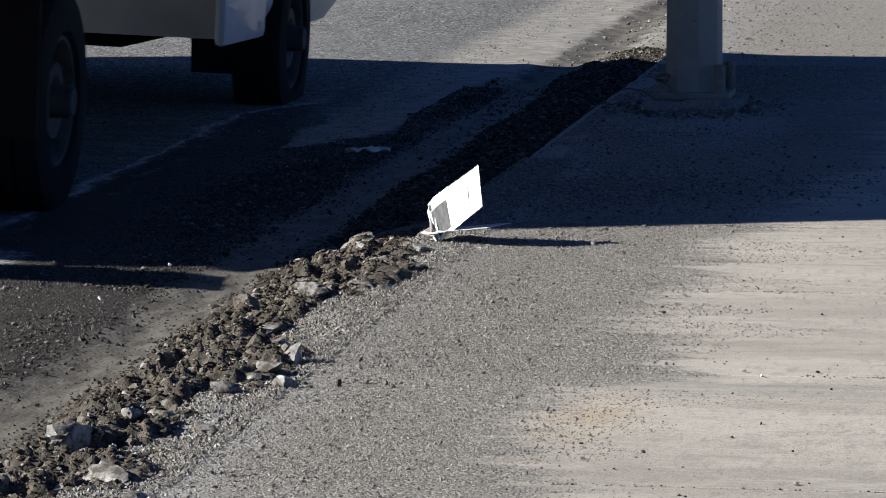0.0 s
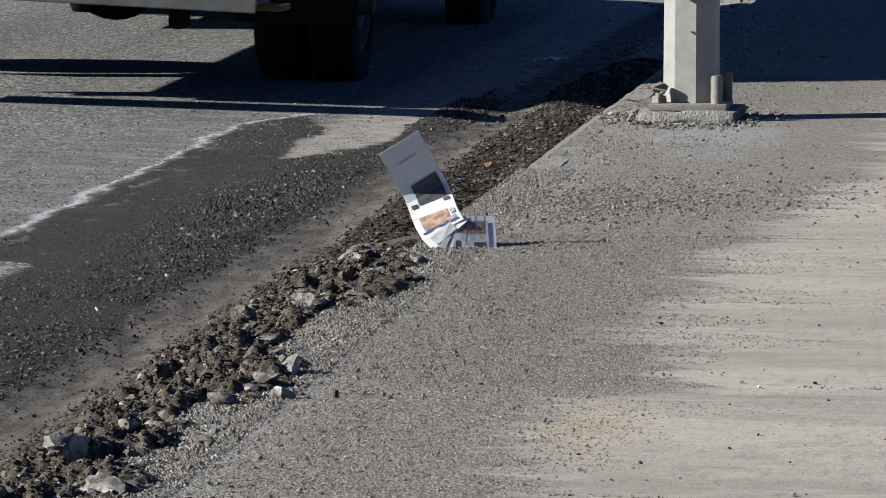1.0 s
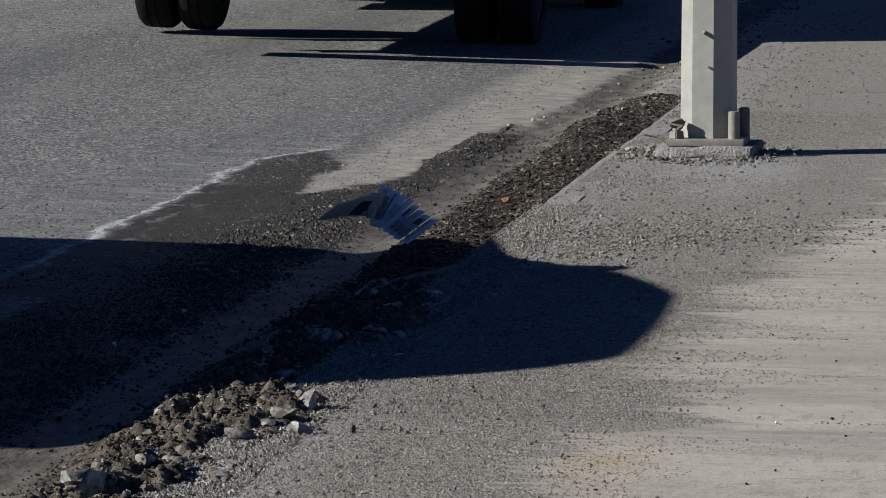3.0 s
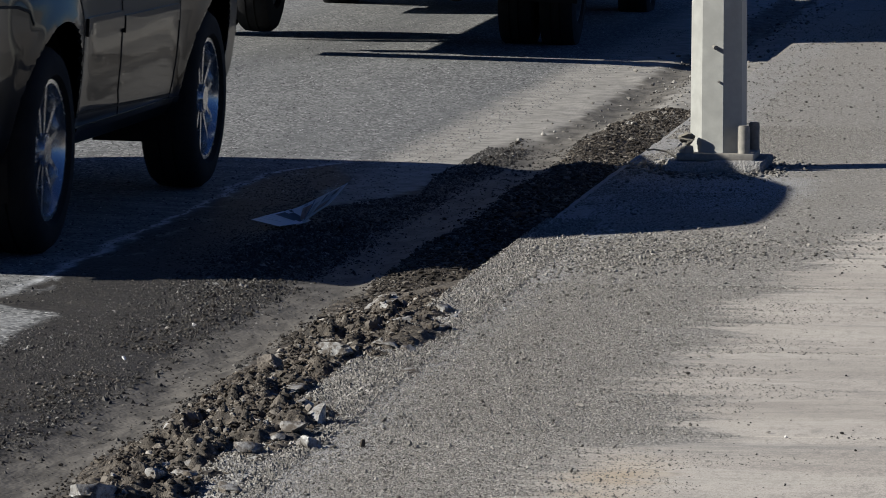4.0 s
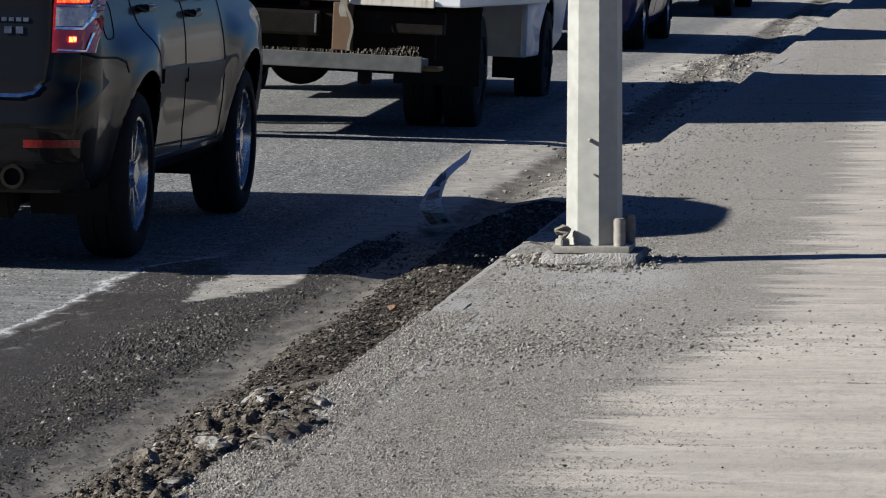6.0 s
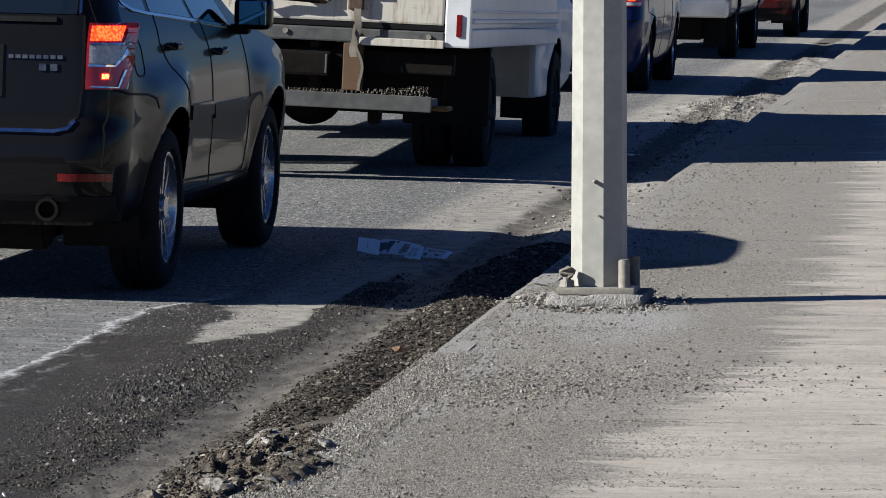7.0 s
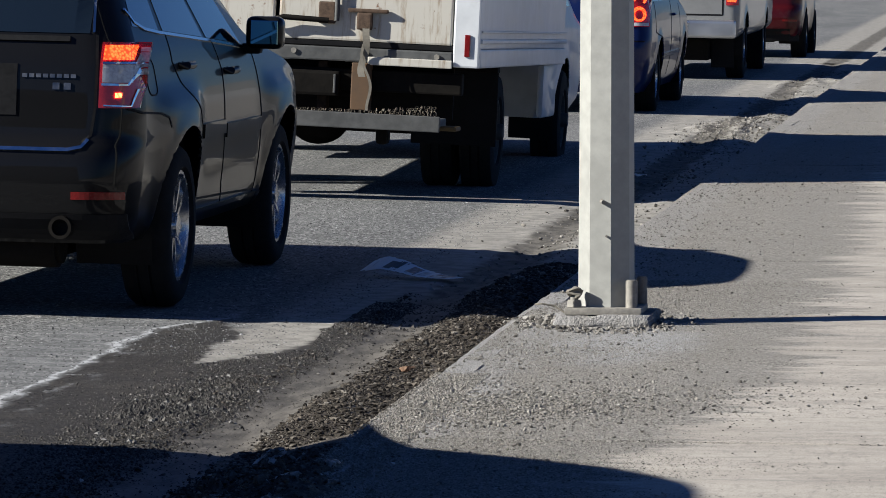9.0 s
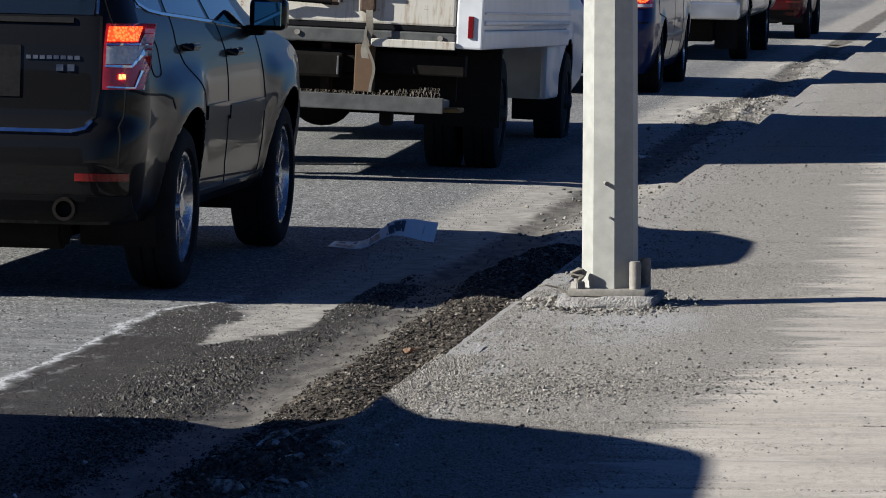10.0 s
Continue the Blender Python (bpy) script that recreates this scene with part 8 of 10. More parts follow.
    walk(leaflet_panels[7], [(0, placed(-0.074, 0.045, -0.026, 0.589, -0.105, -0.676, 0.431)), (0.2, placed(-0.086, 0.047, -0.011, 0.776, -0.027, -0.470, 0.420)), (0.3333, placed(-0.077, 0.047, -0.020, 0.637, -0.207, -0.644, 0.370)), (0.5, placed(-0.066, 0.046, -0.031, -0.388, 0.406, 0.784, -0.265)), (0.7, placed(-0.057, 0.054, -0.026, -0.052, 0.575, 0.783, -0.231)), (0.8, placed(-0.044, 0.058, -0.029, -0.006, 0.632, 0.750, -0.197)), (0.9, placed(-0.032, 0.035, -0.019, -0.258, 0.818, 0.510, -0.066)), (1, placed(-0.020, 0.012, -0.009, 0.465, -0.863, -0.182, -0.077)), (1.2, placed(0.051, 0.037, -0.012, 0.243, -0.936, 0.066, -0.247)), (1.3, placed(0.017, 0.036, 0.004, 0.276, -0.934, 0.050, -0.221)), (1.4, placed(-0.003, 0.029, -0.005, -0.004, -0.819, -0.248, -0.517)), (1.5, placed(-0.023, 0.022, -0.013, 0.284, 0.483, 0.480, 0.675)), (1.7, placed(0.001, 0.024, 0.008, 0.096, -0.796, -0.416, -0.429)), (1.8, placed(-0.019, 0.022, 0.008, 0.158, -0.667, -0.392, -0.613)), (2, placed(-0.017, -0.006, 0.006, -0.203, 0.677, 0.599, 0.376)), (2.1, placed(-0.016, -0.006, 0.009, 0.003, 0.709, 0.699, 0.098)), (2.2, placed(-0.016, 0.031, -0.011, 0.208, 0.718, 0.664, -0.018)), (2.3, placed(-0.014, 0.025, -0.013, 0.490, 0.638, 0.526, -0.275)), (2.4, placed(-0.017, 0.034, 0.021, 0.667, 0.399, 0.141, -0.613)), (2.5, placed(-0.012, -0.027, 0.039, 0.708, 0.019, 0.161, -0.688)), (2.6, placed(-0.001, -0.002, 0.025, -0.533, 0.187, 0.035, 0.825)), (2.7, placed(-0.007, 0.049, 0.022, -0.651, 0.381, 0.332, 0.566)), (3.267, placed(-0.014, 0.057, 0.006, -0.770, 0.126, 0.140, 0.609)), (3.8, placed(-0.021, 0.064, -0.009, 0.800, 0.128, 0.057, -0.584)), (4, placed(-0.020, 0.062, -0.018, 0.802, 0.224, 0.027, -0.552)), (4.2, placed(-0.016, 0.074, -0.008, 0.857, 0.294, 0.241, -0.348)), (4.333, placed(-0.010, 0.050, -0.007, 0.670, 0.459, 0.217, -0.543)), (4.5, placed(-0.002, 0.019, -0.006, -0.343, -0.598, -0.156, 0.707)), (4.7, placed(-0.018, 0.038, -0.030, 0.617, 0.124, 0.123, -0.767)), (4.9, placed(-0.034, 0.037, 0.071, -0.368, -0.198, -0.023, 0.908)), (5, placed(-0.016, 0.054, 0.066, -0.126, -0.047, -0.359, 0.924)), (5.133, placed(-0.013, 0.031, 0.076, -0.416, 0.064, -0.226, 0.879)), (5.3, placed(-0.008, 0.003, 0.088, -0.707, 0.190, -0.025, 0.681)), (5.4, placed(0.025, 0.000, 0.066, 0.697, -0.001, 0.119, -0.707)), (5.467, placed(0.040, -0.012, 0.056, 0.537, -0.298, 0.432, -0.660)), (5.5, placed(0.048, -0.018, 0.051, -0.411, 0.427, -0.558, 0.582)), (5.6, placed(0.030, 0.015, 0.018, 0.260, -0.342, 0.646, -0.630)), (5.667, placed(0.020, 0.033, 0.011, 0.348, -0.669, 0.403, -0.518)), (5.7, placed(0.014, 0.042, 0.008, 0.369, -0.789, 0.249, -0.424)), (5.8, placed(0.036, -0.000, -0.060, 0.207, -0.700, 0.676, -0.101)), (5.867, placed(-0.019, -0.005, -0.036, 0.513, -0.600, 0.452, -0.416)), (5.9, placed(-0.046, -0.007, -0.023, -0.621, 0.490, -0.292, 0.538)), (6, placed(-0.032, 0.012, 0.011, 0.356, -0.846, 0.298, -0.262)), (6.1, placed(-0.022, -0.008, -0.004, 0.240, -0.865, -0.095, -0.430)), (6.2, placed(-0.012, -0.028, -0.018, 0.077, -0.714, -0.470, -0.513)), (7.3, placed(-0.044, 0.239, 0.005, 0.167, -0.788, -0.591, -0.044)), (8, placed(-0.055, 0.236, 0.002, -0.166, 0.788, 0.591, 0.043)), (9, placed(-0.068, 0.301, -0.011, -0.164, 0.839, 0.519, 0.017)), (9.3, placed(-0.019, 0.017, -0.002, 0.185, -0.855, -0.301, -0.380)), (9.4, placed(-0.010, -0.010, 0.004, 0.234, -0.801, -0.186, -0.519)), (9.5, placed(0.013, 0.005, -0.037, 0.207, -0.735, -0.394, -0.511)), (9.533, placed(0.014, 0.015, -0.044, 0.172, -0.503, -0.506, -0.679)), (9.6, placed(0.018, 0.035, -0.057, -0.059, -0.079, 0.578, 0.810)), (9.7, placed(-0.010, 0.023, -0.055, -0.173, -0.429, 0.707, 0.534)), (9.8, placed(0.017, 0.025, -0.036, 0.138, -0.491, 0.765, 0.392)), (9.9, placed(0.006, 0.025, 0.002, 0.349, -0.639, 0.585, 0.357)), (10, placed(0.013, -0.003, 0.021, 0.307, -0.708, 0.632, -0.063))])
    walk(leaflet_panels[8], [(0, placed(-0.075, 0.052, -0.035, -0.415, 0.492, 0.712, -0.281)), (0.2, placed(-0.085, 0.049, -0.013, -0.258, 0.772, 0.552, 0.183)), (0.5, placed(-0.055, 0.051, -0.040, -0.202, 0.683, 0.700, -0.058)), (0.7, placed(-0.040, 0.054, -0.031, -0.044, 0.764, 0.641, -0.053)), (0.8, placed(-0.025, 0.056, -0.032, 0.036, 0.790, 0.606, -0.085)), (0.9, placed(-0.016, 0.026, -0.033, -0.215, 0.880, 0.424, 0.008)), (1, placed(-0.007, -0.005, -0.034, 0.442, -0.870, -0.193, -0.100)), (1.2, placed(0.049, 0.012, -0.022, 0.145, -0.966, 0.109, -0.186)), (1.3, placed(0.017, 0.009, -0.011, 0.219, -0.953, 0.061, -0.199)), (1.4, placed(-0.001, 0.008, 0.007, -0.027, -0.840, -0.236, -0.487)), (1.5, placed(-0.019, 0.006, 0.025, 0.267, 0.522, 0.475, 0.656)), (1.7, placed(0.026, -0.000, 0.015, 0.074, -0.828, -0.364, -0.420)), (1.8, placed(0.007, -0.003, 0.018, 0.161, -0.686, -0.372, -0.604)), (2, placed(0.014, -0.011, 0.011, -0.222, 0.664, 0.628, 0.340)), (2.1, placed(0.017, -0.007, 0.013, -0.004, 0.708, 0.701, 0.085)), (2.2, placed(0.011, 0.028, -0.003, 0.211, 0.763, 0.611, -0.020)), (2.3, placed(0.013, 0.024, -0.003, 0.471, 0.680, 0.486, -0.282)), (2.4, placed(0.009, 0.030, 0.029, 0.592, 0.396, 0.176, -0.679)), (2.5, placed(0.011, -0.019, 0.030, 0.786, -0.053, 0.332, -0.519)), (2.6, placed(0.028, -0.018, 0.019, -0.520, 0.240, 0.027, 0.820)), (2.7, placed(0.016, 0.047, 0.017, -0.538, 0.545, 0.311, 0.563)), (3.267, placed(0.005, 0.056, 0.005, -0.299, 0.706, 0.503, 0.398)), (3.8, placed(-0.005, 0.064, -0.006, -0.033, 0.764, 0.617, 0.188)), (4, placed(-0.004, 0.062, -0.011, -0.000, 0.706, 0.632, 0.320)), (4.2, placed(-0.009, 0.074, -0.005, 0.083, -0.712, -0.492, -0.494)), (4.5, placed(0.022, -0.009, 0.001, 0.149, -0.697, -0.321, -0.624)), (4.7, placed(0.009, 0.031, -0.029, -0.081, 0.796, 0.569, 0.192)), (4.9, placed(-0.022, 0.024, 0.069, 0.253, -0.898, -0.301, -0.197)), (5, placed(-0.012, 0.042, 0.054, 0.387, -0.914, -0.110, -0.043)), (5.133, placed(0.004, 0.025, 0.062, 0.287, -0.863, -0.403, 0.102)), (5.3, placed(0.025, 0.003, 0.073, -0.114, 0.656, 0.698, -0.263)), (5.4, placed(0.057, 0.000, 0.056, -0.237, 0.698, 0.666, -0.113)), (5.467, placed(0.049, -0.011, 0.030, -0.512, 0.605, 0.500, -0.348)), (5.5, placed(0.044, -0.017, 0.017, -0.620, 0.519, 0.384, -0.447)), (5.6, placed(0.025, 0.014, -0.017, -0.638, 0.618, 0.250, -0.386)), (5.667, placed(0.017, 0.020, -0.014, -0.363, 0.508, 0.295, -0.723)), (5.7, placed(0.012, 0.023, -0.012, 0.194, -0.412, -0.295, 0.840)), (5.733, placed(0.009, 0.015, -0.032, 0.383, -0.296, -0.253, 0.838)), (5.8, placed(0.002, -0.000, -0.072, 0.694, -0.025, -0.133, 0.707)), (5.867, placed(-0.019, -0.006, -0.062, 0.439, -0.403, -0.529, 0.605)), (5.9, placed(-0.029, -0.009, -0.057, -0.240, 0.542, 0.659, -0.463)), (6, placed(-0.040, -0.008, -0.012, 0.226, -0.269, -0.351, 0.868)), (6.1, placed(-0.013, -0.025, -0.009, -0.186, -0.422, -0.284, 0.841)), (6.2, placed(0.014, -0.043, -0.007, 0.561, 0.492, 0.160, -0.647)), (7.3, placed(-0.008, 0.230, -0.004, 0.593, 0.026, 0.159, -0.789)), (8, placed(-0.019, 0.227, -0.007, 0.593, 0.025, 0.159, -0.789)), (9, placed(-0.035, 0.286, -0.020, -0.525, 0.003, -0.152, 0.838)), (9.3, placed(0.003, -0.009, -0.004, -0.309, -0.373, -0.180, 0.856)), (9.4, placed(0.009, -0.037, -0.002, -0.229, -0.479, -0.270, 0.803)), (9.5, placed(0.040, -0.016, -0.032, -0.412, -0.582, -0.194, 0.674)), (9.533, placed(0.032, -0.003, -0.031, -0.497, -0.730, -0.155, 0.443)), (9.6, placed(0.017, 0.022, -0.027, 0.539, 0.835, 0.040, 0.107)), (9.7, placed(-0.021, 0.023, -0.026, -0.662, -0.588, -0.209, -0.414)), (9.8, placed(-0.008, 0.029, -0.020, 0.726, 0.468, -0.135, 0.485)), (9.9, placed(-0.023, 0.021, 0.001, 0.541, 0.383, -0.337, 0.668)), (10, placed(-0.020, -0.004, -0.001, 0.635, -0.107, -0.305, 0.702))])
    walk(leaflet_panels[9], [(0, placed(-0.065, 0.051, -0.040, -0.116, 0.789, 0.604, 0.003)), (0.2, placed(-0.072, 0.044, -0.014, -0.135, 0.813, 0.529, 0.204)), (0.5, placed(-0.036, 0.048, -0.043, -0.079, 0.778, 0.622, 0.051)), (0.7, placed(-0.017, 0.047, -0.032, -0.020, 0.820, 0.571, 0.037)), (0.8, placed(-0.003, 0.047, -0.031, 0.072, 0.846, 0.527, -0.033)), (0.9, placed(0.003, 0.013, -0.044, -0.195, 0.891, 0.408, 0.046)), (1, placed(0.008, -0.021, -0.056, 0.444, -0.852, -0.250, -0.122)), (1.2, placed(0.042, -0.016, -0.031, 0.114, -0.969, 0.170, -0.139)), (1.3, placed(0.015, -0.020, -0.025, 0.224, -0.956, 0.079, -0.173)), (1.4, placed(0.002, -0.014, 0.014, 0.031, -0.885, -0.234, -0.402)), (1.5, placed(-0.011, -0.008, 0.053, 0.168, 0.643, 0.503, 0.553)), (1.7, placed(0.049, -0.026, 0.021, 0.081, -0.843, -0.368, -0.384)), (1.8, placed(0.033, -0.027, 0.026, 0.179, -0.696, -0.399, -0.569)), (2, placed(0.045, -0.014, 0.014, -0.237, 0.656, 0.646, 0.311)), (2.1, placed(0.049, -0.007, 0.016, -0.010, 0.696, 0.714, 0.069)), (2.2, placed(0.040, 0.022, 0.007, 0.214, 0.794, 0.569, -0.026)), (2.3, placed(0.041, 0.020, 0.009, 0.454, 0.713, 0.452, -0.286)), (2.333, placed(0.039, 0.020, 0.017, 0.499, 0.631, 0.384, -0.454)), (2.4, placed(0.036, 0.021, 0.033, 0.525, 0.392, 0.204, -0.727)), (2.5, placed(0.035, -0.002, 0.015, 0.779, -0.067, 0.380, -0.494)), (2.6, placed(0.056, -0.031, 0.011, -0.578, 0.257, 0.017, 0.775)), (2.7, placed(0.038, 0.039, 0.011, 0.448, -0.672, -0.281, -0.518)), (3.8, placed(0.014, 0.055, -0.002, 0.018, -0.846, -0.485, -0.222)), (4, placed(0.015, 0.054, -0.002, 0.014, 0.776, 0.509, 0.372)), (4.2, placed(0.001, 0.064, -0.000, 0.042, -0.793, -0.315, -0.520)), (4.5, placed(0.045, -0.035, 0.008, 0.161, -0.682, -0.347, -0.624)), (4.7, placed(0.036, 0.019, -0.025, -0.052, 0.809, 0.534, 0.242)), (4.9, placed(-0.007, 0.008, 0.058, 0.344, -0.881, -0.254, -0.202)), (5, placed(-0.006, 0.025, 0.035, 0.398, -0.911, -0.103, -0.044)), (5.133, placed(0.021, 0.015, 0.043, 0.319, -0.853, -0.394, 0.124)), (5.3, placed(0.054, 0.003, 0.051, -0.167, 0.636, 0.687, -0.310)), (5.4, placed(0.079, 0.000, 0.037, -0.377, 0.660, 0.599, -0.253)), (5.5, placed(0.037, -0.014, -0.020, -0.631, 0.506, 0.370, -0.457)), (5.6, placed(0.017, 0.011, -0.052, -0.647, 0.587, 0.233, -0.428)), (5.667, placed(0.012, 0.003, -0.038, -0.372, 0.486, 0.275, -0.742)), (5.7, placed(0.009, -0.001, -0.031, 0.206, -0.400, -0.277, 0.849)), (5.733, placed(-0.004, -0.001, -0.046, 0.403, -0.252, -0.205, 0.856)), (5.8, placed(-0.030, -0.000, -0.075, 0.707, 0.083, -0.027, 0.702)), (5.867, placed(-0.018, -0.005, -0.080, 0.411, -0.362, -0.589, 0.595)), (5.9, placed(-0.012, -0.007, -0.083, -0.149, 0.514, 0.749, -0.390)), (5.933, placed(-0.023, -0.014, -0.067, -0.172, 0.454, 0.660, -0.573)), (6, placed(-0.045, -0.027, -0.035, 0.194, -0.276, -0.396, 0.854)), (6.1, placed(-0.006, -0.036, -0.018, -0.304, -0.382, -0.425, 0.763)), (6.2, placed(0.034, -0.044, -0.001, 0.720, 0.385, 0.339, -0.466)), (7.3, placed(0.027, 0.221, -0.012, 0.590, 0.015, 0.147, -0.794)), (8, placed(0.016, 0.217, -0.015, 0.590, 0.014, 0.146, -0.794)), (9, placed(-0.003, 0.271, -0.029, 0.529, 0.005, 0.125, -0.839)), (9.3, placed(0.025, -0.031, -0.007, -0.390, -0.303, -0.213, 0.843)), (9.4, placed(0.026, -0.051, -0.008, -0.440, -0.301, -0.391, 0.750)), (9.5, placed(0.061, -0.029, -0.023, 0.580, 0.591, 0.112, -0.549)), (9.533, placed(0.045, -0.017, -0.014, 0.606, 0.712, 0.090, -0.342)), (9.6, placed(0.015, 0.007, 0.005, 0.553, 0.824, 0.031, 0.120)), (9.7, placed(-0.030, 0.021, 0.008, -0.649, -0.602, -0.215, -0.413)), (9.8, placed(-0.034, 0.031, -0.002, 0.697, 0.523, -0.135, 0.472)), (9.9, placed(-0.051, 0.014, -0.000, 0.500, 0.407, -0.325, 0.692)), (10, placed(-0.053, -0.004, -0.022, 0.656, -0.097, -0.273, 0.697))])
    walk(leaflet_panels[10], [(0, placed(-0.046, 0.044, -0.041, -0.009, 0.827, 0.560, 0.040)), (0.2, placed(-0.049, 0.033, -0.014, -0.095, 0.826, 0.524, 0.185)), (0.5, placed(-0.010, 0.041, -0.043, -0.018, 0.808, 0.583, 0.083)), (0.7, placed(0.011, 0.035, -0.031, 0.003, 0.841, 0.537, 0.069)), (0.8, placed(0.023, 0.033, -0.028, 0.096, 0.869, 0.484, -0.015)), (0.9, placed(0.024, 0.000, -0.051, -0.196, 0.867, 0.453, 0.070)), (1, placed(0.025, -0.033, -0.075, 0.470, -0.784, -0.378, -0.149)), (1.1, placed(0.028, -0.037, -0.057, 0.321, -0.935, -0.056, -0.138)), (1.2, placed(0.031, -0.041, -0.039, 0.124, -0.947, 0.276, -0.105)), (1.3, placed(0.012, -0.041, -0.037, 0.329, -0.926, 0.136, -0.129)), (1.4, placed(0.008, -0.028, 0.011, 0.218, -0.937, -0.260, -0.084)), (1.5, placed(0.004, -0.015, 0.060, -0.069, 0.788, 0.612, 0.025)), (1.7, placed(0.069, -0.045, 0.024, 0.156, -0.810, -0.460, -0.328)), (1.8, placed(0.058, -0.043, 0.031, -0.228, 0.674, 0.511, 0.482)), (2, placed(0.076, -0.015, 0.017, -0.247, 0.649, 0.660, 0.288)), (2.1, placed(0.081, -0.005, 0.018, -0.020, 0.673, 0.738, 0.051)), (2.2, placed(0.068, 0.012, 0.016, 0.217, 0.814, 0.537, -0.035)), (2.3, placed(0.069, 0.013, 0.021, 0.440, 0.736, 0.426, -0.289)), (2.333, placed(0.067, 0.012, 0.026, 0.473, 0.646, 0.374, -0.468)), (2.4, placed(0.063, 0.009, 0.035, -0.475, -0.388, -0.222, 0.758)), (2.5, placed(0.059, 0.012, -0.000, 0.751, -0.055, 0.317, -0.577)), (2.6, placed(0.081, -0.036, 0.003, -0.728, 0.232, -0.004, 0.645)), (2.667, placed(0.066, 0.005, 0.002, -0.535, 0.611, 0.179, 0.556)), (2.7, placed(0.059, 0.025, 0.002, 0.390, -0.753, -0.258, -0.463)), (3.8, placed(0.034, 0.040, 0.003, 0.006, -0.881, -0.414, -0.230)), (4, placed(0.034, 0.040, 0.008, -0.026, -0.809, -0.440, -0.388)), (4.2, placed(0.011, 0.045, 0.005, 0.019, -0.835, -0.256, -0.487)), (4.5, placed(0.065, -0.052, 0.015, 0.214, -0.635, -0.468, -0.577)), (4.7, placed(0.063, 0.005, -0.018, -0.033, 0.813, 0.511, 0.277)), (4.9, placed(0.010, -0.010, 0.042, 0.387, -0.868, -0.223, -0.217)), (5, placed(0.001, 0.004, 0.013, 0.403, -0.909, -0.098, -0.048)), (5.133, placed(0.035, 0.003, 0.019, 0.368, -0.834, -0.380, 0.161)), (5.3, placed(0.078, 0.003, 0.027, -0.257, 0.591, 0.659, -0.388)), (5.4, placed(0.094, 0.000, 0.009, -0.464, 0.617, 0.534, -0.345)), (5.5, placed(0.030, -0.013, -0.054, -0.612, 0.523, 0.361, -0.471)), (5.6, placed(0.006, 0.010, -0.083, -0.673, 0.533, 0.202, -0.470)), (5.7, placed(0.004, -0.023, -0.051, 0.278, -0.385, -0.303, 0.826)), (5.733, placed(-0.018, -0.015, -0.056, 0.459, -0.207, -0.189, 0.843)), (5.8, placed(-0.061, -0.000, -0.067, 0.703, 0.182, 0.073, 0.683)), (5.833, placed(-0.039, -0.000, -0.077, 0.942, 0.034, 0.026, 0.332)), (5.867, placed(-0.016, -0.000, -0.087, 0.988, -0.122, -0.027, -0.086)), (5.9, placed(0.007, -0.000, -0.096, -0.833, 0.252, 0.074, 0.487)), (5.933, placed(-0.011, -0.014, -0.083, -0.773, 0.457, -0.017, 0.440)), (6, placed(-0.046, -0.041, -0.057, 0.529, -0.779, 0.191, -0.276)), (6.1, placed(0.002, -0.037, -0.027, 0.605, -0.638, -0.351, -0.322)), (6.2, placed(0.050, -0.033, 0.003, -0.486, 0.292, 0.780, 0.264)), (6.733, placed(0.053, -0.029, 0.000, -0.361, 0.586, 0.692, 0.216)), (7.3, placed(0.060, 0.211, -0.019, 0.125, -0.800, -0.587, 0.008)), (8, placed(0.049, 0.208, -0.022, 0.124, -0.800, -0.588, 0.009)), (9, placed(0.030, 0.256, -0.035, 0.094, -0.841, -0.533, -0.012)), (9.3, placed(0.047, -0.041, -0.012, -0.295, 0.724, 0.601, 0.164)), (9.4, placed(0.040, -0.048, -0.013, -0.503, 0.481, 0.707, 0.125)), (9.467, placed(0.061, -0.035, -0.010, -0.142, 0.340, 0.821, 0.436)), (9.5, placed(0.071, -0.029, -0.009, 0.059, 0.233, 0.798, 0.553)), (9.6, placed(0.011, -0.004, 0.038, -0.030, -0.130, 0.618, 0.775)), (9.7, placed(-0.040, 0.019, 0.041, -0.199, -0.423, 0.661, 0.587)), (9.8, placed(-0.060, 0.030, 0.019, 0.139, -0.457, 0.676, 0.562)), (9.9, placed(-0.077, 0.005, -0.001, 0.315, -0.707, 0.466, 0.428)), (10, placed(-0.086, -0.003, -0.038, 0.200, -0.690, 0.694, -0.033))])
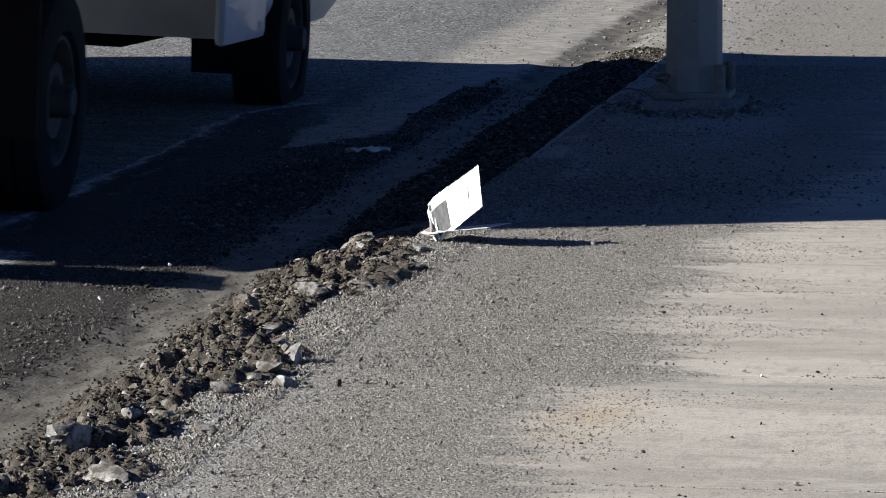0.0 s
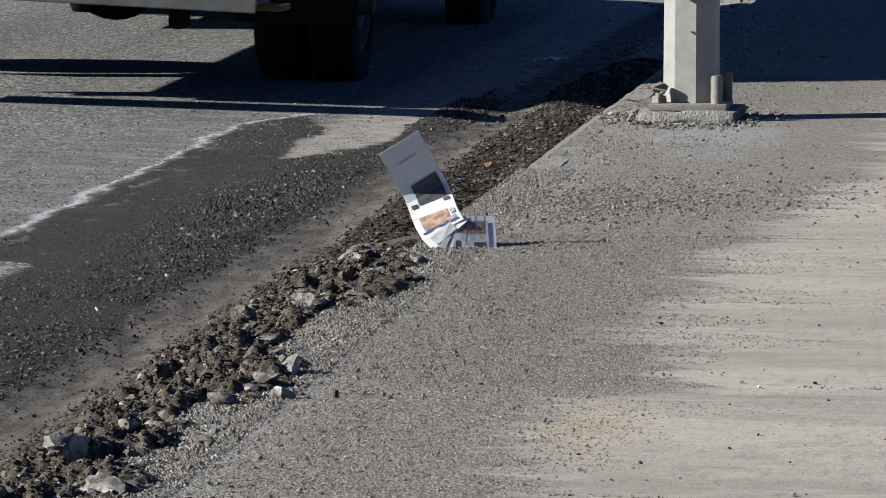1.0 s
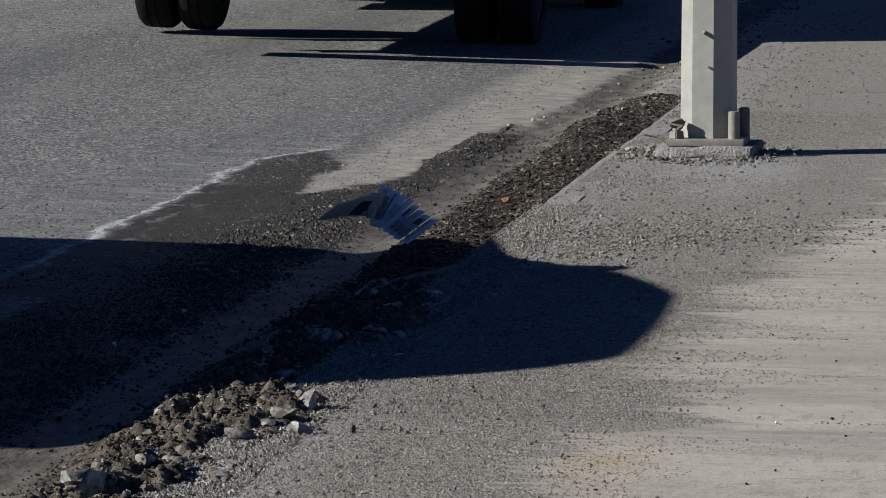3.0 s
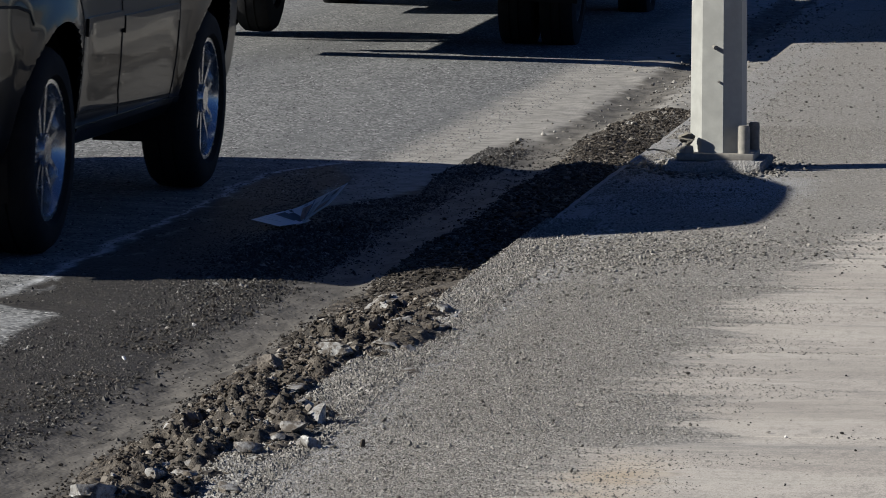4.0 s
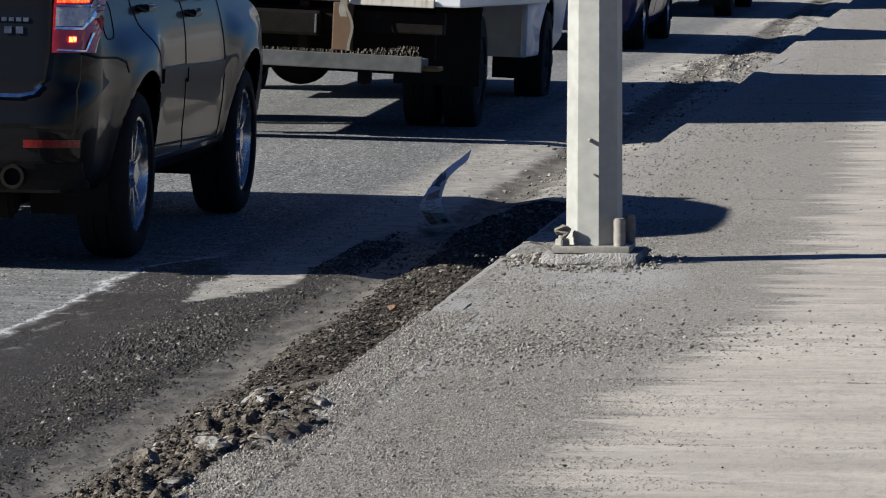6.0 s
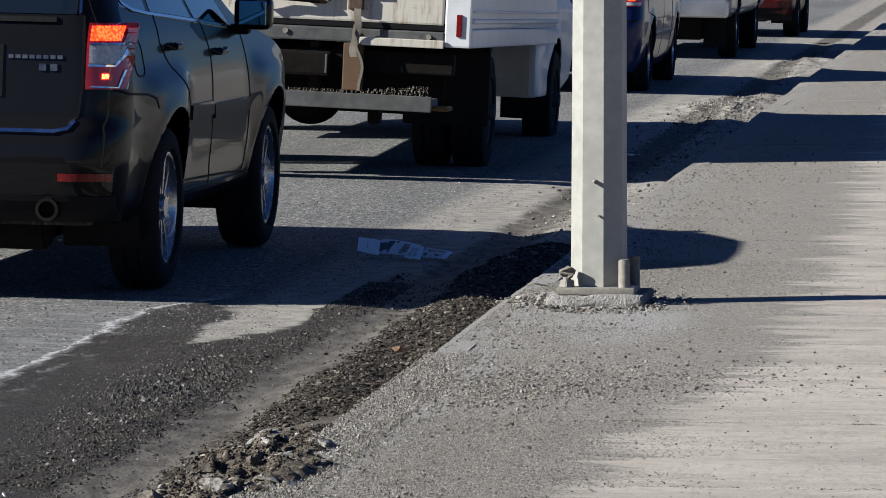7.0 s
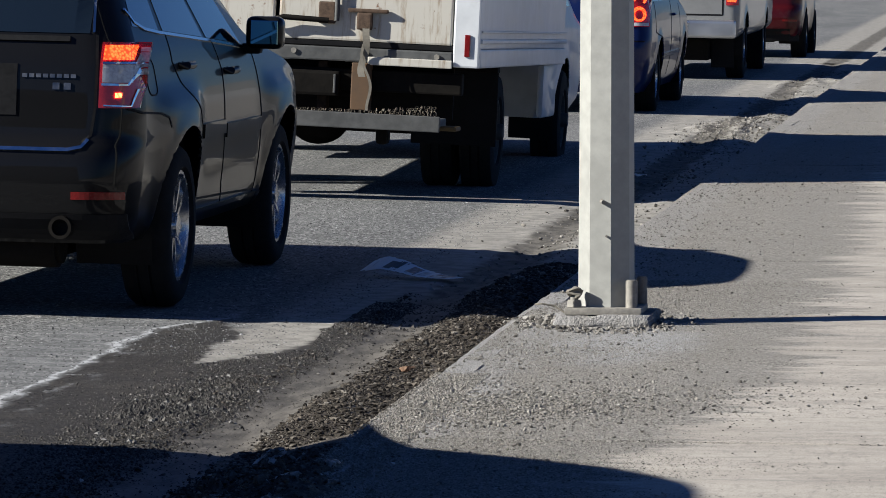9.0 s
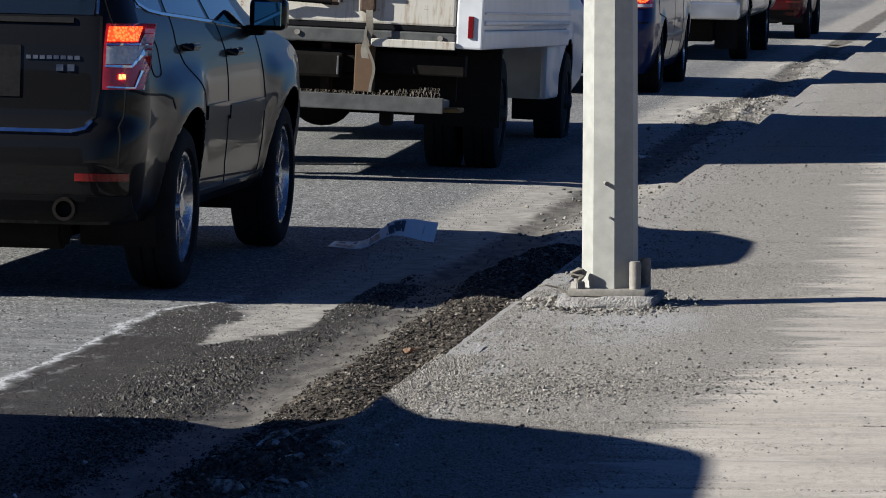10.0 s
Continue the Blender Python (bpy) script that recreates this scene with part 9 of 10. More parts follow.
    walk(leaflet_panels[11], [(0, placed(-0.019, 0.033, -0.039, 0.034, 0.839, 0.542, 0.040)), (0.2, placed(-0.020, 0.019, -0.012, -0.079, 0.831, 0.522, 0.177)), (0.5, placed(0.020, 0.030, -0.040, 0.010, 0.820, 0.564, 0.096)), (0.7, placed(0.042, 0.020, -0.027, 0.018, 0.851, 0.519, 0.081)), (0.8, placed(0.051, 0.015, -0.022, 0.109, 0.880, 0.462, -0.008)), (0.9, placed(0.048, -0.010, -0.055, -0.205, 0.808, 0.543, 0.106)), (1, placed(0.046, -0.035, -0.088, -0.493, 0.636, 0.557, 0.207)), (1.1, placed(0.031, -0.046, -0.067, -0.409, 0.895, 0.040, 0.172)), (1.2, placed(0.016, -0.058, -0.047, 0.185, -0.848, 0.491, -0.078)), (1.267, placed(0.011, -0.049, -0.047, 0.009, -0.434, 0.830, -0.350)), (1.3, placed(0.009, -0.044, -0.047, -0.084, -0.150, 0.882, -0.439)), (1.4, placed(0.017, -0.031, 0.002, -0.151, 0.304, 0.868, -0.362)), (1.5, placed(0.025, -0.018, 0.052, -0.185, 0.692, 0.667, -0.207)), (1.6, placed(0.055, -0.033, 0.037, -0.397, 0.626, 0.672, 0.017)), (1.7, placed(0.085, -0.047, 0.023, -0.569, 0.498, 0.610, 0.239)), (1.8, placed(0.077, -0.044, 0.034, -0.358, 0.490, 0.741, 0.286)), (2, placed(0.108, -0.014, 0.018, -0.253, 0.643, 0.670, 0.271)), (2.1, placed(0.112, -0.001, 0.019, -0.035, 0.646, 0.762, 0.028)), (2.2, placed(0.096, 0.001, 0.027, 0.221, 0.826, 0.516, -0.044)), (2.3, placed(0.097, 0.004, 0.034, 0.430, 0.751, 0.410, -0.289)), (2.333, placed(0.094, 0.001, 0.035, 0.455, 0.657, 0.367, -0.476)), (2.4, placed(0.090, -0.006, 0.036, -0.442, -0.385, -0.233, 0.776)), (2.5, placed(0.084, 0.015, -0.010, 0.632, -0.007, 0.174, -0.755)), (2.6, placed(0.102, -0.029, -0.006, -0.860, 0.217, -0.036, 0.461)), (2.667, placed(0.087, -0.005, -0.008, -0.573, 0.655, 0.162, 0.465)), (2.7, placed(0.080, 0.007, -0.009, 0.353, -0.804, -0.246, -0.411)), (3.8, placed(0.055, 0.019, 0.008, -0.003, -0.899, -0.377, -0.225)), (4, placed(0.054, 0.020, 0.020, -0.036, -0.828, -0.403, -0.388)), (4.2, placed(0.023, 0.021, 0.010, 0.004, -0.866, -0.230, -0.445)), (4.333, placed(0.048, -0.012, 0.014, 0.196, -0.706, -0.508, -0.453)), (4.5, placed(0.080, -0.053, 0.020, -0.394, 0.370, 0.752, 0.376)), (4.6, placed(0.086, -0.033, 0.005, -0.221, 0.624, 0.659, 0.356)), (4.7, placed(0.091, -0.012, -0.010, 0.024, -0.814, -0.498, -0.300)), (4.9, placed(0.028, -0.030, 0.021, 0.410, -0.858, -0.201, -0.235)), (5, placed(0.009, -0.020, -0.013, 0.406, -0.907, -0.095, -0.052)), (5.133, placed(0.047, -0.010, -0.010, 0.403, -0.818, -0.366, 0.187)), (5.3, placed(0.095, 0.003, -0.005, -0.322, 0.549, 0.630, -0.445)), (5.4, placed(0.102, 0.000, -0.025, 0.510, -0.588, -0.490, 0.393)), (5.5, placed(0.023, -0.013, -0.086, -0.620, 0.506, 0.340, -0.494)), (5.6, placed(-0.011, 0.010, -0.112, -0.690, 0.480, 0.156, -0.519)), (5.7, placed(-0.004, -0.037, -0.072, 0.442, -0.332, -0.384, 0.739)), (5.733, placed(-0.034, -0.025, -0.065, 0.573, -0.148, -0.226, 0.774)), (5.8, placed(-0.094, -0.000, -0.051, 0.695, 0.239, 0.129, 0.666)), (5.833, placed(-0.053, 0.004, -0.067, 0.655, 0.393, 0.454, 0.459)), (5.867, placed(-0.012, 0.008, -0.084, 0.501, 0.479, 0.700, 0.173)), (5.9, placed(0.029, 0.011, -0.100, 0.259, 0.481, 0.825, -0.143)), (5.933, placed(0.004, -0.007, -0.093, 0.125, 0.418, 0.846, -0.306)), (6, placed(-0.045, -0.043, -0.078, -0.155, 0.233, 0.765, -0.580)), (6.1, placed(0.010, -0.029, -0.037, -0.391, 0.242, 0.860, -0.222)), (6.2, placed(0.064, -0.015, 0.005, -0.553, 0.204, 0.788, 0.179)), (6.733, placed(0.073, -0.022, -0.001, -0.414, 0.461, 0.774, 0.134)), (7.3, placed(0.090, 0.202, -0.026, 0.104, -0.801, -0.589, 0.032)), (8, placed(0.080, 0.198, -0.029, 0.103, -0.801, -0.589, 0.033)), (9, placed(0.062, 0.241, -0.040, 0.074, -0.842, -0.535, 0.003)), (9.3, placed(0.069, -0.037, -0.017, -0.360, 0.556, 0.743, 0.095)), (9.4, placed(0.054, -0.034, -0.019, -0.541, 0.307, 0.780, 0.071)), (9.467, placed(0.067, -0.024, 0.001, -0.136, 0.131, 0.906, 0.378)), (9.5, placed(0.073, -0.019, 0.011, 0.091, 0.024, 0.865, 0.493)), (9.6, placed(0.007, -0.007, 0.068, -0.033, -0.139, 0.733, 0.665)), (9.7, placed(-0.053, 0.018, 0.072, -0.169, -0.440, 0.686, 0.554)), (9.8, placed(-0.087, 0.027, 0.041, 0.145, -0.442, 0.662, 0.588)), (9.9, placed(-0.103, -0.006, -0.003, 0.308, -0.716, 0.442, 0.443)), (10, placed(-0.118, -0.001, -0.045, 0.128, -0.677, 0.725, 0.022))])
    walk(leaflet_panels[12], [(0, placed(0.013, 0.018, -0.034, 0.051, 0.843, 0.533, 0.041)), (0.2, placed(0.014, 0.002, -0.010, -0.074, 0.832, 0.520, 0.176)), (0.5, placed(0.054, 0.016, -0.034, 0.023, 0.826, 0.555, 0.102)), (0.7, placed(0.075, 0.002, -0.022, 0.025, 0.855, 0.512, 0.085)), (0.8, placed(0.080, -0.005, -0.015, 0.114, 0.885, 0.452, -0.004)), (0.9, placed(0.075, -0.017, -0.055, -0.198, 0.763, 0.600, 0.138)), (1, placed(0.070, -0.028, -0.094, -0.480, 0.522, 0.656, 0.259)), (1.1, placed(0.033, -0.044, -0.075, -0.731, 0.333, 0.548, -0.234)), (1.2, placed(-0.004, -0.060, -0.055, 0.723, -0.025, -0.246, 0.645)), (1.267, placed(0.002, -0.040, -0.055, 0.935, -0.103, -0.121, 0.318)), (1.3, placed(0.004, -0.030, -0.055, -0.981, 0.135, 0.050, -0.130)), (1.4, placed(0.027, -0.024, -0.011, -0.926, 0.222, -0.101, 0.287)), (1.5, placed(0.050, -0.018, 0.032, -0.679, 0.263, -0.231, 0.645)), (1.6, placed(0.073, -0.026, 0.024, -0.628, 0.099, -0.583, 0.506)), (1.7, placed(0.096, -0.034, 0.016, 0.469, 0.082, 0.834, -0.279)), (1.8, placed(0.093, -0.031, 0.034, 0.808, 0.145, 0.475, -0.316)), (2, placed(0.139, -0.013, 0.019, 0.675, 0.260, 0.256, -0.641)), (2.1, placed(0.141, 0.005, 0.018, 0.778, 0.012, 0.047, -0.627)), (2.2, placed(0.125, -0.012, 0.037, -0.504, 0.054, 0.226, 0.832)), (2.3, placed(0.125, -0.006, 0.048, -0.401, 0.289, 0.424, 0.759)), (2.333, placed(0.122, -0.011, 0.043, -0.363, 0.480, 0.445, 0.663)), (2.4, placed(0.117, -0.022, 0.034, 0.239, -0.785, -0.424, -0.383)), (2.5, placed(0.109, 0.006, -0.016, -0.106, 0.843, 0.527, 0.033)), (2.533, placed(0.113, -0.000, -0.016, -0.093, 0.709, 0.697, -0.050)), (2.6, placed(0.119, -0.013, -0.016, -0.051, 0.337, 0.918, -0.204)), (2.667, placed(0.107, -0.013, -0.019, 0.159, 0.394, 0.592, -0.685)), (2.7, placed(0.101, -0.013, -0.021, -0.246, -0.365, -0.331, 0.835)), (3.8, placed(0.077, -0.005, 0.014, -0.359, -0.215, 0.009, 0.908)), (4, placed(0.075, -0.003, 0.032, -0.385, -0.381, 0.043, 0.840)), (4.2, placed(0.035, -0.007, 0.016, -0.218, -0.405, 0.006, 0.888)), (4.333, placed(0.060, -0.022, 0.019, -0.581, -0.373, -0.283, 0.665)), (4.5, placed(0.092, -0.040, 0.023, 0.810, 0.197, 0.532, -0.149)), (4.6, placed(0.106, -0.035, 0.011, 0.729, 0.286, 0.311, -0.539)), (4.7, placed(0.120, -0.029, -0.001, -0.492, -0.314, -0.022, 0.812)), (4.9, placed(0.048, -0.052, -0.002, -0.186, -0.253, -0.422, 0.850)), (5, placed(0.017, -0.044, -0.041, -0.092, -0.056, -0.407, 0.907)), (5.133, placed(0.058, -0.023, -0.041, 0.117, -0.288, -0.544, 0.779)), (5.3, placed(0.109, 0.003, -0.042, -0.354, 0.522, 0.612, -0.477)), (5.4, placed(0.107, 0.000, -0.063, 0.532, -0.574, -0.465, 0.413)), (5.5, placed(0.014, -0.013, -0.116, -0.628, 0.490, 0.325, -0.510)), (5.6, placed(-0.031, 0.010, -0.138, -0.697, 0.444, 0.122, -0.551)), (5.7, placed(-0.016, -0.038, -0.094, 0.615, -0.233, -0.457, 0.598)), (5.733, placed(-0.052, -0.025, -0.073, 0.693, -0.063, -0.265, 0.667)), (5.8, placed(-0.125, -0.000, -0.030, 0.688, 0.277, 0.165, 0.650)), (5.867, placed(-0.007, 0.017, -0.074, 0.546, 0.473, 0.663, 0.195)), (5.9, placed(0.052, 0.026, -0.096, 0.359, 0.482, 0.795, -0.089)), (5.933, placed(0.022, 0.006, -0.097, 0.226, 0.408, 0.860, -0.208)), (6, placed(-0.039, -0.033, -0.098, -0.061, 0.213, 0.881, -0.417)), (6.1, placed(0.019, -0.012, -0.046, -0.344, 0.206, 0.903, -0.152)), (6.2, placed(0.077, 0.009, 0.006, -0.575, 0.167, 0.790, 0.135)), (7.3, placed(0.121, 0.193, -0.032, -0.073, 0.803, 0.590, -0.038)), (8, placed(0.111, 0.189, -0.035, 0.072, -0.803, -0.590, 0.039)), (9, placed(0.094, 0.226, -0.044, 0.050, -0.846, -0.531, 0.012)), (9.3, placed(0.091, -0.024, -0.024, -0.390, 0.455, 0.798, 0.066)), (9.4, placed(0.066, -0.012, -0.024, -0.543, 0.235, 0.805, 0.048)), (9.467, placed(0.068, -0.006, 0.016, -0.153, 0.037, 0.927, 0.341)), (9.5, placed(0.069, -0.003, 0.035, 0.066, -0.070, 0.886, 0.454)), (9.6, placed(0.002, -0.001, 0.096, -0.035, -0.153, 0.799, 0.580)), (9.7, placed(-0.067, 0.018, 0.101, -0.158, -0.448, 0.689, 0.547)), (9.8, placed(-0.113, 0.024, 0.064, 0.155, -0.429, 0.654, 0.603)), (9.9, placed(-0.129, -0.019, -0.004, 0.305, -0.720, 0.427, 0.454)), (10, placed(-0.149, 0.003, -0.047, 0.071, -0.665, 0.742, 0.057))])
    walk(leaflet_panels[13], [(0, placed(0.048, 0.001, -0.029, 0.056, 0.845, 0.531, 0.043)), (0.2, placed(0.050, -0.016, -0.007, -0.073, 0.833, 0.520, 0.176)), (0.5, placed(0.090, 0.000, -0.028, 0.026, 0.827, 0.552, 0.103)), (0.7, placed(0.108, -0.016, -0.017, 0.025, 0.855, 0.511, 0.085)), (0.8, placed(0.110, -0.027, -0.007, 0.115, 0.885, 0.451, -0.004)), (0.9, placed(0.104, -0.022, -0.052, -0.193, 0.739, 0.628, 0.151)), (1, placed(0.097, -0.017, -0.097, -0.467, 0.465, 0.698, 0.280)), (1.1, placed(0.033, -0.034, -0.081, -0.758, 0.278, 0.567, -0.164)), (1.2, placed(-0.030, -0.051, -0.064, 0.796, 0.002, -0.246, 0.553)), (1.3, placed(-0.001, -0.005, -0.060, -0.990, 0.074, 0.056, -0.110)), (1.4, placed(0.039, -0.011, -0.027, -0.931, 0.197, -0.107, 0.289)), (1.5, placed(0.079, -0.016, 0.005, -0.682, 0.280, -0.248, 0.629)), (1.6, placed(0.091, -0.014, 0.006, -0.599, 0.144, -0.629, 0.475)), (1.7, placed(0.103, -0.012, 0.006, 0.400, 0.019, 0.887, -0.229)), (1.8, placed(0.107, -0.010, 0.032, 0.811, 0.085, 0.524, -0.245)), (2, placed(0.171, -0.012, 0.020, 0.678, 0.256, 0.255, -0.641)), (2.1, placed(0.170, 0.012, 0.017, 0.786, 0.002, 0.053, -0.616)), (2.2, placed(0.154, -0.025, 0.048, -0.501, 0.063, 0.231, 0.832)), (2.3, placed(0.153, -0.016, 0.061, -0.399, 0.287, 0.422, 0.761)), (2.333, placed(0.150, -0.024, 0.052, -0.363, 0.480, 0.443, 0.665)), (2.4, placed(0.144, -0.039, 0.032, 0.241, -0.787, -0.419, -0.383)), (2.5, placed(0.136, -0.009, -0.019, 0.075, -0.877, -0.472, -0.056)), (2.533, placed(0.135, -0.004, -0.022, 0.074, -0.727, -0.682, 0.033)), (2.6, placed(0.134, 0.008, -0.028, -0.055, 0.280, 0.938, -0.197)), (2.667, placed(0.126, -0.020, -0.031, 0.166, 0.349, 0.598, -0.702)), (2.7, placed(0.121, -0.034, -0.033, -0.255, -0.327, -0.318, 0.853)), (3.8, placed(0.099, -0.031, 0.019, -0.354, -0.206, 0.014, 0.912)), (4, placed(0.097, -0.028, 0.045, -0.381, -0.372, 0.047, 0.845)), (4.2, placed(0.047, -0.037, 0.022, -0.215, -0.374, 0.014, 0.902)), (4.3, placed(0.065, -0.031, 0.024, -0.518, -0.348, -0.235, 0.745)), (4.4, placed(0.082, -0.024, 0.025, -0.728, -0.260, -0.442, 0.455)), (4.5, placed(0.100, -0.018, 0.026, 0.808, 0.125, 0.570, -0.083)), (4.6, placed(0.124, -0.032, 0.017, 0.746, 0.254, 0.343, -0.511)), (4.7, placed(0.148, -0.047, 0.009, -0.493, -0.319, -0.028, 0.809)), (4.9, placed(0.068, -0.073, -0.025, -0.179, -0.271, -0.424, 0.845)), (5, placed(0.025, -0.069, -0.068, -0.091, -0.060, -0.407, 0.907)), (5.133, placed(0.067, -0.037, -0.074, 0.123, -0.283, -0.539, 0.784)), (5.3, placed(0.120, 0.003, -0.082, -0.365, 0.508, 0.605, -0.492)), (5.4, placed(0.110, 0.000, -0.103, 0.540, -0.573, -0.457, 0.414)), (5.5, placed(0.003, -0.013, -0.146, -0.632, 0.480, 0.317, -0.519)), (5.6, placed(-0.055, 0.010, -0.163, -0.699, 0.424, 0.104, -0.566)), (5.7, placed(-0.032, -0.029, -0.117, 0.684, -0.181, -0.470, 0.528)), (5.733, placed(-0.072, -0.019, -0.081, 0.746, -0.005, -0.254, 0.616)), (5.8, placed(-0.151, -0.000, -0.008, 0.671, 0.332, 0.224, 0.624)), (5.867, placed(0.001, 0.028, -0.062, 0.558, 0.481, 0.650, 0.185)), (5.9, placed(0.078, 0.042, -0.089, 0.409, 0.482, 0.771, -0.076)), (6, placed(-0.028, -0.015, -0.118, -0.012, 0.207, 0.915, -0.347)), (6.1, placed(0.030, 0.010, -0.056, -0.319, 0.196, 0.919, -0.122)), (6.2, placed(0.088, 0.036, 0.006, -0.579, 0.156, 0.791, 0.120)), (7.3, placed(0.151, 0.183, -0.037, 0.047, -0.806, -0.589, 0.026)), (8, placed(0.141, 0.180, -0.040, 0.046, -0.806, -0.589, 0.027)), (9, placed(0.125, 0.211, -0.047, 0.029, -0.852, -0.523, 0.005)), (9.3, placed(0.112, -0.006, -0.031, -0.395, 0.411, 0.820, 0.051)), (9.4, placed(0.078, 0.014, -0.029, -0.533, 0.210, 0.819, 0.038)), (9.467, placed(0.067, 0.016, 0.031, -0.167, -0.000, 0.932, 0.322)), (9.5, placed(0.062, 0.017, 0.061, 0.041, -0.109, 0.893, 0.436)), (9.6, placed(-0.004, 0.009, 0.123, -0.041, -0.162, 0.831, 0.531)), (9.7, placed(-0.082, 0.018, 0.130, -0.152, -0.453, 0.691, 0.543)), (9.8, placed(-0.140, 0.021, 0.087, 0.168, -0.418, 0.652, 0.609)), (9.9, placed(-0.154, -0.032, -0.006, 0.306, -0.719, 0.422, 0.460)), (10, placed(-0.180, 0.006, -0.046, 0.037, -0.658, 0.749, 0.073))])
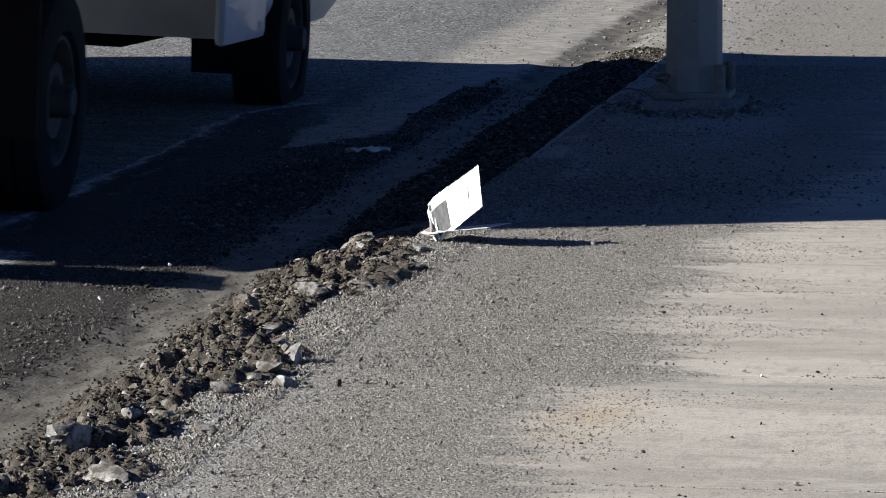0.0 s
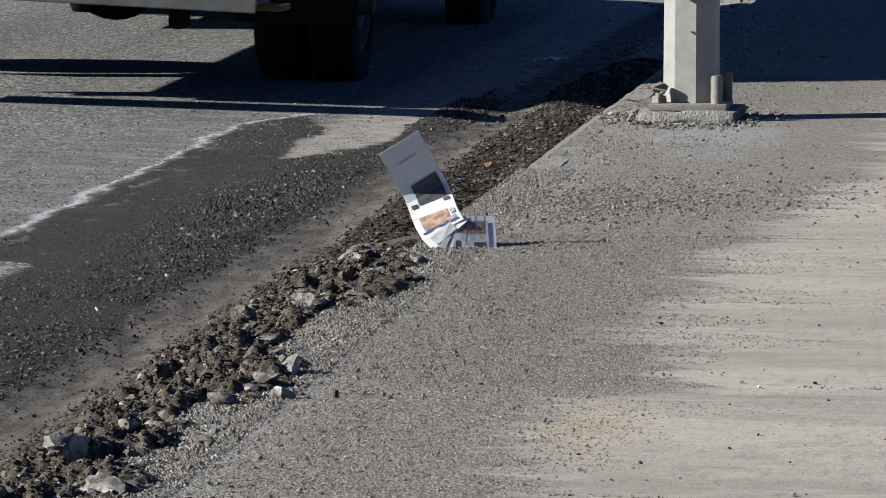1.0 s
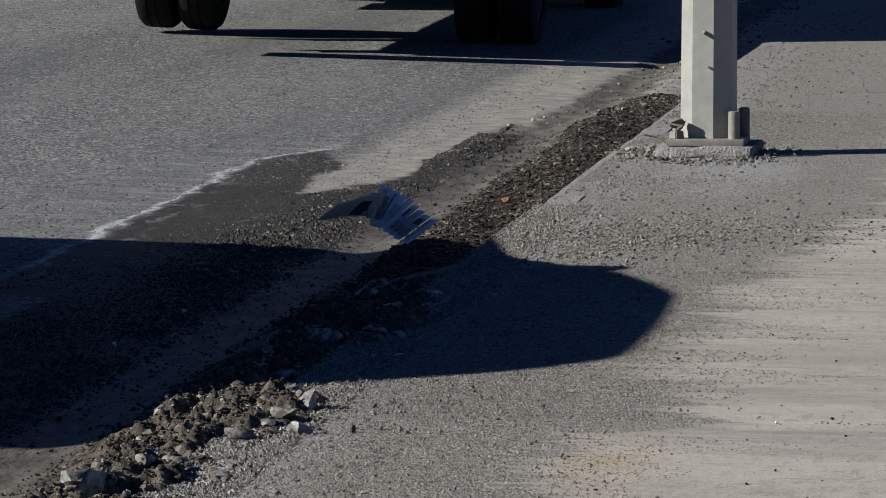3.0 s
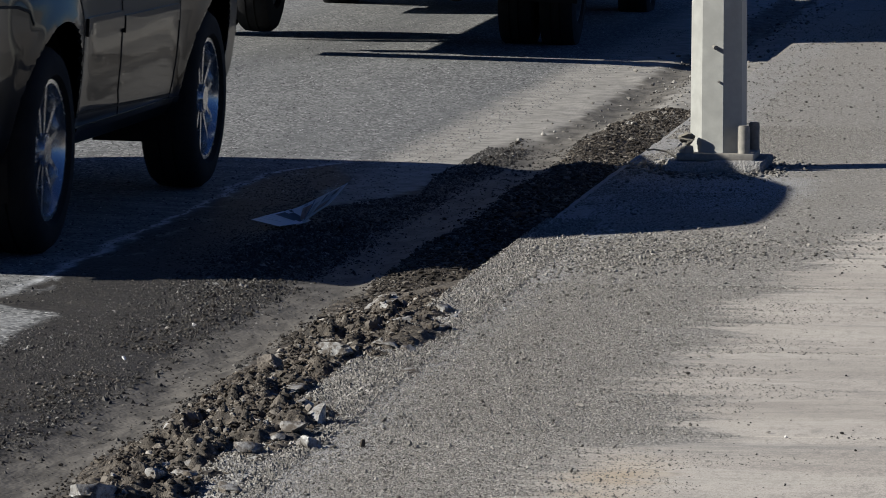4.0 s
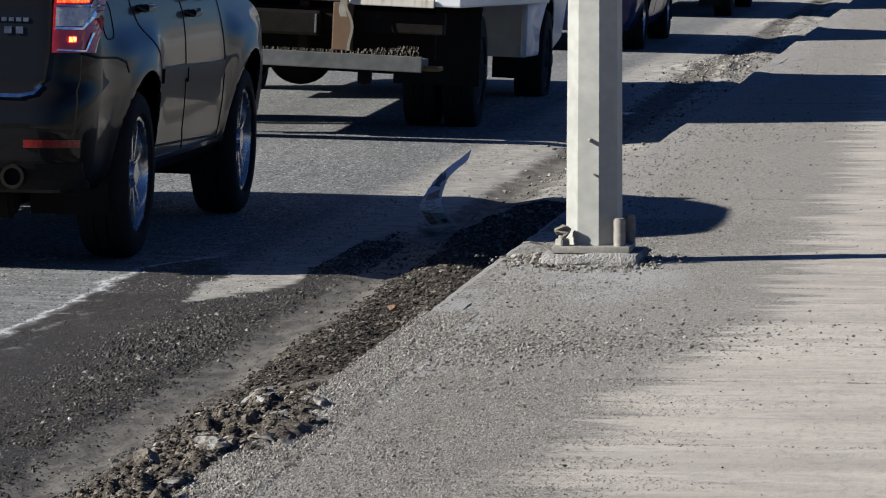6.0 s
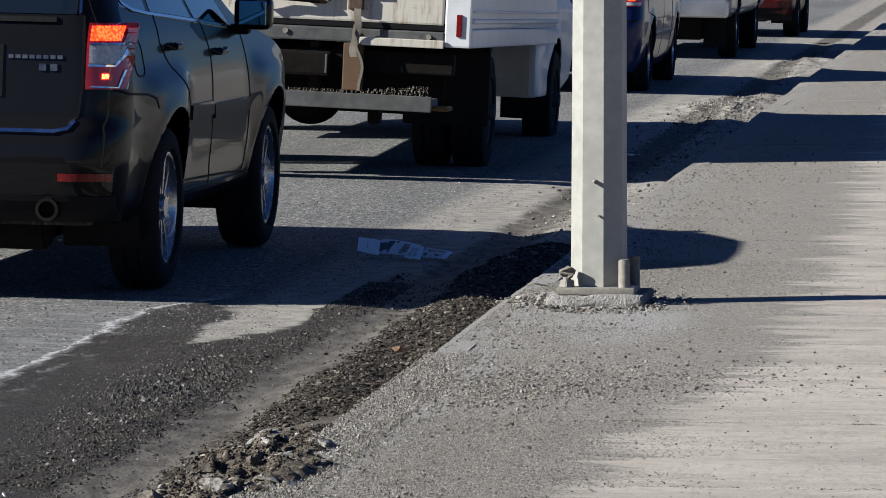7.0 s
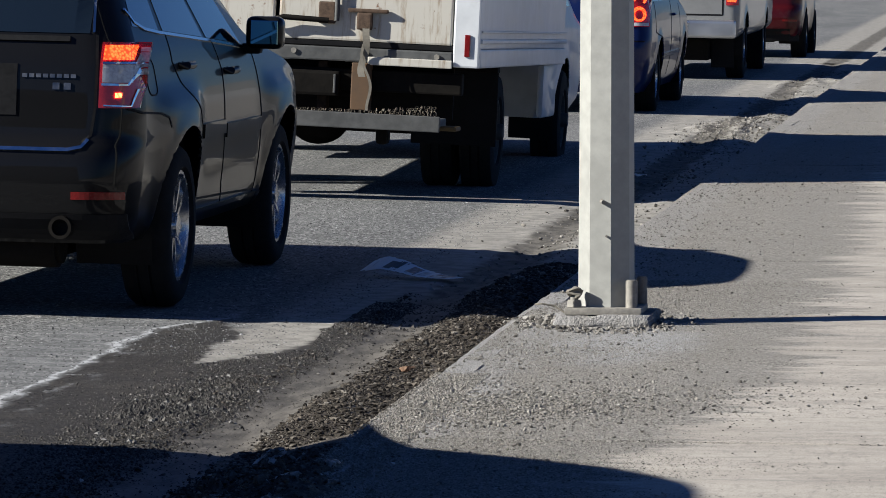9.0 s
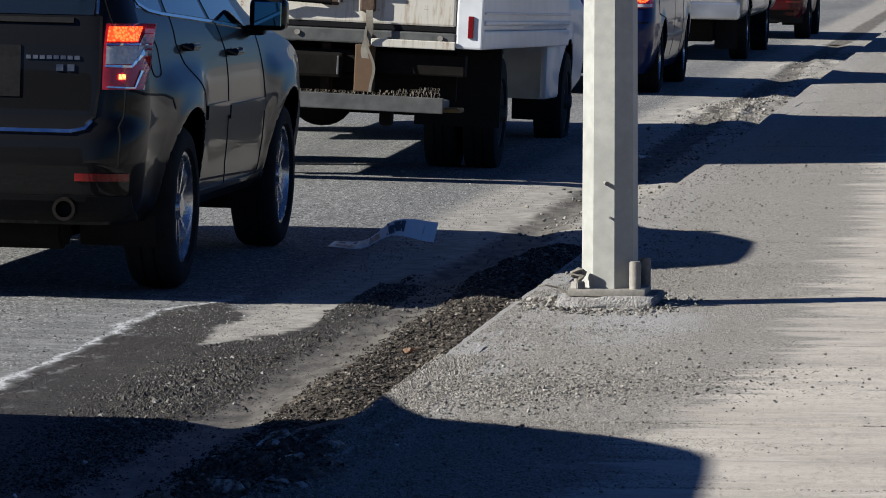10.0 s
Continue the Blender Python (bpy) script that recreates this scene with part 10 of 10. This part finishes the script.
    walk(leaflet_panels[14], [(0, placed(0.082, -0.016, -0.024, 0.053, 0.844, 0.532, 0.041)), (0.2, placed(0.086, -0.034, -0.005, -0.075, 0.832, 0.521, 0.175)), (0.5, placed(0.125, -0.014, -0.022, 0.021, 0.824, 0.557, 0.099)), (0.7, placed(0.141, -0.034, -0.013, 0.019, 0.851, 0.518, 0.081)), (0.8, placed(0.140, -0.047, -0.000, 0.110, 0.881, 0.460, -0.008)), (0.9, placed(0.132, -0.026, -0.049, -0.191, 0.729, 0.640, 0.151)), (1, placed(0.125, -0.004, -0.098, -0.460, 0.452, 0.710, 0.283)), (1.1, placed(0.032, -0.020, -0.085, -0.763, 0.265, 0.571, -0.145)), (1.2, placed(-0.060, -0.036, -0.073, 0.815, 0.009, -0.244, 0.526)), (1.3, placed(-0.008, 0.025, -0.064, -0.991, 0.063, 0.048, -0.105)), (1.4, placed(0.050, 0.005, -0.044, -0.931, 0.191, -0.111, 0.292)), (1.5, placed(0.108, -0.014, -0.023, -0.682, 0.279, -0.247, 0.629)), (1.6, placed(0.109, 0.001, -0.015, -0.586, 0.151, -0.641, 0.473)), (1.7, placed(0.109, 0.015, -0.006, 0.369, 0.009, 0.903, -0.219)), (1.8, placed(0.120, 0.014, 0.028, 0.809, 0.071, 0.536, -0.229)), (2, placed(0.202, -0.010, 0.020, 0.676, 0.257, 0.249, -0.644)), (2.1, placed(0.199, 0.019, 0.015, 0.787, 0.000, 0.052, -0.615)), (2.2, placed(0.182, -0.037, 0.059, -0.507, 0.069, 0.237, 0.826)), (2.3, placed(0.181, -0.027, 0.075, -0.404, 0.286, 0.424, 0.758)), (2.333, placed(0.178, -0.037, 0.060, -0.366, 0.477, 0.447, 0.663)), (2.4, placed(0.172, -0.056, 0.031, 0.238, -0.782, -0.428, -0.385)), (2.5, placed(0.162, -0.028, -0.021, 0.066, -0.885, -0.457, -0.060)), (2.533, placed(0.158, -0.008, -0.027, 0.067, -0.733, -0.676, 0.030)), (2.6, placed(0.149, 0.030, -0.039, -0.054, 0.274, 0.940, -0.196)), (2.667, placed(0.144, -0.027, -0.043, 0.181, 0.329, 0.598, -0.708)), (2.7, placed(0.142, -0.056, -0.045, -0.275, -0.301, -0.313, 0.858)), (3.8, placed(0.121, -0.056, 0.025, -0.363, -0.197, 0.016, 0.911)), (4, placed(0.118, -0.052, 0.057, -0.388, -0.363, 0.050, 0.845)), (4.2, placed(0.060, -0.067, 0.029, -0.220, -0.352, 0.019, 0.910)), (4.3, placed(0.075, -0.042, 0.029, -0.526, -0.326, -0.236, 0.750)), (4.4, placed(0.091, -0.016, 0.029, -0.734, -0.239, -0.447, 0.451)), (4.5, placed(0.107, 0.009, 0.029, 0.807, 0.109, 0.576, -0.069)), (4.6, placed(0.141, -0.028, 0.023, 0.751, 0.244, 0.355, -0.501)), (4.7, placed(0.176, -0.065, 0.017, 0.501, 0.316, 0.042, -0.805)), (4.9, placed(0.087, -0.094, -0.047, -0.179, -0.289, -0.417, 0.843)), (5, placed(0.032, -0.092, -0.094, -0.091, -0.063, -0.405, 0.908)), (5.133, placed(0.076, -0.050, -0.107, 0.120, -0.284, -0.539, 0.784)), (5.3, placed(0.131, 0.003, -0.122, -0.360, 0.507, 0.609, -0.493)), (5.4, placed(0.114, 0.000, -0.142, 0.534, -0.583, -0.464, 0.400)), (5.5, placed(-0.008, -0.013, -0.175, -0.632, 0.478, 0.318, -0.521)), (5.6, placed(-0.080, 0.010, -0.187, -0.700, 0.421, 0.101, -0.568)), (5.7, placed(-0.050, -0.015, -0.141, 0.706, -0.164, -0.470, 0.504)), (5.733, placed(-0.091, -0.010, -0.087, 0.764, 0.020, -0.243, 0.597)), (5.8, placed(-0.173, -0.000, 0.019, 0.658, 0.365, 0.260, 0.605)), (5.867, placed(0.011, 0.039, -0.047, 0.561, 0.486, 0.650, 0.162)), (5.9, placed(0.103, 0.059, -0.080, 0.429, 0.479, 0.760, -0.095)), (6, placed(-0.017, 0.006, -0.137, 0.008, 0.204, 0.921, -0.331)), (6.1, placed(0.042, 0.035, -0.065, -0.306, 0.198, 0.925, -0.109)), (6.2, placed(0.100, 0.063, 0.007, -0.575, 0.164, 0.791, 0.129)), (7.3, placed(0.180, 0.174, -0.039, 0.032, -0.808, -0.588, 0.024)), (8, placed(0.170, 0.170, -0.042, 0.031, -0.808, -0.588, 0.026)), (9, placed(0.154, 0.196, -0.048, 0.018, -0.855, -0.519, 0.006)), (9.3, placed(0.134, 0.015, -0.038, -0.386, 0.407, 0.827, 0.045)), (9.4, placed(0.089, 0.042, -0.033, -0.518, 0.214, 0.827, 0.035)), (9.467, placed(0.066, 0.039, 0.048, -0.173, -0.003, 0.931, 0.320)), (9.5, placed(0.054, 0.038, 0.088, 0.022, -0.115, 0.892, 0.436)), (9.6, placed(-0.012, 0.022, 0.150, -0.048, -0.167, 0.839, 0.516)), (9.7, placed(-0.097, 0.018, 0.159, -0.150, -0.454, 0.691, 0.542)), (9.8, placed(-0.166, 0.018, 0.110, 0.183, -0.411, 0.656, 0.605)), (9.9, placed(-0.179, -0.045, -0.007, 0.312, -0.713, 0.427, 0.461)), (10, placed(-0.212, 0.010, -0.044, 0.028, -0.658, 0.750, 0.071))])
    walk(leaflet_panels[15], [(0, placed(0.115, -0.031, -0.019, 0.043, 0.840, 0.539, 0.034)), (0.2, placed(0.119, -0.051, -0.003, -0.079, 0.831, 0.523, 0.173)), (0.5, placed(0.158, -0.028, -0.018, 0.006, 0.818, 0.569, 0.088)), (0.7, placed(0.173, -0.050, -0.009, 0.006, 0.842, 0.534, 0.071)), (0.8, placed(0.168, -0.066, 0.006, 0.099, 0.871, 0.480, -0.016)), (0.9, placed(0.161, -0.029, -0.046, -0.196, 0.731, 0.639, 0.139)), (1, placed(0.153, 0.009, -0.099, -0.460, 0.476, 0.698, 0.272)), (1.1, placed(0.031, -0.006, -0.090, -0.759, 0.283, 0.564, -0.160)), (1.2, placed(-0.091, -0.020, -0.081, 0.806, 0.004, -0.243, 0.539)), (1.3, placed(-0.014, 0.054, -0.068, -0.990, 0.083, 0.038, -0.111)), (1.4, placed(0.061, 0.021, -0.059, -0.929, 0.193, -0.106, 0.298)), (1.5, placed(0.136, -0.012, -0.050, -0.679, 0.263, -0.228, 0.646)), (1.6, placed(0.126, 0.015, -0.034, -0.879, 0.276, 0.077, 0.380)), (1.7, placed(0.115, 0.042, -0.018, -0.900, 0.233, 0.366, 0.037)), (1.8, placed(0.133, 0.039, 0.025, -0.523, 0.253, 0.808, 0.094)), (2, placed(0.234, -0.009, 0.021, -0.240, 0.650, 0.671, 0.265)), (2.1, placed(0.228, 0.026, 0.013, -0.046, 0.623, 0.781, 0.006)), (2.2, placed(0.211, -0.049, 0.069, 0.242, 0.814, 0.523, -0.074)), (2.3, placed(0.208, -0.036, 0.088, 0.430, 0.748, 0.417, -0.284)), (2.333, placed(0.205, -0.048, 0.069, 0.458, 0.657, 0.371, -0.470)), (2.4, placed(0.199, -0.072, 0.030, -0.450, -0.389, -0.232, 0.770)), (2.5, placed(0.189, -0.046, -0.023, -0.479, -0.048, -0.077, 0.873)), (2.533, placed(0.181, -0.013, -0.032, -0.677, 0.040, -0.072, 0.732)), (2.6, placed(0.164, 0.052, -0.051, -0.926, 0.203, -0.047, 0.315)), (2.667, placed(0.163, -0.033, -0.054, -0.593, 0.702, 0.206, 0.336)), (2.7, placed(0.163, -0.075, -0.056, 0.317, -0.849, -0.306, -0.291)), (3.8, placed(0.143, -0.080, 0.031, -0.016, -0.903, -0.386, -0.190)), (4, placed(0.139, -0.075, 0.069, -0.051, -0.839, -0.411, -0.353)), (4.2, placed(0.072, -0.094, 0.034, -0.023, -0.910, -0.235, -0.339)), (4.3, placed(0.086, -0.051, 0.034, 0.225, -0.751, -0.530, -0.323)), (4.4, placed(0.100, -0.008, 0.033, 0.433, -0.461, -0.733, -0.250)), (4.5, placed(0.114, 0.035, 0.032, -0.567, 0.090, 0.808, 0.134)), (4.6, placed(0.159, -0.023, 0.029, -0.356, 0.502, 0.748, 0.246)), (4.7, placed(0.204, -0.080, 0.025, -0.064, 0.799, 0.517, 0.302)), (4.9, placed(0.105, -0.114, -0.066, 0.397, -0.844, -0.191, -0.307)), (5, placed(0.039, -0.114, -0.118, 0.401, -0.909, -0.093, -0.066)), (5.133, placed(0.085, -0.062, -0.137, 0.543, -0.779, 0.109, -0.293)), (5.3, placed(0.142, 0.003, -0.161, -0.621, 0.479, -0.338, 0.520)), (5.4, placed(0.120, 0.000, -0.179, -0.489, 0.365, -0.510, 0.605)), (5.5, placed(-0.019, -0.013, -0.205, 0.326, -0.516, 0.628, -0.484)), (5.6, placed(-0.104, 0.010, -0.212, 0.115, -0.559, 0.698, -0.434)), (5.7, placed(-0.069, -0.001, -0.164, 0.468, -0.515, 0.697, -0.174)), (5.733, placed(-0.111, -0.000, -0.094, 0.242, -0.605, 0.758, 0.013)), (5.8, placed(-0.194, -0.000, 0.047, -0.256, -0.606, 0.659, 0.364)), (5.867, placed(0.020, 0.050, -0.033, -0.660, -0.128, 0.559, 0.485)), (5.9, placed(0.128, 0.074, -0.073, -0.766, 0.145, 0.415, 0.470)), (6, placed(-0.005, 0.028, -0.156, -0.911, 0.360, 0.004, 0.199)), (6.1, placed(0.053, 0.058, -0.074, -0.923, 0.105, -0.303, 0.214)), (6.2, placed(0.112, 0.088, 0.007, 0.788, 0.167, 0.560, -0.194)), (7.3, placed(0.207, 0.165, -0.042, -0.588, 0.034, -0.025, 0.807)), (8, placed(0.196, 0.162, -0.045, -0.588, 0.036, -0.024, 0.807)), (9, placed(0.180, 0.182, -0.049, 0.519, -0.017, 0.011, -0.855)), (9.3, placed(0.156, 0.034, -0.046, 0.818, 0.048, 0.368, -0.440)), (9.4, placed(0.101, 0.068, -0.038, 0.827, 0.039, 0.501, -0.251)), (9.467, placed(0.065, 0.061, 0.063, 0.924, 0.336, 0.178, -0.030)), (9.5, placed(0.047, 0.057, 0.114, 0.885, 0.457, -0.007, 0.087)), (9.6, placed(-0.019, 0.034, 0.178, 0.826, 0.534, 0.055, 0.171)), (9.7, placed(-0.113, 0.018, 0.189, -0.690, -0.544, -0.153, -0.452)), (9.8, placed(-0.193, 0.016, 0.132, 0.667, 0.590, -0.202, 0.408)), (9.9, placed(-0.205, -0.057, -0.009, 0.441, 0.457, -0.322, 0.702)), (10, placed(-0.243, 0.014, -0.042, 0.745, 0.050, -0.044, 0.663))])


motions()
